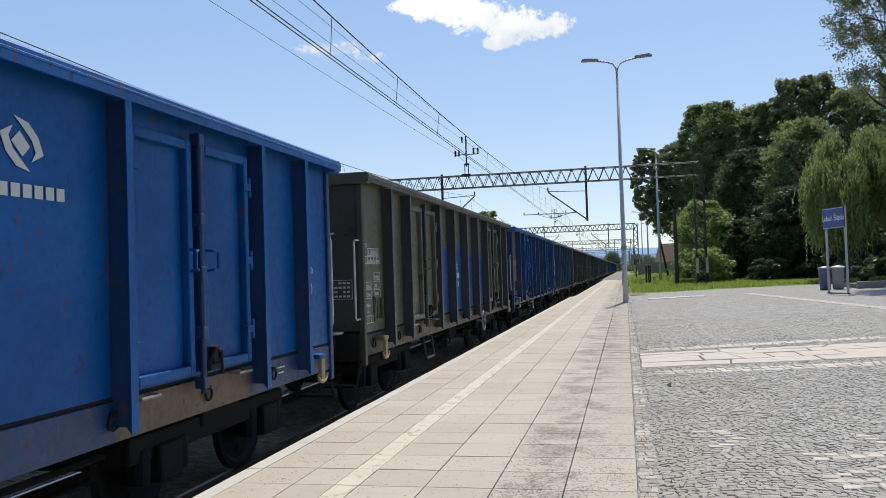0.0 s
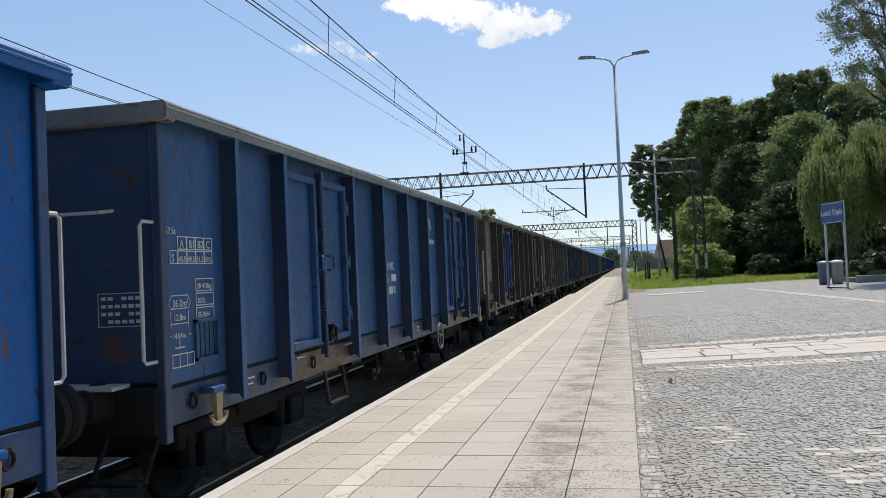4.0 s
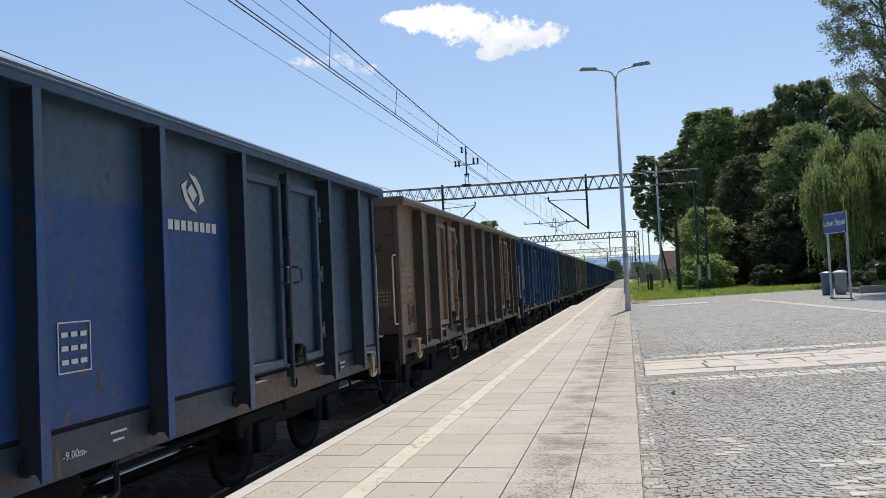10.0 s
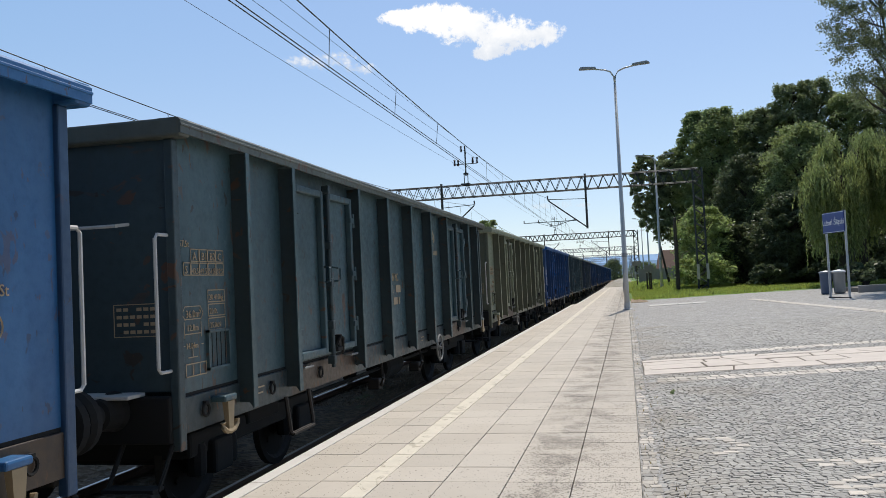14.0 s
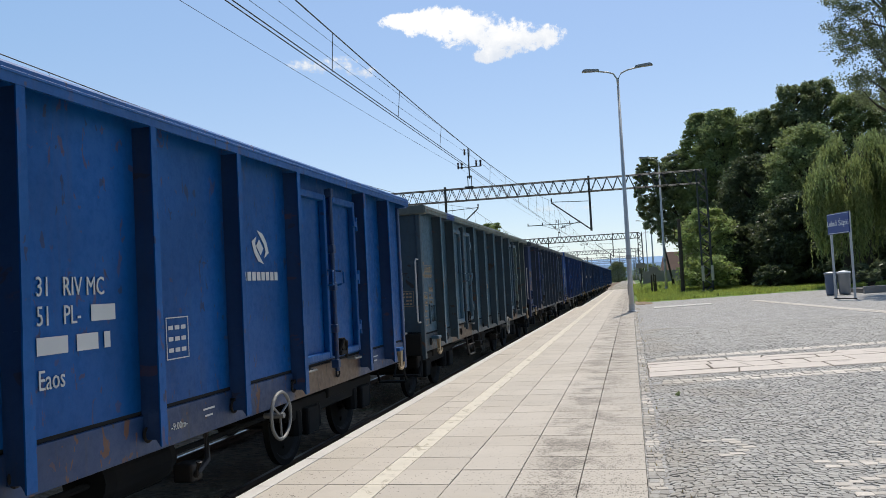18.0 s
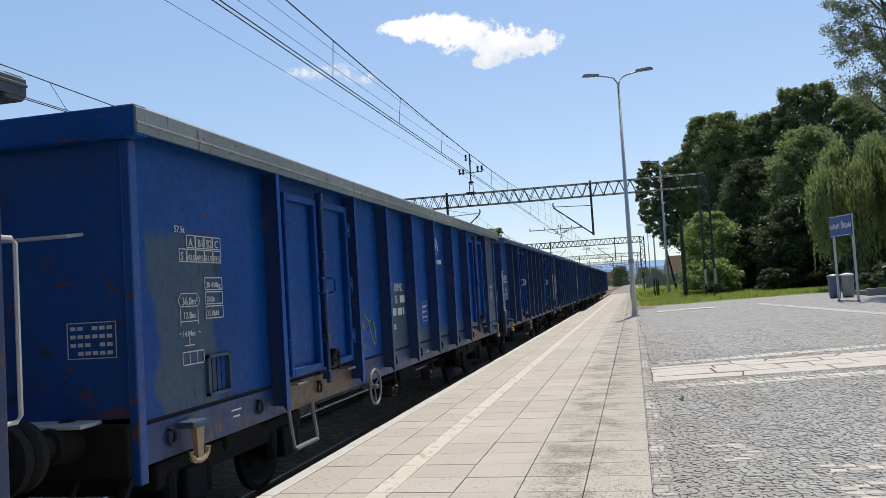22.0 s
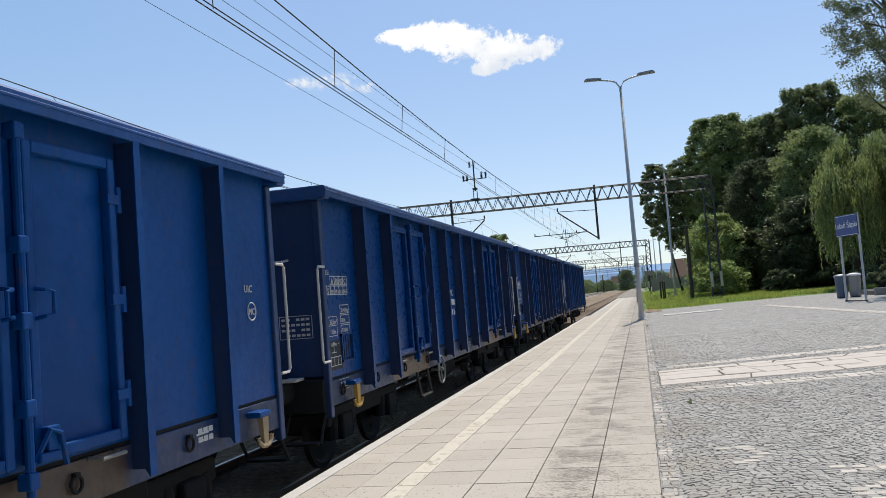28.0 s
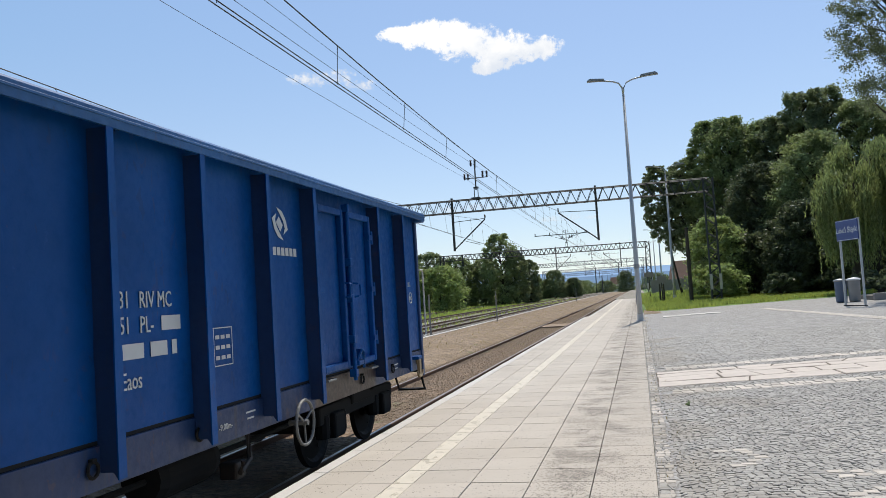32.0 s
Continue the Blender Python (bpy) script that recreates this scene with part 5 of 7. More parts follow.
part("plate_print", boxed(INNER + 0.0215, INNER + 0.0245, -1.8, -1.6, 0.96, 1.01), STICKER_BLACK, plate, "black print")

# plain shapes in the size of the large stencilled name, and bars for the lines below it
for y0, y1 in ((-1.12, -0.9), (-0.75, -0.5), (-0.34, -0.08), (0.4, 0.66), (0.78, 1.04), (1.5, 1.73)):
    X = INNER + 0.0045
    bm = bmesh.new()
    for a, b, c, d in ((y0, y0 + 0.055, 2.56, 2.81), (y1 - 0.055, y1, 2.56, 2.81), (y0 + 0.05, y1 - 0.05, 2.82, 2.87), (y0 + 0.05, y1 - 0.05, 2.5, 2.55)):
        box(bm, X - 0.002, X, a, b, c, d)
    part("name_shape", bm, LETTER_TAN, WAGONS[10], "large plain stencilled shape")
for i in range(5):
    part("address_bar", boxed(INNER + 0.0025, INNER + 0.0045, 0.34 + 0.05 * (i % 2), 1.04 - 0.06 * (i % 3), 2.12 - i * 0.115, 2.152 - i * 0.115), LETTER_TAN, WAGONS[10], "plain stencilled bar")
# scrawled chalk loops on two wagons
PALE_CHALK = plain("pale_scratches", (0.42, 0.42, 0.3), 0.9, vary=0.2, dirty=0.2)
CHALK = plain("yellow_green_chalk", (0.26, 0.36, 0.09), 0.9, vary=0.2, dirty=0.1)
FAINT = plain("faint_chalk", (0.2, 0.25, 0.27), 0.9, vary=0.2, dirty=0.1)
for pts in ([(0.06 * math.sin(0.9 * i) * (1 if i < 7 else -1), 0.15 * math.cos(0.45 * i)) for i in range(15)], [(0.1, 0.0), (0.15, 0.01)], [(0.18, 0.06), (0.23, 0.15), (0.22, -0.16)], [(0.28, 0.05), (0.33, 0.14), (0.32, -0.18)]):
    part("chalk_number", tube(bmesh.new(), [(INNER + 0.004, -4.97 + a, 2.06 + b) for a, b in pts], 0.005, 4), FAINT, WAGONS[12], "faint chalk stroke")
for k, y0, z0 in ((14, -2.85, 1.45), (12, 5.65, 1.95), (4, -2.1, 1.7), (4, -0.75, 1.65)):
    for i, (a, b, c, d) in enumerate(((0.0, 0.0, 0.3, 0.2), (0.05, -0.25, 0.2, 0.35), (0.45, -0.2, 0.28, 0.3), (0.3, 0.1, 0.3, 0.1))):
        pts = [(INNER + 0.006, y0 + a + c * (0.5 - 0.5 * math.cos(0.35 * j + i)), z0 + b + d * (0.5 + 0.5 * math.sin(0.5 * j + i))) for j in range(13)]
        part("chalk_scrawl", tube(bmesh.new(), pts, 0.008, 4), CHALK if k == 14 else PALE_CHALK, WAGONS[k], "chalk scrawl")

# ---------------------------------------------------------------- lamps, signs, bins
def lamp_post(height, arm):
    t = thing("street_lamp", "tall grey steel lamp post with two curved arms", "street lamp", "platform lamps")
    bm = tube(bmesh.new(), [(0, 0, 0), (0, 0, 1.6), (0, 0, height - 0.6)], 0.1, 14, [0.115, 0.105, 0.055])
    part("pole", bm, GALV, t, smooth=True)
    bm = lathe(bmesh.new(), [(0.2, 0.0), (0.2, 0.03), (0.13, 0.05), (0.125, 0.3)], (0, 0, 0), "Z", 16)
    part("base_collar", bm, GALV, t)
    part("hatch", boxed(-0.125, -0.1, -0.06, 0.06, 0.7, 1.15, 0.01), LAMPGREY, t)
    part("band", lathe(bmesh.new(), [(0.112, 2.2), (0.118, 2.21), (0.118, 2.38), (0.11, 2.39)], (0, 0, 0), "Z", 16), LAMPGREY, t, "dark band round the pole")
    for s in (-1, 1):
        bm = tube(bmesh.new(), [(0, 0, height - 0.62), (s * 0.03, 0, height - 0.3), (s * 0.16, 0, height - 0.08), (s * 0.4, 0, height + 0.02), (s * (arm - 0.5), 0, height + 0.1)], 0.035, 8)
        part("arm", bm, GALV, t, smooth=True)
        bm = bmesh.new()
        a, b, z = s * (arm - 0.6), s * (arm + 0.15), height + 0.1
        hull(bm, [(a, -0.1, z - 0.02), (a, 0.1, z - 0.02), (b, 0.13, z + 0.02), (b, -0.13, z + 0.02)], [(a, -0.06, z + 0.09), (a, 0.06, z + 0.09), (b - s * 0.12, 0.09, z + 0.14), (b - s * 0.12, -0.09, z + 0.14)])
        bmesh.ops.recalc_face_normals(bm, faces=bm.faces)
        bmesh.ops.bevel(bm, geom=bm.edges[:], offset=0.025, segments=2, affect="EDGES")
        part("lamp_head", bm, LAMPGREY, t)
    return t


lamp = lamp_post(10.2, 1.35)
lamp.matrix_basis = pose(-0.06, 35.75, 0)
for x, y, z in ((2.6, 66, 0.28), (2.7, 102, 0.25), (2.8, 140, 0.2), (2.8, 178, 0.2)):
    copy_thing(lamp, pose(x, y, z))


def station_sign():
    a, b = Vector((7.6, 34.4, 0.2)), Vector((7.97, 33.1, 0.2))
    d = (b - a).normalized()
    t = thing("station_sign", "blue station name board on two grey posts", "station sign", at=tuple(a), rz=math.degrees(math.atan2(d.y, d.x)))
    n = (b - a).length
    for x in (0.0, n):
        part("post", rod(bmesh.new(), (x, 0, 0), (x, 0, 3.28 if x else 3.12), 0.045, 10), GALV, t)
    part("board", boxed(-0.12, n + 0.05, -0.07, -0.03, 2.48, 3.26, 0.01), SIGNBLUE, t)
    bm = bmesh.new()
    for q in ((-0.1, n + 0.03, 2.5, 2.515), (-0.1, n + 0.03, 3.225, 3.24)):
        box(bm, q[0], q[1], -0.074, -0.071, q[2], q[3])
    glyphs(bm, "Luba\u0144 \u015al\u0105ski", (n / 2 - 0.03, -0.073, 2.78), 0.29, (1, 0, 0), (0, 0, 1), "CENTER")
    part("board_writing", bm, SIGNWHITE, t, "white station name")
    part("ground_sill", boxed(-0.05, n + 0.05, -0.05, 0.05, 0.0, 0.05), DARKPOST, t)
    return t


station_sign()


def bin_(name, x, y, z, mat, lid, label):
    t = thing(name, label, "litter bin", "litter bins by the sign", at=(x, y, z))
    part("bin_body", lathe(bmesh.new(), [(0.21, 0.02), (0.22, 0.06), (0.25, 0.86), (0.26, 0.89), (0.255, 0.9)], seg=24), mat, t, smooth=True)
    part("lid", lathe(bmesh.new(), [(0.27, 0.89), (0.28, 0.92), (0.27, 0.95), (0.16, 0.99), (0.02, 1.01)], seg=24), lid, t, "lighter domed lid", smooth=True)
    part("foot", lathe(bmesh.new(), [(0.2, 0.0), (0.2, 0.03)], seg=16), UNDER, t)
    return t


bin_("litter_bin", 8.3, 38.2, 0.23, BINBLUE, BINGREY, "dull blue round litter bin on the paving")
bin_("litter_bin", 8.75, 37.9, 0.25, BINGREY, SIGNWHITE, "grey metal round litter bin with a white lid")


def simple_post(name, x, y, z, h, r, mat, label, group=""):
    t = thing(name, label, "post", group, at=(x, y, z))
    part("shaft", tube(bmesh.new(), [(0, 0, -0.1), (0, 0, h * 0.5), (0, 0, h)], r, 8, [r, r * 0.95, r * 0.8]), mat, t)
    part("cap", lathe(bmesh.new(), [(r * 1.1, h - 0.01), (r * 1.1, h + 0.02), (r * 0.5, h + 0.04)], seg=10), mat, t)
    return t


for x, y in ((-8.85, 51.8), (-8.9, 121), (-9.75, 38.2)):
    simple_post("marker_post", x, y, -0.22, 1.85, 0.045, CONCRETE, "thin grey post beside the sandy platform's kerb", "posts on the sandy platform")
for x, y, h in ((-31.3, 150, 9.8), (-27.8, 205, 13.4), (-29, 236, 8.3), (-29.3, 308, 8.7), (-24.8, 350, 7), (-16.1, 330, 10.6), (-7.2, 330, 11.5), (-35, 330, 9.4), (-12.5, 300, 6.5)):
    simple_post("line_mast", x, y, -0.6, h, 0.2, GANTRY, "dark thin overhead line mast in the distance", "far overhead line masts")
simple_post("concrete_mast", 3.33, 57.6, 0.3, 4.8, 0.13, DARKPOST, "tall dark weathered mast in the grass")
for x in (1.55, 1.85):
    simple_post("short_post", x, 67, 0.3, 1.2, 0.07, DARKPOST, "short dark post in the grass", "short posts in the grass")


def notice(x, y, z, h, w, label):
    t = thing("notice_board", label, "sign", "small boards beside the platform", at=(x, y, z))
    part("post", boxed(-0.05, 0.05, -0.05, 0.05, -0.1, h, 0.01), DARKPOST, t)
    part("board", boxed(-w / 2, w / 2, -0.09, -0.06, h - 0.45, h + 0.05, 0.01), CONCRETE, t, "pale grey board")
    return t


notice(1.7, 66, 0.3, 1.75, 0.7, "pale board on a dark post in the grass")
notice(1.1, 92, 0.2, 2.6, 1.0, "pale board on a dark post farther along")
t = thing("planter_wall", "low grey concrete planter edge beside the forecourt", "planter", at=(9.4, 37.5, 0.24))
for i in range(4):
    part("kerbstone", boxed(i * 1.5 + 0.01, i * 1.5 + 1.49, 0, 0.25, 0, 0.32, 0.02), CONCRETE, t)
part("soil", boxed(0.1, 5.9, 0.25, 3.0, 0, 0.2), JOINT, t, "dark soil")
PLANK = plain("tan_weathered_planks", (0.3, 0.215, 0.14), 0.9, vary=0.3, scale=5)
t = thing("crossing_slab", "tan weathered crossing panel between the rails", "slab", at=(TRACK_X, 45.0, RAIL_Z))
for i in range(3):
    part("panel", boxed(-0.66, 0.66, i * 1.0 - 1.0, i * 1.0 - 0.02, -0.12, -0.01, 0.015), PLANK, t)

t = thing("concrete_fence", "low grey concrete panel fence beyond the grass", "fence", at=(1.6, 112, 0.2))
for i in range(4):
    part("fence_post", boxed(i * 1.9 - 0.07, i * 1.9 + 0.07, -0.07, 0.07, -0.1, 2.0, 0.01), CONCRETE, t)
    part("fence_panel", boxed(i * 1.9 + 0.07, i * 1.9 + 1.83, -0.03, 0.03, 0.0, 1.85, 0.01), CONCRETE, t)

# ---------------------------------------------------------------- gantries and wires
def lattice(bm, a, b, w, h, pitch, r=0.022):
    """A box lattice beam from a to b: four chords and zigzag bracing on both faces."""
    a, b = Vector(a), Vector(b)
    d = (b - a).normalized()
    up = Vector((0, 0, 1)) if abs(d.z) < 0.5 else Vector((1, 0, 0))
    side = d.cross(up).normalized()
    for s in (-1, 1):
        for u in (0, 1):
            o = side * (s * w / 2) + up * (u * h)
            rod(bm, a + o, b + o, r * 1.6, 4)
    n = max(2, round((b - a).length / pitch))
    for i in range(n):
        p, q = a + (b - a) * (i / n), a + (b - a) * ((i + 1) / n)
        m = (p + q) / 2
        for s in (-1, 1):
            o = side * (s * w / 2)
            rod(bm, p + o, m + o + up * h, r, 4)
            rod(bm, m + o + up * h, q + o, r, 4)
        rod(bm, p + side * (w / 2), p - side * (w / 2), r * 0.8, 4)
    return bm


def insulator(bm, at, n=4, r=0.075):
    for i in range(n):
        lathe(bm, [(0.03, i * 0.09), (r, i * 0.09 + 0.02), (r * 0.9, i * 0.09 + 0.05), (0.03, i * 0.09 + 0.09)], at, "Z", 10)
    return bm


def gantry(y, x0, x1, mat, detail):
    g = thing("catenary_gantry", "dark steel lattice gantry spanning the tracks", "gantry", "overhead line gantries", at=(0, y, 0))
    part("beam", lattice(bmesh.new(), (x0, 0, 7.4), (x1, 0, 7.4), 0.6, 0.86, 0.72, 0.022 if detail else 0.035), mat, g)
    for x in (x0, x1):
        base = -0.6 if x < 0 else yard_z(x, y)
        part("pylon", lattice(bmesh.new(), (x - 0.3, 0, base), (x - 0.3, 0, 8.3), 0.5, 0.6, 0.9, 0.025 if detail else 0.04), mat, g)
        for q in (-0.3, 0.3):
            part("footing", boxed(x - 0.12 + q, x + 0.12 + q, -0.32, 0.32, base - 0.3, base + 0.12, 0.03), CONCRETE, g, "concrete footing")
            part("guard_plate", boxed(x - 0.09 + q, x + 0.09 + q, -0.34, -0.3, base + 0.75, base + 1.75, 0.01), COPING, g, "pale guard plate")
    for xh, arm in ((-12.43, 2.3), (-2.42, -2.6)):
        part("hanger", boxed(xh - 0.07, xh + 0.07, -0.08, 0.08, 4.72, 8.45), mat, g)
        bm = rod(bmesh.new(), (xh, 0, 4.8), (xh + arm, 0, 6.8), 0.045, 8)
        rod(bm, (xh, 0, 6.75), (xh + arm, 0, 6.85), 0.025, 6)
        part("bracket_arm", bm, mat, g)
        bm = insulator(bmesh.new(), (xh + arm, 0, 6.85), 3, 0.06)
        part("insulator", bm, PORCELAIN, g)
        bm = rod(bmesh.new(), (xh + arm * 0.3, 0, 5.4), (xh + arm * 0.8, 0, 5.05), 0.02, 6)
        part("registration_arm", bm, mat, g)
    bm = boxed(-10.95, -10.35, -0.3, 0.3, 8.27, 8.36)
    for x in (-10.76, -10.5):
        rod(bm, (x, 0, 8.3), (x, 0, 9.1), 0.03, 6)
    rod(bm, (-10.63, 0, 8.9), (-10.63, 0, 11.05), 0.05, 8)
    rod(bm, (-11.45, 0, 9.75), (-9.8, 0, 9.75), 0.03, 6)
    box(bm, -10.8, -10.46, -0.05, 0.05, 9.0, 9.12)
    part("insulator_mast", bm, mat, g)
    for x, z in ((-11.4, 9.65), (-11.15, 9.65), (-10.1, 9.75), (-9.8, 9.75), (-10.9, 10.6)):
        part("insulator", insulator(bmesh.new(), (x, 0, z), 5, 0.09), PORCELAIN, g)
    return g


gantry(57, -31, 4.9, GANTRY, True)
for y in (132, 205, 280, 350):
    g = gantry(y, -31, 1.7, GANTRY if y < 140 else GANTRY_FAR, False)
    if y == 132:
        bm = boxed(-15.6, -7.3, -0.05, 0.05, 10.3, 10.42)
        for x in (-13.4, -9.2):
            rod(bm, (-10.63, 0, 9.4), (x, 0, 10.32), 0.03, 6)
        part("cross_arm", bm, GANTRY_FAR, g, "long pale feeder cross arm")
        for x in (-15.5, -13.2, -8.9, -7.4):
            part("insulator", insulator(bmesh.new(), (x, 0, 10.42), 4, 0.1), PORCELAIN, g)


def sag(a, b, drop, n=16):
    a, b = Vector(a), Vector(b)
    return [a + (b - a) * (i / n) - Vector((0, 0, drop * 4 * (i / n) * (1 - i / n))) for i in range(n + 1)]


def catenary(x, spans, low, high, label, near=0.0):
    """Messenger, twin contact wires and droppers; near moves the contact wires sideways at the first mast."""
    t = thing("overhead_line", label, "overhead line", "wires over the tracks")
    for i, (y0, y1) in enumerate(spans):
        xa, xb = x(y0), x(y1)
        top = sag((xa, y0, high), (xb, y1, high), 1.3)
        part("messenger_wire", tube(bmesh.new(), top, 0.011, 5), WIRE, t)
        for dx in (-0.04, 0.04):
            part("contact_wire", tube(bmesh.new(), [(xa + dx + (near if i == 0 else 0.0), y0, low), (xb + dx, y1, low)], 0.009, 5), WIRE, t)
        n = max(2, round((y1 - y0) / 4.2))
        for j in range(n):
            f = (j + 0.36) / n
            zt = high - 1.3 * 4 * f * (1 - f)
            p = Vector((xa + (xb - xa) * f, y0 + (y1 - y0) * f, 0))
            part("dropper", rod(bmesh.new(), p + Vector((near * (1 - f) if i == 0 else 0.0, 0.45, low)), p + Vector((0, 0, zt)), 0.006, 4), WIRE, t)
    return t


catenary(lambda y: {-18: -4.2, 57: -5.0, 132: -4.2, 205: -5.0}.get(y, TRACK_X), ((-18, 57), (57, 132), (132, 205), (205, 280)), 5.18, 6.95, "contact and messenger wires over the near track", -0.34)
catenary(lambda y: {-18: -9.3, 57: -10.7, 132: -9.6}.get(y, -10.2), ((-18, 57), (57, 132), (132, 205)), 5.2, 6.88, "contact and messenger wires over the second track")
for x, z, d in ((-11.5, 9.9, 0.3), (-9.9, 10.1, 0.4), (-10.9, 11.35, 0.1)):
    t = thing("feeder_wire", "thin feeder wire above the tracks", "wire", "wires over the tracks")
    for y0, y1 in ((-18, 57), (57, 132), (132, 205)):
        part("wire", tube(bmesh.new(), sag((x, y0, z), (x, y1, z), d), 0.008, 5), WIRE, t)

# ---------------------------------------------------------------- trees and plants
RNG = np.random.default_rng(7)


def leaf_cloud(centres, radii, count, size, droop=0.0, flatten=0.8):
    """Small bent leaf quads round many clump centres."""
    centres, radii = np.asarray(centres, float), np.asarray(radii, float)
    k = RNG.integers(0, len(centres), count)
    d = RNG.normal(size=(count, 3))
    d /= np.linalg.norm(d, axis=1)[:, None]
    rad = radii[k] * (RNG.uniform(0.1, 1.2, count) ** 0.6 + RNG.exponential(0.13, count))
    p = centres[k] + d * rad[:, None] * np.array([1, 1, flatten])
    if droop:
        p[:, 2] -= droop * RNG.uniform(0, 1, count) ** 1.5
    a = RNG.normal(size=(count, 3))
    a[:, 2] = a[:, 2] * 0.6 - (1.5 if droop else 0.2)
    a /= np.linalg.norm(a, axis=1)[:, None]
    b = np.cross(a, RNG.normal(size=(count, 3)))
    b /= np.linalg.norm(b, axis=1)[:, None]
    s = size * RNG.uniform(0.6, 1.3, count)[:, None]
    wid = 0.28 if droop else 0.55
    v = np.stack([p - a * s, p + b * s * wid, p + a * s, p - b * s * wid], 1).reshape(-1, 3)
    f = np.arange(4 * count).reshape(-1, 4)
    return v, f


def leaf_mesh(name, v, f, mat, parent=None, label=""):
    me = bpy.data.meshes.new(name)
    me.vertices.add(len(v))
    me.vertices.foreach_set("co", np.ascontiguousarray(v, dtype=np.float32).ravel())
    me.loops.add(f.size)
    me.loops.foreach_set("vertex_index", f.ravel().astype(np.int32))
    me.polygons.add(len(f))
    me.polygons.foreach_set("loop_start", (np.arange(len(f)) * f.shape[1]).astype(np.int32))
    me.update(calc_edges=True)
    me.materials.append(mat)
    ob = new(name, me)
    ob.parent = parent
    if label:
        ob["label"] = label
    return ob


def tree(x, y, z, h, w, mat, label, leaves=7000, size=0.2, low=0.12, lean=0.0, clumps=60, droop=0.0, name="tree", group="trees beside the station", trunk=None, fine=0.62):
    """Tapered trunk and limbs, and a crown of many leaves in uneven clumps with gaps."""
    t = thing(name, label, "tree" if name == "tree" else name, group, at=(x, y, z))
    r = trunk or max(0.12, h * 0.017)
    pts = [(lean * f * h + 0.25 * math.sin(3 * f + x), 0.2 * math.sin(4 * f + y), f * h * 0.86) for f in (0, 0.12, 0.3, 0.5, 0.75, 1)]
    part("trunk", tube(bmesh.new(), pts, r, 10, [r * 1.35, r, r * 0.85, r * 0.6, r * 0.35, r * 0.1]), BARK, t, smooth=True)
    cs, rs = [], []
    bm = bmesh.new()
    for i in range(clumps):
        f = low + (1 - low) * RNG.uniform(0, 1) ** 0.85
        g = (f - low) / (1 - low)
        spread = w / 2 * max(0.12, 1 - (2 * g - 0.8) ** 2 / (1.45 if g > 0.4 else 2.2)) ** 0.5
        a, q = RNG.uniform(0, 2 * math.pi), RNG.uniform(0.25, 1.0) ** 0.6
        c = (lean * f * h + spread * q * math.cos(a), spread * q * math.sin(a), min(h - 0.3, f * h))
        cs.append(c)
        rs.append(RNG.uniform(0.06, 0.19) * w * fine * (0.7 + 0.5 * (1 - f)))
        if i % 6 == 0:
            b0 = (lean * f * h * 0.75, 0, max(h * low * 0.8, c[2] - spread * 0.8))
            m = tuple((u + v) / 2 + 0.12 * RNG.normal() for u, v in zip(b0, c))
            tube(bm, [b0, m, c], 0.05, 5, [r * 0.4, r * 0.22, r * 0.06])
    part("branchwork", bm, BARK, t)
    v, f = leaf_cloud(cs, rs, leaves, size, droop)
    v[:, 2] = np.maximum(v[:, 2], 0.25)
    leaf_mesh("crown", v, f, mat, t)
    return t


DK = "dense dark green broadleaf tree at the forecourt's edge"
MD = "tall mid-green broadleaf tree at the forecourt's edge"
for x, y, h, w, m, lab, low in (
    (4.1, 80, 12.4, 4.0, LEAF_DARK, DK, 0.42), (4.8, 79, 12.6, 5.0, LEAF_DARK, DK, 0.33), (7.0, 77, 15.5, 5.2, LEAF_MID, MD, 0.05), (8.4, 75, 15.2, 6.2, LEAF_MID, MD, 0.05), (10.6, 76, 14.8, 6.6, LEAF_MID, MD, 0.03), (12.2, 74, 14.7, 6, LEAF_DARK, DK, 0.03), (14.2, 74, 16.6, 6.4, LEAF_DARK, DK, 0.03), (16.1, 74, 16.8, 6.4, LEAF_DARK, MD, 0.03),
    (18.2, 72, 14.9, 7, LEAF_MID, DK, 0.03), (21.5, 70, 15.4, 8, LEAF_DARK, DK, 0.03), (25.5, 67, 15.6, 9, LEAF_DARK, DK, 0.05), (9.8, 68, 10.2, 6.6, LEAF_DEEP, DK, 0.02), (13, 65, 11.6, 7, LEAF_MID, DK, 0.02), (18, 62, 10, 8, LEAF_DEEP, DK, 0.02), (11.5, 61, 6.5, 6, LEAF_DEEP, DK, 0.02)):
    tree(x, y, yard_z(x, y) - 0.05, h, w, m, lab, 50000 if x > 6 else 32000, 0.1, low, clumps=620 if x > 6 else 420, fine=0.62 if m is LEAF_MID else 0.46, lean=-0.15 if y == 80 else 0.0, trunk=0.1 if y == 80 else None)


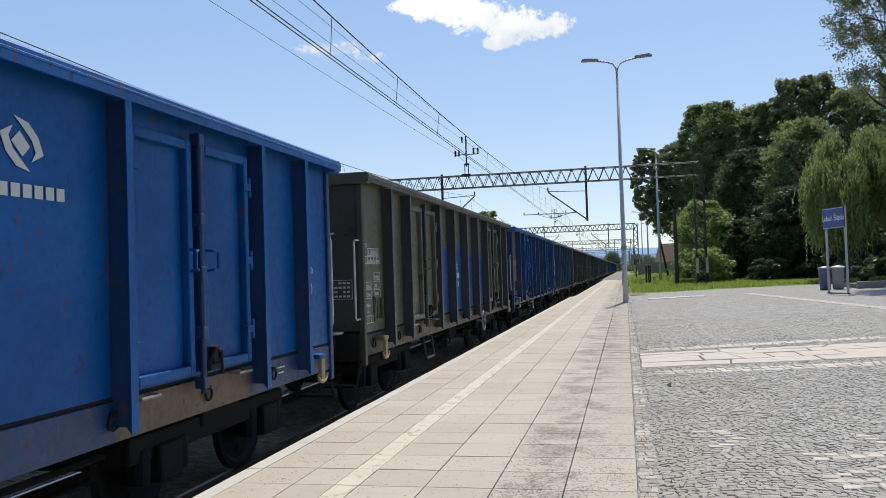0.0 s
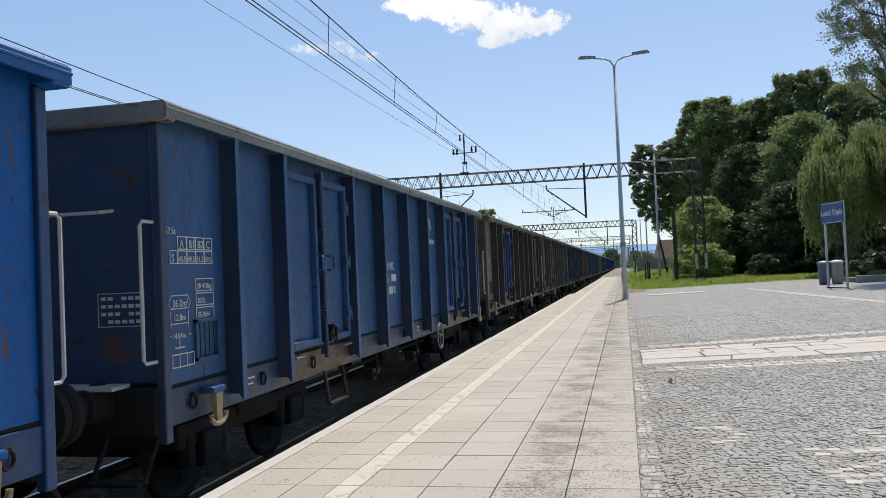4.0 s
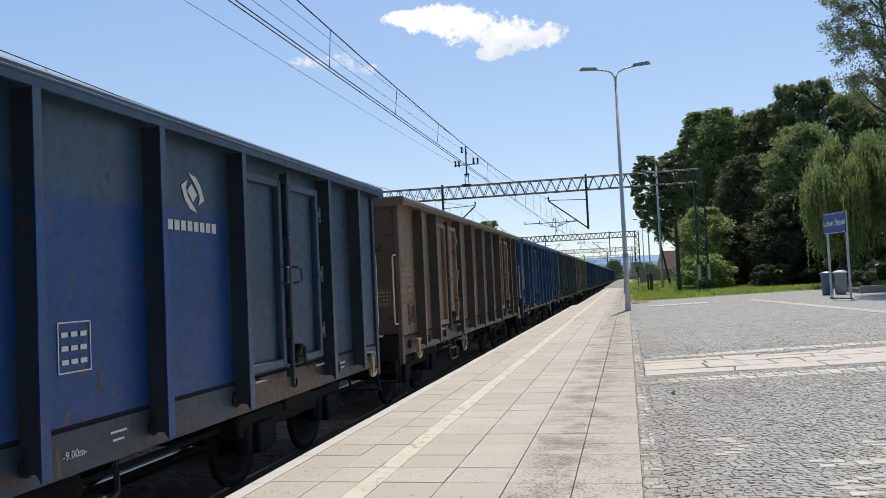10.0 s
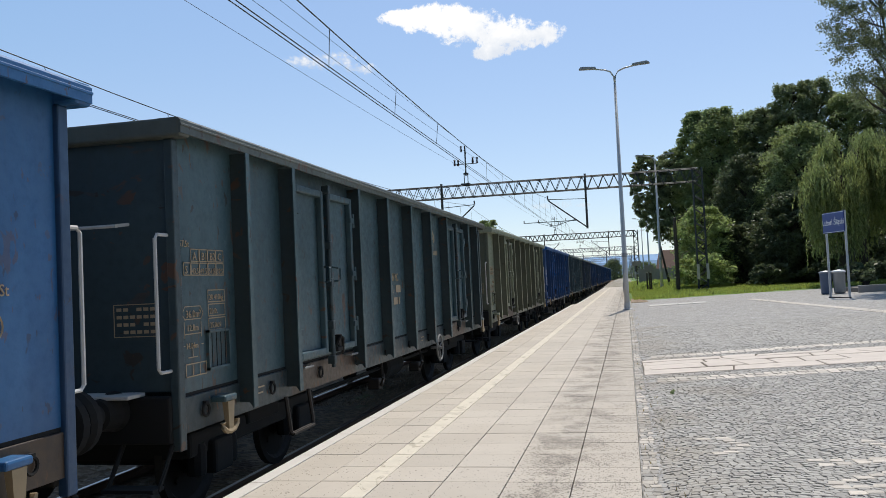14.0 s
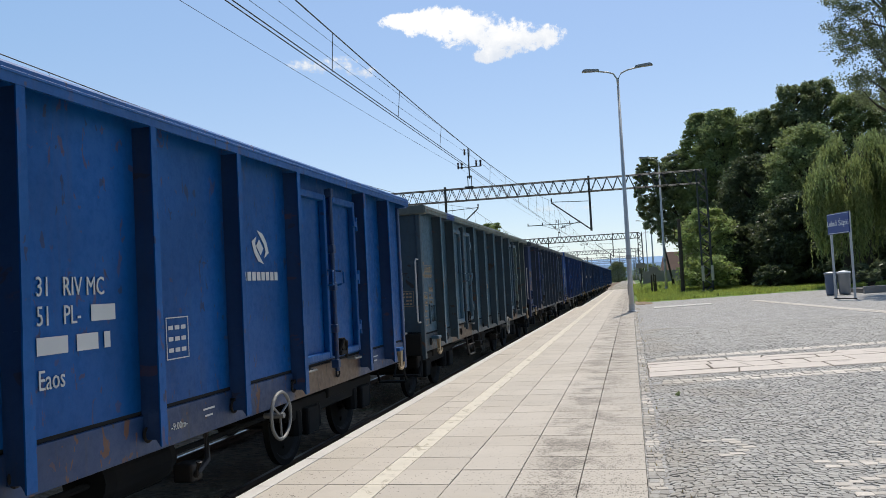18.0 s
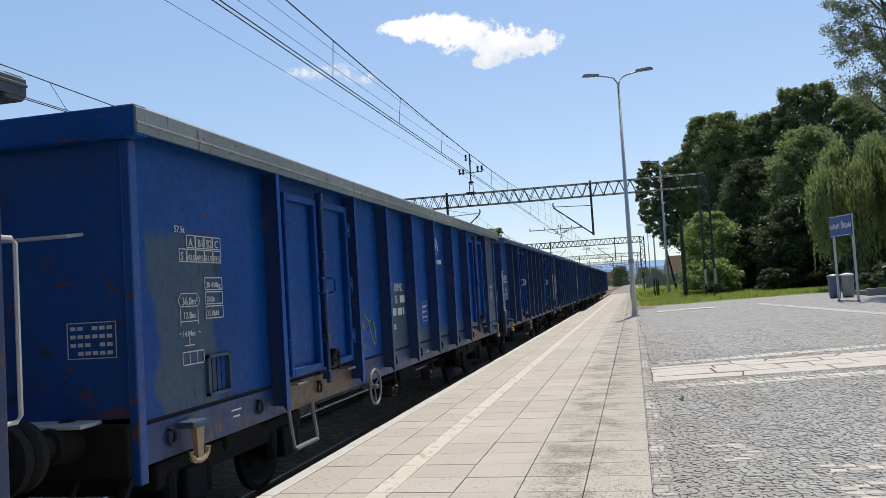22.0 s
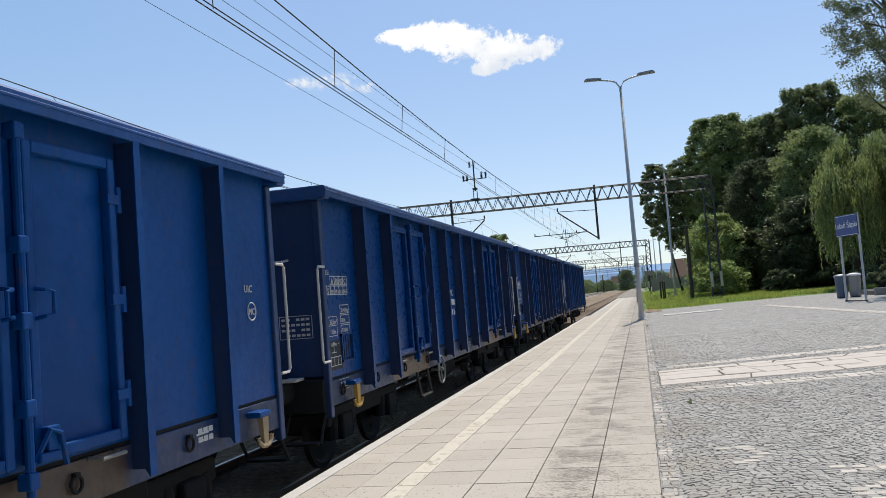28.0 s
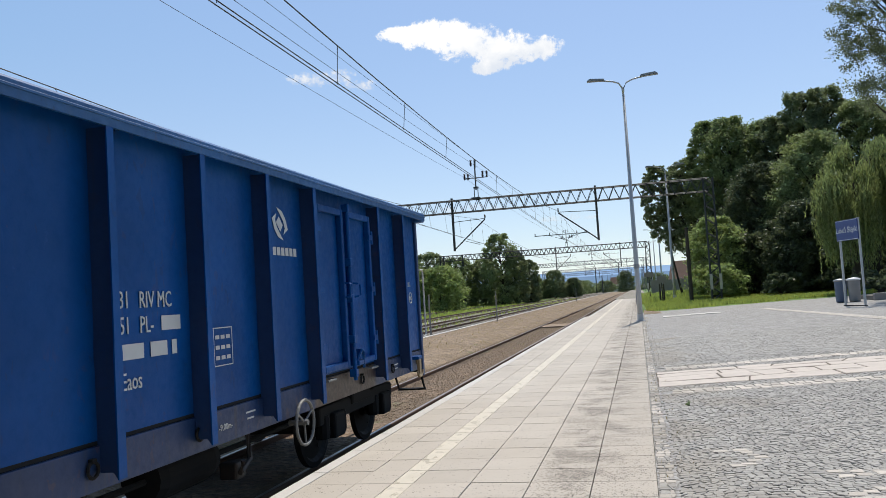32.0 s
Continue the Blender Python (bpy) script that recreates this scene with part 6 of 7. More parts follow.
def willow(x, y, z, h, w, strands, label):
    """Limbs that arch over, and long hanging twigs set with narrow leaves."""
    t = thing("willow", label, "willow", "willows beside the forecourt", at=(x, y, z))
    part("trunk", tube(bmesh.new(), [(0, 0, 0), (0.1, 0, h * 0.3), (0.0, 0.1, h * 0.6), (0.1, 0, h * 0.85)], 0.3, 10, [0.42, 0.32, 0.2, 0.06]), BARK, t, smooth=True)
    ps, heads = [], []
    for i in range(23):
        a, q = RNG.uniform(0, 2 * math.pi), RNG.uniform(0.15, 1) ** 0.6
        top = Vector((w / 2 * q * math.cos(a), w / 2 * q * math.sin(a), h * (1.0 - 0.3 * q * q) + RNG.normal(0, 0.25)))
        heads.append(top)
        part("limb", tube(bmesh.new(), [(0, 0, h * 0.45), (top.x * 0.45, top.y * 0.45, h * 0.85), tuple(top)], 0.05, 5, [0.1, 0.06, 0.02]), BARK, t)
    for i in range(strands):
        c = heads[RNG.integers(0, len(heads))]
        p = np.array(c) + RNG.normal(0, 1, 3) * np.array([0.27, 0.27, 0.24])
        length = min(p[2] - 0.3, RNG.uniform(0.8, 4.2))
        n = int(length / 0.085)
        if n < 2:
            continue
        f = np.arange(n) / n
        sway = RNG.normal(0, 0.12, 2)
        ps.append(np.stack([p[0] + sway[0] * f + RNG.normal(0, 0.035, n), p[1] + sway[1] * f + RNG.normal(0, 0.035, n), p[2] - f * length], 1))
    p = np.concatenate(ps)
    k = len(p)
    a = RNG.normal(0, 0.35, (k, 3)) + np.array([0, 0, -1.0])
    a /= np.linalg.norm(a, axis=1)[:, None]
    b = np.cross(a, RNG.normal(size=(k, 3)))
    b /= np.linalg.norm(b, axis=1)[:, None]
    sz = 0.11 * RNG.uniform(0.7, 1.3, k)[:, None]
    v = np.stack([p - a * sz, p + b * sz * 0.24, p + a * sz, p - b * sz * 0.24], 1).reshape(-1, 3)
    leaf_mesh("crown", v, np.arange(4 * k).reshape(-1, 4), LEAF_WILLOW, t)
    return t


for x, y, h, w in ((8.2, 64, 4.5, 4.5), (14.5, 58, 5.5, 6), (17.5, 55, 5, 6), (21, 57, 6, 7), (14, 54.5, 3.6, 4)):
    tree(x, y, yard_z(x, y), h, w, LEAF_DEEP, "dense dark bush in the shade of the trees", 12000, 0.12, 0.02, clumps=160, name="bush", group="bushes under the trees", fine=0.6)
WL = "weeping willow with pale drooping twigs"
willow(11.85, 50, 0.3, 7.1, 3.9, 950, WL)
willow(13.2, 52, 0.3, 8.9, 4.6, 1150, WL)
willow(16.2, 50, 0.3, 8.6, 5.0, 1300, WL)
tree(12.7, 40, 0.3, 19.5, 5.0, LEAF_GREY, "slender grey-green tree with a slightly leaning trunk", 70000, 0.05, 0.42, lean=-0.085, clumps=480, trunk=0.12, fine=0.6)
tree(5.55, 63, 0.3, 5.9, 4.7, LEAF_LIGHT, "rounded light green shrub behind the gantry leg", 13000, 0.1, 0.06, clumps=190, name="shrub", group="shrubs on the grass bank")
tree(5.1, 59.5, 0.3, 2.4, 4.0, LEAF_LIGHT, "low light green shrub at the gantry leg", 7000, 0.11, 0.03, clumps=90, name="shrub", group="shrubs on the grass bank")
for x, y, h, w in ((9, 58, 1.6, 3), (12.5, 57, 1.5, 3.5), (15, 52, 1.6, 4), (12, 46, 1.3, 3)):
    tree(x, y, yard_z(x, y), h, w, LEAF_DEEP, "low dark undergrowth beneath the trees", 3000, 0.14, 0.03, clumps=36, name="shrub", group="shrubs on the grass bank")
FAR = "dark green tree beyond the outer tracks"
for x, y, h, w, m in ((-24.3, 150, 13.2, 7.6, LEAF_MID), (-29, 121, 6.9, 8.0, LEAF_LIGHT), (-35, 123, 8.6, 9, LEAF_MID), (-42, 126, 9.5, 10, LEAF_DARK), (-52, 132, 11, 12, LEAF_MID), (-33, 152, 9.4, 9, LEAF_MID), (-40, 158, 11, 10, LEAF_DARK), (-28, 154, 9.0, 8, LEAF_DARK), (-22, 152, 10.2, 5.2, LEAF_DARK), (-19.8, 156, 8.4, 4, LEAF_DARK), (-27, 222, 5.6, 8, LEAF_MID), (-21.6, 222, 7.6, 6.5, LEAF_DARK), (-17, 224, 5.4, 5, LEAF_DARK), (-4.6, 320, 8.0, 7, LEAF_DARK), (-70, 150, 12, 14, LEAF_DARK), (-30, 280, 5, 12, LEAF_DARK), (-42, 260, 6, 13, LEAF_MID), (-55, 250, 7, 14, LEAF_DARK), (-22, 330, 5.5, 12, LEAF_MID), (-14, 360, 5, 10, LEAF_DARK), (-36, 330, 6, 14, LEAF_DARK), (6, 300, 6, 12, LEAF_DARK)):
    tree(x, y, -0.65, h, w, m, FAR, 17000, 0.17, 0.03, clumps=260, group="trees beyond the tracks", fine=0.56)


def tufts(name, n, xr, yr, zf, size, mat, label, test=None):
    xs_, ys_ = RNG.uniform(*xr, n), RNG.uniform(*yr, n)
    keep = [i for i in range(n) if test is None or test(xs_[i], ys_[i])]
    p = np.array([(xs_[i], ys_[i], zf(xs_[i], ys_[i])) for i in keep])
    k = len(p)
    a = RNG.uniform(0, 2 * np.pi, k)
    s = size * RNG.uniform(0.4, 1.3, k)
    w = np.stack([np.cos(a), np.sin(a), 0 * a], 1) * (s * 0.16)[:, None]
    tip = p + np.stack([RNG.normal(0, 0.35, k) * s, RNG.normal(0, 0.35, k) * s, s], 1)
    v = np.stack([p - w, p + w, tip], 1).reshape(-1, 3)
    return tagged(leaf_mesh(name, v, np.arange(3 * k).reshape(-1, 3), mat), label, "grass", kind="stuff")


strip("bare_verge", SANDY, lambda y: 0.14, lambda y: 1.3 + 0.25 * math.sin(y), 43.5, 50, 0.5, 0.02, "trodden sandy earth at the forecourt's edge", "ground")
tufts("far_bank_grass", 12000, (0.15, 9), (66, 135), yard_z, 0.35, BLADE, "long green grass beside the platform's far end")
tufts("grass_bank", 52000, (0.3, 16), (46.5, 66), yard_z, 0.17, BLADE, "long bright green grass on the bank", lambda x, y: y > 47.5 + 0.6 * math.sin(x * 1.7) + 0.4 * math.sin(x * 4.1))
tufts("trackside_grass", 60000, (-62, -12), (30, 190), lambda x, y: -0.62, 0.36, BLADE, "tall green grass beside the outer tracks", lambda x, y: x < edge_x(y) - 17.2 or (x < edge_x(y) - 3.0 and min(abs(x - edge_x(y) + q) for q in (5.15, 9.4, 16.2)) > 0.95 and (x < edge_x(y) - 11 or (x * 5.7 + y * 2.3) % 1.0 < 0.6)))

WEED = leafy("dry_weeds", (0.36, 0.3, 0.16), 0.5)
tufts("dry_weeds", 9000, (-9.1, -3.3), (26, 120), lambda x, y: -0.45 if x > -5.9 else -0.36 if x > -6.4 else -0.2, 0.07, WEED, "dry weeds in the dirt beside the track", lambda x, y: (x * 7.3 + y * 3.1) % 1.0 < 0.5 or abs(x + 6.1) < 0.35)



def rubble(name, n, xr, yr, z, size, mat, label):
    """Loose angular stones, half sunk, thinning out with distance."""
    x, y = RNG.uniform(*xr, n), yr[0] * (yr[1] / yr[0]) ** RNG.uniform(0, 1, n)
    r = size * RNG.uniform(0.4, 1.2, n) * (0.75 + 0.012 * y)
    a = RNG.uniform(0, 2 * np.pi, n)
    tips = np.array([(1, 0, 0), (0, 1, 0), (-1, 0, 0), (0, -1, 0), (0, 0, 0.75), (0, 0, -0.75)])
    p = tips[None] * RNG.uniform(0.6, 1.2, (n, 6, 1)) * r[:, None, None]
    c, q = np.cos(a)[:, None], np.sin(a)[:, None]
    v = np.stack([p[:, :, 0] * c - p[:, :, 1] * q + x[:, None], p[:, :, 0] * q + p[:, :, 1] * c + y[:, None], p[:, :, 2] + z], 2).reshape(-1, 3)
    f = np.array([(i, (i + 1) % 4, 4) for i in range(4)] + [((i + 1) % 4, i, 5) for i in range(4)])
    return tagged(leaf_mesh(name, v, (np.arange(n)[:, None, None] * 6 + f[None]).reshape(-1, 3), mat), label, "gravel", kind="stuff")


STONES = plain("loose_brown_stones", (0.34, 0.245, 0.16), 0.9, vary=0.35, scale=6, world_space=True, dirt=(0.22, 0.15, 0.09), dirty=0.5, island=True)
rubble("track_stones", 6000, (-5.3, -3.88), (13, 80), -0.452, 0.024, STONES, "loose rust-brown stones between the rails")
rubble("shoulder_stones", 3000, (-6.0, -5.5), (13, 80), -0.452, 0.024, STONES, "loose stones on the track's shoulder")

# ---------------------------------------------------------------- far things
def house(x, y, w, d, h, label):
    t = thing("house", label, "house", "far houses", at=(x, y, -0.6))
    part("wall", boxed(-w / 2, w / 2, -d / 2, d / 2, 0, h), PLASTER, t)
    bm = hull(bmesh.new(), [(-w / 2 - 0.4, -d / 2 - 0.4, h), (w / 2 + 0.4, -d / 2 - 0.4, h), (w / 2 + 0.4, d / 2 + 0.4, h), (-w / 2 - 0.4, d / 2 + 0.4, h)], [(-w / 2 + 0.3, -0.1, h + 3.4), (w / 2 - 0.3, -0.1, h + 3.4), (w / 2 - 0.3, 0.1, h + 3.4), (-w / 2 + 0.3, 0.1, h + 3.4)])
    part("roof", bm, ROOF, t)
    for i in range(3):
        for z in (1.2, 4.0):
            if z + 1.4 < h:
                part("window", boxed(-w / 2 + w * (i + 0.7) / 3.4 - 0.5, -w / 2 + w * (i + 0.7) / 3.4 + 0.5, -d / 2 - 0.03, -d / 2 + 0.05, z, z + 1.4), GLASSDARK, t)
    return t


house(-10.8, 400, 4.4, 5, 3.4, "white house with a brown roof by the line")
house(9, 150, 7, 6, 2.6, "low shed with a brown roof behind the lamps")


def ridge(name, mat, y, x0, x1, base, amp, seed, label):
    rng = np.random.default_rng(seed)
    n = 90
    ph = rng.uniform(0, 6.28, 6)
    vs, fs = [], []
    for i in range(n + 1):
        x = x0 + (x1 - x0) * i / n
        z = base + amp * sum(math.sin(x / (900 / (k + 1)) + ph[k]) / (k + 1) for k in range(6))
        vs += [(x, y, -30), (x, y + 300 * (z / max(base, 1)), z)]
    for i in range(n):
        fs.append((2 * i, 2 * i + 2, 2 * i + 3, 2 * i + 1))
    return tagged(flat(name, vs, fs, mat, smooth=True), label, "hills", kind="structure")


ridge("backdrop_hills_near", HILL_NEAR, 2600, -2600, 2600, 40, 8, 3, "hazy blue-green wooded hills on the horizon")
ridge("backdrop_hills_far", HILL_FAR, 3900, -3200, 3200, 108, 13, 5, "mountains on the horizon, painted pale blue for haze")

# clouds: far backdrop sheets, thick in the middle and frayed at the edges
def cloud_material(name, seed, glow, lobes, thick, edge, dense):
    m = bpy.data.materials.new(name)
    m.use_nodes = True
    n = Net(m)
    co = n.t.nodes.new("ShaderNodeTexCoord").outputs["Object"]
    mp = n.t.nodes.new("ShaderNodeMapping")
    mp.inputs["Location"].default_value = (seed, seed * 0.7, 0)
    n.link(co, mp.inputs["Vector"])
    xyz = n.t.nodes.new("ShaderNodeSeparateXYZ")
    n.link(co, xyz.inputs[0])
    big, fine = n.noise(mp.outputs[0], 4.5, 8, 0.62, 0.3), n.noise(mp.outputs[0], 13.0, 8, 0.65)
    field = None
    for cx, cy, rx, ry in lobes:
        ex, ey = n.math("DIVIDE", n.math("SUBTRACT", xyz.outputs[0], cx), rx), n.math("DIVIDE", n.math("SUBTRACT", xyz.outputs[1], cy), ry)
        lobe = n.math("SUBTRACT", 1.0, n.math("ADD", n.math("MULTIPLY", ex, ex), n.math("MULTIPLY", ey, ey)))
        field = lobe if field is None else n.math("MAXIMUM", field, lobe)
    field = n.math("MAXIMUM", field, -2.0)
    rough = n.math("ADD", n.math("MULTIPLY", n.math("SUBTRACT", big, 0.5), 2.6), n.math("MULTIPLY", n.math("SUBTRACT", fine, 0.5), 1.6))
    body = n.math("ADD", n.math("ADD", n.math("MULTIPLY", field, 0.8), rough), thick)
    alpha = n.ramp(body, 0.0, edge, 0.0, dense)
    shade = n.ramp(n.math("ADD", n.math("MULTIPLY", big, 0.9), n.math("MULTIPLY", xyz.outputs[1], 1.3)), 0.15, 0.6)
    col = n.mix(shade, (0.74, 0.79, 0.87), (1.0, 1.0, 1.0))
    em = n.t.nodes.new("ShaderNodeEmission")
    n.link(col, em.inputs["Color"])
    em.inputs["Strength"].default_value = glow
    tr = n.t.nodes.new("ShaderNodeBsdfTransparent")
    mx = n.t.nodes.new("ShaderNodeMixShader")
    n.link(alpha, mx.inputs[0])
    n.link(tr.outputs[0], mx.inputs[1])
    n.link(em.outputs[0], mx.inputs[2])
    n.link(mx.outputs[0], n.t.nodes["Material Output"].inputs["Surface"])
    return m


def cloud(name, direction, far, wide, seed, glow, label, tilt, lobes, thick=0.0, edge=0.5, dense=1.0):
    c = Vector(direction).normalized() * far
    ob = flat(name, [(-1, -0.5, 0), (1, -0.5, 0), (1, 0.5, 0), (-1, 0.5, 0)], [(0, 1, 2, 3)], cloud_material(name, seed, glow, lobes, thick, edge, dense))
    z = (-c).normalized()
    x = Vector((0, 0, 1)).cross(z).normalized()
    ob.scale = (wide / 2, wide / 2, 1)
    ob["rest"] = 1
    ob.visible_shadow = False
    tagged(ob, label, "cloud", kind="structure")
    return ob, lambda dx: Matrix.Translation(c + x * dx) @ Matrix((x, z.cross(x), z)).transposed().to_4x4() @ Matrix.Rotation(radians(tilt), 4, "Z")


BIG_CLOUD = cloud("backdrop_cloud", (-0.172, 0.9405, 0.2905), 4200, 1190, 3.1, 1.04, "bright white fair-weather cloud", 0, ((-0.56, 0.15, 0.22, 0.07), (-0.28, 0.12, 0.3, 0.13), (0.02, 0.04, 0.34, 0.16), (0.32, -0.05, 0.32, 0.14), (0.58, -0.04, 0.2, 0.1), (0.18, -0.16, 0.22, 0.07)))
SMALL_CLOUD = cloud("backdrop_cloud", (-0.33, 0.905, 0.262), 4200, 560, 7.7, 0.95, "small thin white cloud", -4, ((-0.4, 0.0, 0.45, 0.16), (0.1, 0.08, 0.4, 0.14), (0.5, -0.05, 0.35, 0.12)), -0.15, 1.0, 0.85)
LOW_CLOUDS = [cloud("backdrop_cloud", d, 4300, w, q, 0.9, "faint low cloud bank near the horizon", 0, ((-0.5, 0.0, 0.45, 0.1), (0.1, 0.03, 0.5, 0.12), (0.6, -0.02, 0.3, 0.08)), -0.1, 1.6, 0.5) for d, w, q in (((-0.19, 0.97, 0.105), 420, 1.3), ((-0.075, 0.98, 0.085), 380, 5.2), ((0.05, 0.98, 0.115), 330, 9.4))]

# ---------------------------------------------------------------- paving pieces, last and largest in number
rows_near = range(-5, 45)
tile_meshes = {}
for c, (x0, x1, mat) in enumerate(COLS):
    near, rest = [], []
    for i in range(-26, int((PLAT_END - ROW0) / TW)):
        y0, y1 = ROW0 + i * TW, ROW0 + (i + 1) * TW
        if c == 5 and y0 > 45.3:
            rest.append((-2.62, -2.408, y0 + 0.005, y1 - 0.005, -0.06, 0.0))
            continue
        z = RNG.uniform(-0.0012, 0.0)
        if c == 0 and y0 > 12.6:
            for q in range(4):
                e = RNG.uniform(0.004, 0.012)
                rest.append((x0 + 0.004 + RNG.uniform(0, 0.006), x1 - 0.004, y0 + q * TW / 4 + e, y0 + (q + 1) * TW / 4 - 0.004, -0.06, z - RNG.uniform(0, 0.004)))
            continue
        if c < 6 and i in rows_near:
            key = c
            if key not in tile_meshes:
                g = 0.0045
                tile_meshes[key] = flat("paving_tile", slab_verts(x0 + 0.0035, x1 - 0.0035, g, TW - g, -0.06, 0), SLAB_FACES, mat, platform)
                ob = tile_meshes[key]
            else:
                ob = new("paving_tile", tile_meshes[key].data)
                ob.parent = platform
            ob.location = (0, y0, z)
            ob.rotation_euler = (RNG.normal(0, 0.0005), RNG.normal(0, 0.0005), 0)
        else:
            rest.append((x0 + 0.002, x1 - 0.002, y0 + 0.005, y1 - 0.005, -0.06, z))
    slabs("paving_rest" if c < 6 else "warning_line", rest, mat, platform, "" if c < 6 else "worn cream safety line", "stuff")
cop = []
y = -6.0
while y < PLAT_END:
    q = 0.0 if y < 45 else 0.21
    cop.append((-2.965 + q + RNG.normal(0, 0.003), -2.834 + q, y, y + 0.99, -0.16, 0.0))
    y += 1.0
slabs("edge_coping", cop, COPING, platform, "pale worn concrete edge", "stuff")

# forecourt: bedding sheet, setts and granite slabs
vs, fs = [], []
gx, gy = [0, 1, 2, 4, 6, 9, 12, 16, 22, 30], [-8, 0, 5, 10, 20, 30, 38, 43, 45, 47.0]
vs = [(x, y + (0 if y < 46 else 1.0 * math.sin(x * 0.5)), yard_z(x, y) - 0.008) for y in gy for x in gx]
fs = [(j * 10 + i, j * 10 + i + 1, (j + 1) * 10 + i + 1, (j + 1) * 10 + i) for j in range(9) for i in range(9)]
SETTFIELD = material("fine_sett_paving", 0.8)
n = Net(SETTFIELD)
v = n.where((1, 1, 0.0), world_space=True)
wob = n.put("TexNoise", Scale=0.8, Detail=2.0)
n.link(v, wob.inputs["Vector"])
warp = n.t.nodes.new("ShaderNodeVectorMath")
warp.operation = "MULTIPLY_ADD"
n.link(wob.outputs["Color"], warp.inputs[0])
warp.inputs[1].default_value = (0.3, 0.3, 0)
n.link(v, warp.inputs[2])
vor = n.put("TexVoronoi", Scale=10.0, Randomness=0.45)
n.link(warp.outputs[0], vor.inputs["Vector"])
ved = n.put("TexVoronoi", Scale=10.0, Randomness=0.45)
ved.feature = "DISTANCE_TO_EDGE"
n.link(warp.outputs[0], ved.inputs["Vector"])
hsv = n.t.nodes.new("ShaderNodeSeparateColor")
n.link(vor.outputs["Color"], hsv.inputs[0])
c = n.mix(hsv.outputs[0], (0.26, 0.25, 0.235), (0.4, 0.385, 0.355))
c = n.mix(n.ramp(n.noise(v, 0.25, 5), 0.45, 0.7, 0, 0.35), c, (0.33, 0.31, 0.28))
c = n.mix(n.ramp(n.noise(n.where((1, 0.35, 1), world_space=True), 4.5, 4, 0.75), 0.48, 0.7, 0, 0.55), c, (0.17, 0.16, 0.145))
c = n.mix(n.ramp(ved.outputs["Distance"], 0.02, 0.1, 0.7, 0), c, (0.19, 0.165, 0.13))
n.colour(c)
n.bump(n.ramp(ved.outputs["Distance"], 0.0, 0.2), 0.6, 0.02)
court = tagged(flat("forecourt", vs, fs, SETTFIELD, smooth=True), "forecourt paved with small grey granite setts", "paving", kind="structure")
BAND = lambda x: 12.42 + 0.07 * x
small, border = [], []


def scallop(x):
    """Setts lie in shallow arcs."""
    return 0.3 * (1 - (2 * ((x / 1.5) % 1) - 1) ** 2)


def stone(x0, x1, y0, y1, j, curve=None):
    """One worn stone: four uneven corners and a rounded top."""
    cs = []
    for x, y in ((x0, y0), (x1, y0), (x1, y1), (x0, y1)):
        xx, yy = x + RNG.uniform(-j, j), y + RNG.uniform(-j, j)
        cs.append((xx, yy + (curve(xx) if curve else 0.0)))
    mx, my = sum(c[0] for c in cs) / 4, sum(c[1] for c in cs) / 4
    z = yard_z(mx, my) + RNG.normal(0, 0.0012)
    return [(x, y, z - 0.04) for x, y in cs] + [(x, y, z - 0.004) for x, y in cs] + [(mx + (x - mx) * 0.86, my + (y - my) * 0.86, z) for x, y in cs]


def stones(name, rows, mat, parent, label):
    vs, fs = [], []
    for b in rows:
        k = len(vs)
        vs += b
        fs += [tuple(k + i for i in f) for f in SLAB_FACES]
    ob = flat(name, vs, fs, mat, parent, label)
    ob["kind"] = "stuff"
    return ob


y = 3.0
while y < 23:
    dp = RNG.uniform(0.055, 0.07) if y < 16 else RNG.uniform(0.075, 0.09)
    x = 0.14 + RNG.uniform(0, 0.05)
    xmax = 2.2 + y * 0.42
    while x < xmax:
        wd = RNG.uniform(0.045, 0.085) if y < 16 else RNG.uniform(0.075, 0.11)
        yy = y + scallop(x + wd / 2)
        if not (BAND(x) - 0.08 < yy < BAND(x) + 2.06 or BAND(x) - 0.93 < yy < BAND(x) - 0.58 or BAND(x) + 2.28 + 0.1 * x < yy < BAND(x) + 2.62 + 0.1 * x):
            small.append(stone(x + 0.003, x + wd - 0.003, y + 0.003, y + dp - 0.003, 0.016, scallop))
        x += wd
    y += dp
y = 3.0
while y < 44:
    dp = RNG.uniform(0.07, 0.13)
    q = RNG.uniform(-0.012, 0.012)
    cut = RNG.uniform(0.05, 0.09)
    for xa, xb in ((0.014, cut), (cut + 0.006, 0.125 + q)):
        (border if RNG.uniform() < 0.45 else small).append(stone(xa, xb, y + 0.006, y + dp - 0.008, 0.012))
    y += dp
for off, slope in ((-0.9, 0.0), (-0.68, 0.0), (2.3, 0.1), (2.5, 0.1)):
    x = 0.3
    while x < 13:
        wd = RNG.uniform(0.1, 0.16)
        yy = BAND(x) + off + slope * x
        border.append([(p, q, r + 0.003) for p, q, r in stone(x + 0.006, x + wd - 0.006, yy, yy + 0.19, 0.014)])
        x += wd
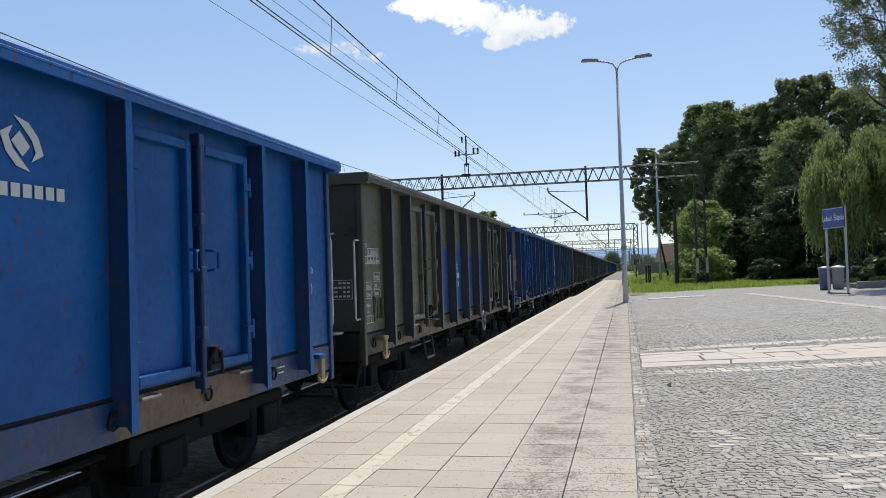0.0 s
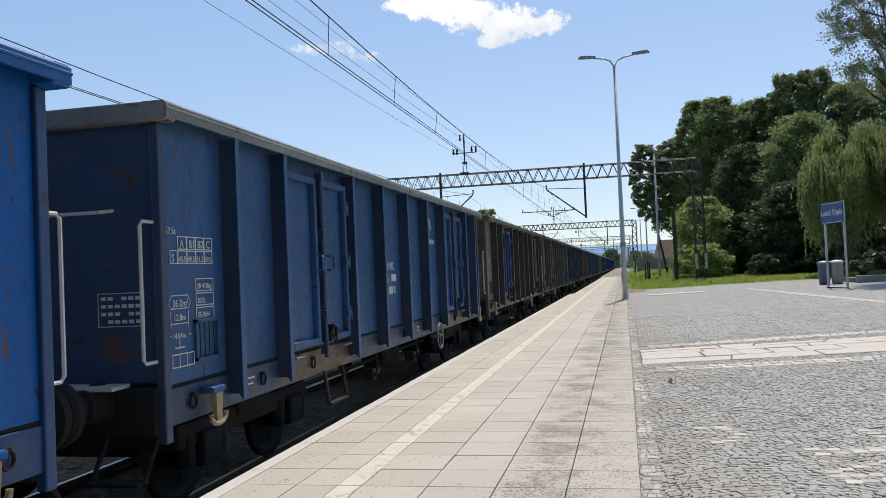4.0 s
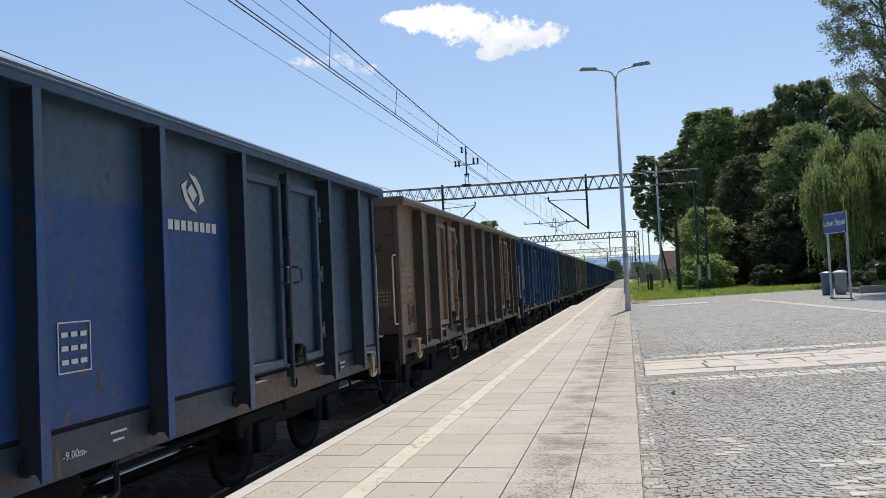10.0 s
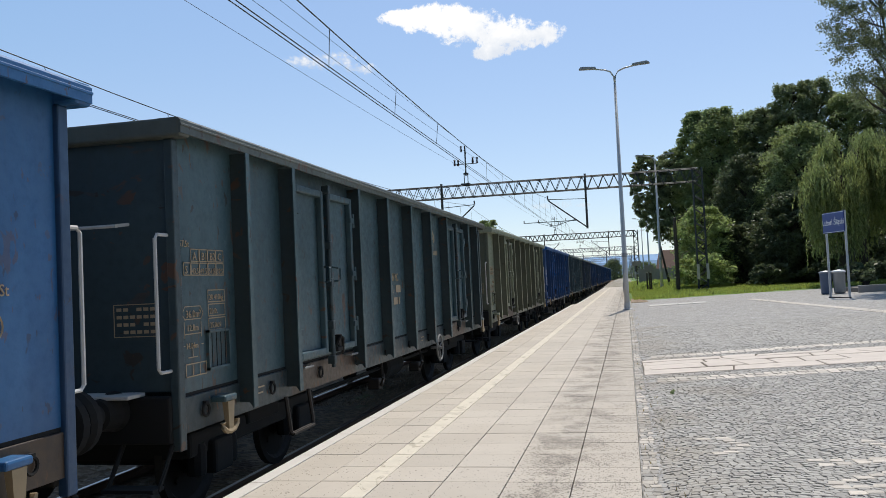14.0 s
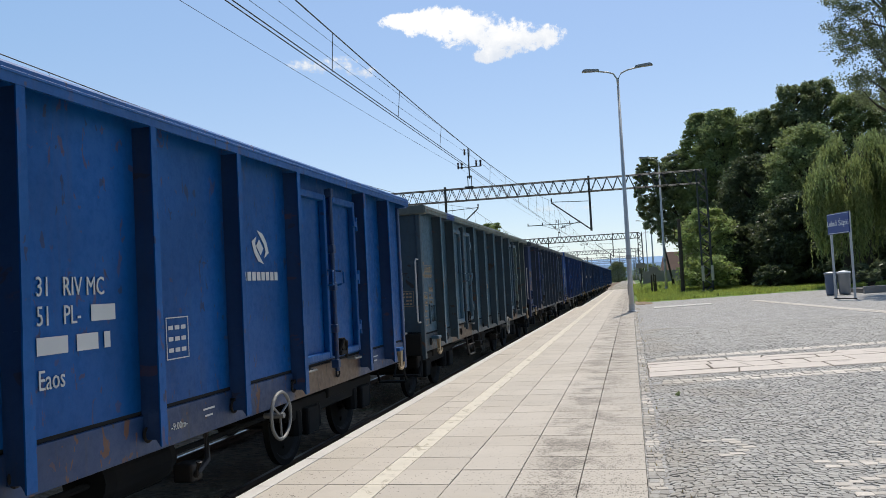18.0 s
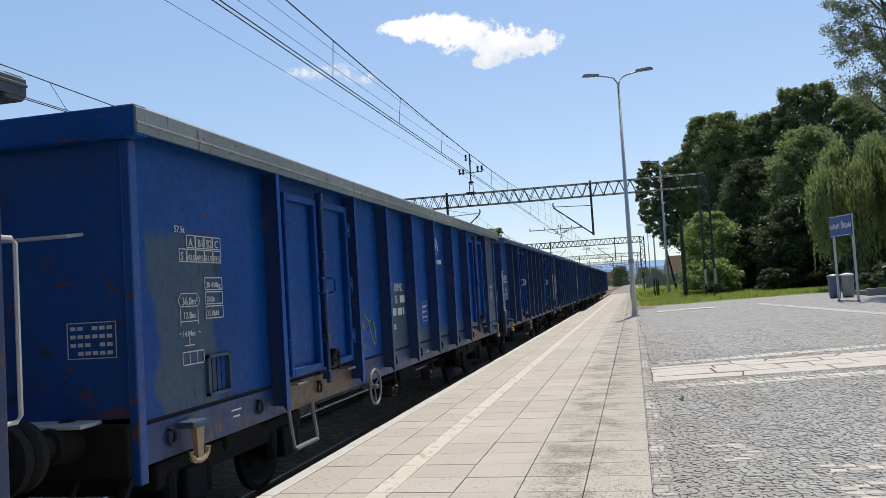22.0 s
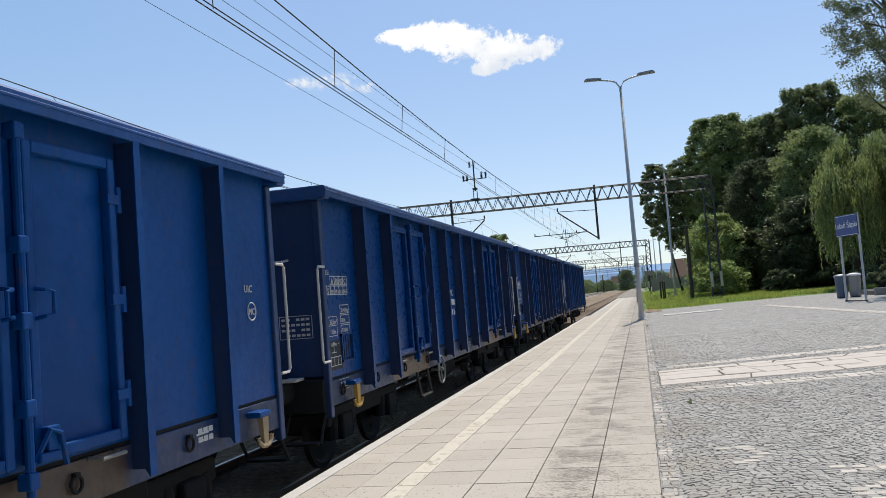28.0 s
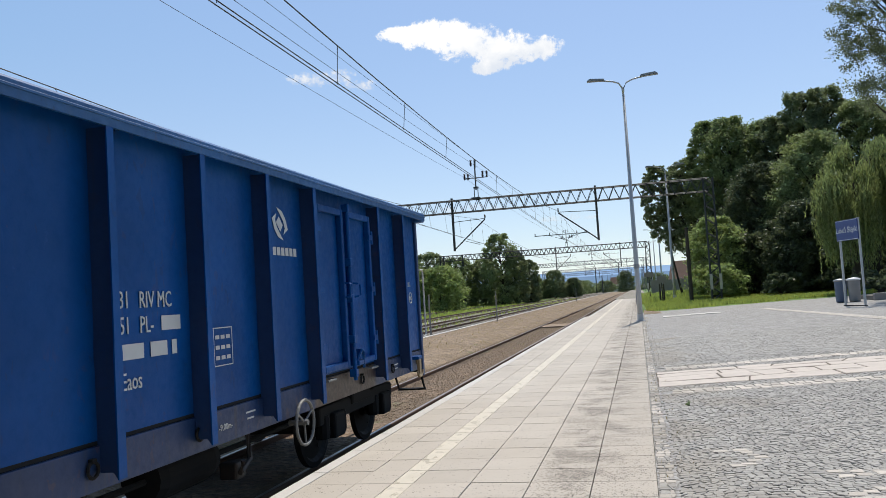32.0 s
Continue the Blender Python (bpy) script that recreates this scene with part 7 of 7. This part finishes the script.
for path in (((0.5, 7.49), (0.66, 7.5), (0.77, 7.18), (0.66, 6.93), (0.48, 6.87)), ((1.2, 6.55), (1.5, 6.52), (2.4, 6.7)), ((1.25, 6.42), (2.4, 6.58)), ((1.74, 7.2), (1.84, 6.8)), ((1.2, 5.88), (1.7, 6.2), (2.4, 6.35)), ((1.2, 5.76), (2.3, 5.95)), ((1.25, 5.62), (2.2, 5.75))):
    for (xa, ya), (xb, yb) in zip(path, path[1:]):
        k = max(1, round(math.hypot(xb - xa, (yb - ya)) / 0.125))
        for i in range(k):
            x, yy = xa + (xb - xa) * i / k, ya + (yb - ya) * i / k
            border.append([(p, q, r + 0.005) for p, q, r in stone(x, x + 0.11, yy, yy + 0.085, 0.016)])
for i in range(110):
    f = i / 110
    x, yy = 5.0 + 1.75 * f, 38.5 - 19 * f
    for q in range(3):
        border.append([(p, r, z + 0.004) for p, r, z in stone(x + q * 0.13, x + q * 0.13 + 0.12, yy, yy + 0.16, 0.01)])
stones("setts", small, SETT, court, "small grey granite setts")
stones("border_setts", border, SETT_PALE, court, "pale border setts")
for i in range(4):
    part("granite_slab", boxed(0.9 + i * 0.62, 1.5 + i * 0.62, 37.6, 38.9, 0.0, yard_z(1.2 + i * 0.62, 38) + 0.012, 0.004), COPING, court, "pale concrete slab")
SOIL = plain("dark_trodden_soil", (0.13, 0.105, 0.075), 0.95, vary=0.4, scale=6, world_space=True)
flat("band_bedding", [(x, BAND(x) + o, yard_z(x, BAND(x)) - 0.004) for x in (0.14, 4, 8, 12.6) for o in (-0.02, 2.06)], [(0, 2, 3, 1), (2, 4, 5, 3), (4, 6, 7, 5)], SOIL, court, "dark soil between the slabs")
for o, dpt in ((0.0, 0.56), (0.6, 0.62), (1.26, 0.42), (1.7, 0.36)):
    x, before = 0.14, 0.0
    while x < 12:
        wd = min(RNG.uniform(0.35, 1.35), 12.6 - x)
        z = yard_z(x + wd / 2, BAND(x) + o) + RNG.normal(0.002, 0.0015)
        q = RNG.normal(0, 0.028, 6)
        lean, gap = RNG.normal(0, 0.1), RNG.uniform(0.006, 0.02)
        if RNG.uniform() > 0.05 or wd > 0.5:
            rings = []
            for e, zz in ((gap, z - 0.08), (gap, z - 0.008), (gap + 0.012, z)):
                rings.append([(x + e, BAND(x) + o + e + q[0], zz - 0.014 * wd), (x + wd * 0.5, BAND(x + wd * 0.5) + o + e + q[4], zz), (x + wd - e, BAND(x + wd) + o + e + q[1], zz + 0.014 * wd), (x + wd - e + lean, BAND(x + wd) + o + dpt - e + q[2], zz + 0.014 * wd), (x + wd * 0.45, BAND(x + wd * 0.45) + o + dpt - e + q[5], zz), (x + e + before, BAND(x) + o + dpt - e + q[3], zz - 0.014 * wd)])
            bm = bmesh.new()
            vs = [[bm.verts.new(v) for v in r] for r in rings]
            bm.faces.new(vs[2])
            for lo_, hi_ in zip(vs, vs[1:]):
                for i in range(6):
                    bm.faces.new((lo_[i], lo_[(i + 1) % 6], hi_[(i + 1) % 6], hi_[i]))
            part("granite_slab", bm, SLAB, court)
        x, before = x + wd, lean


def flyer(name, span, label, wing=0.5):
    """A small dark flyer: body, and a pair of swept wings."""
    t = thing(name, label, name)
    part("body", tube(bmesh.new(), [(-0.5 * span, 0, 0), (-0.25 * span, 0, 0), (0, 0, 0.01 * span), (0.2 * span, 0, 0), (0.3 * span, 0, 0)], 0.05, 6, [0.01 * span, 0.05 * span, 0.07 * span, 0.05 * span, 0.01 * span]), STICKER_BLACK, t)
    for s in (-1, 1):
        bm = hull(bmesh.new(), [(0.08 * span, s * 0.04 * span, 0), (-0.08 * span, s * 0.04 * span, 0), (-0.3 * span, s * wing * span, 0.04 * span)], [(0.08 * span, s * 0.04 * span, 0.012 * span), (-0.08 * span, s * 0.04 * span, 0.012 * span), (-0.3 * span, s * wing * span, 0.05 * span)])
        bmesh.ops.recalc_face_normals(bm, faces=bm.faces)
        part("wing", bm, STICKER_BLACK, t)
    return t


tufts("joint_weeds", 260, (0.02, 0.3), (4, 40), lambda x, y: 0.0, 0.035, WEED, "dry weeds in the joint beside the platform")
t = thing("weed", "small green weed growing between the setts", "weed", at=(0.44, 10.4, 0.0))
v, f = leaf_cloud([(0, 0, 0.025), (0.01, 0.01, 0.05)], [0.025, 0.015], 40, 0.015)
leaf_mesh("leaves", v, f, LEAF_MID, t)
SWIFT = flyer("swift", 0.6, "small dark swift gliding across the sky")
INSECT = flyer("insect", 0.022, "dark flying insect close to the camera", 0.22)

# ---------------------------------------------------------------- motion of the things
def travelled(t):
    """Metres that the train has gone; it speeds up a little on the way."""
    u = t / 16 - 1
    slip = float(np.interp(t, (0, 1, 6, 8, 14, 20, 29, 30, 32), (-0.13, 0.0, 0.1, 0.05, 0.07, 0.07, 0.06, 0.03, -0.08)))
    return slip + (((((2.2268 * u + 0.5435) * u - 3.9104) * u - 0.9814) * u + 7.3504) * u + 140.0135) * u + 125.3012


def motions():
    for k, w in enumerate(WAGONS):
        half = HALF_LONG if k == 14 else HALF
        start = 14.04 * k + (1.7 if k >= 14 else 0.0) - half
        walk(w, [(t / 2, pose(TRACK_X, start - travelled(t / 2), RAIL_Z)) for t in range(65)])
        for ob in w.children:
            if ob.name.startswith("wheelset"):
                y = ob.location.y
                walk(ob, [(i / 15, pose(0, y, 0.46, math.degrees(travelled(i / 15) / 0.46))) for i in range(481)])
    walk(SWIFT, [(0, pose(-90, 30, 40)), (10.5, pose(-35, 36.4, 17)), (12, pose(-25.6, 38.3, 15.1)), (13, pose(-19.4, 39.5, 14.8)), (14.2, pose(-10, 41, 22)), (32, pose(60, 80, 80))])
    walk(INSECT, [(0, pose(-3, -2, 2, 0, 0, 160)), (24.7, pose(-1.6, -0.6, 1.5, 0, 0, 160)), (24.9, pose(-0.9, 0.1, 1.5, 0, 10, 160)), (25.0, pose(-0.282, 0.53, 1.611, 0, 20, 160)), (25.1, pose(0.0, 0.3, 2.1, 0, 0, 160)), (25.4, pose(0.5, -0.5, 2.6, 0, 0, 160)), (32, pose(4, -3, 4, 0, 0, 160))])
    for (ob, at), drift in ((BIG_CLOUD, -80), (SMALL_CLOUD, -80), *((low, -20) for low in LOW_CLOUDS)):
        walk(ob, [(0, at(-drift)), (32, at(0))])


motions()
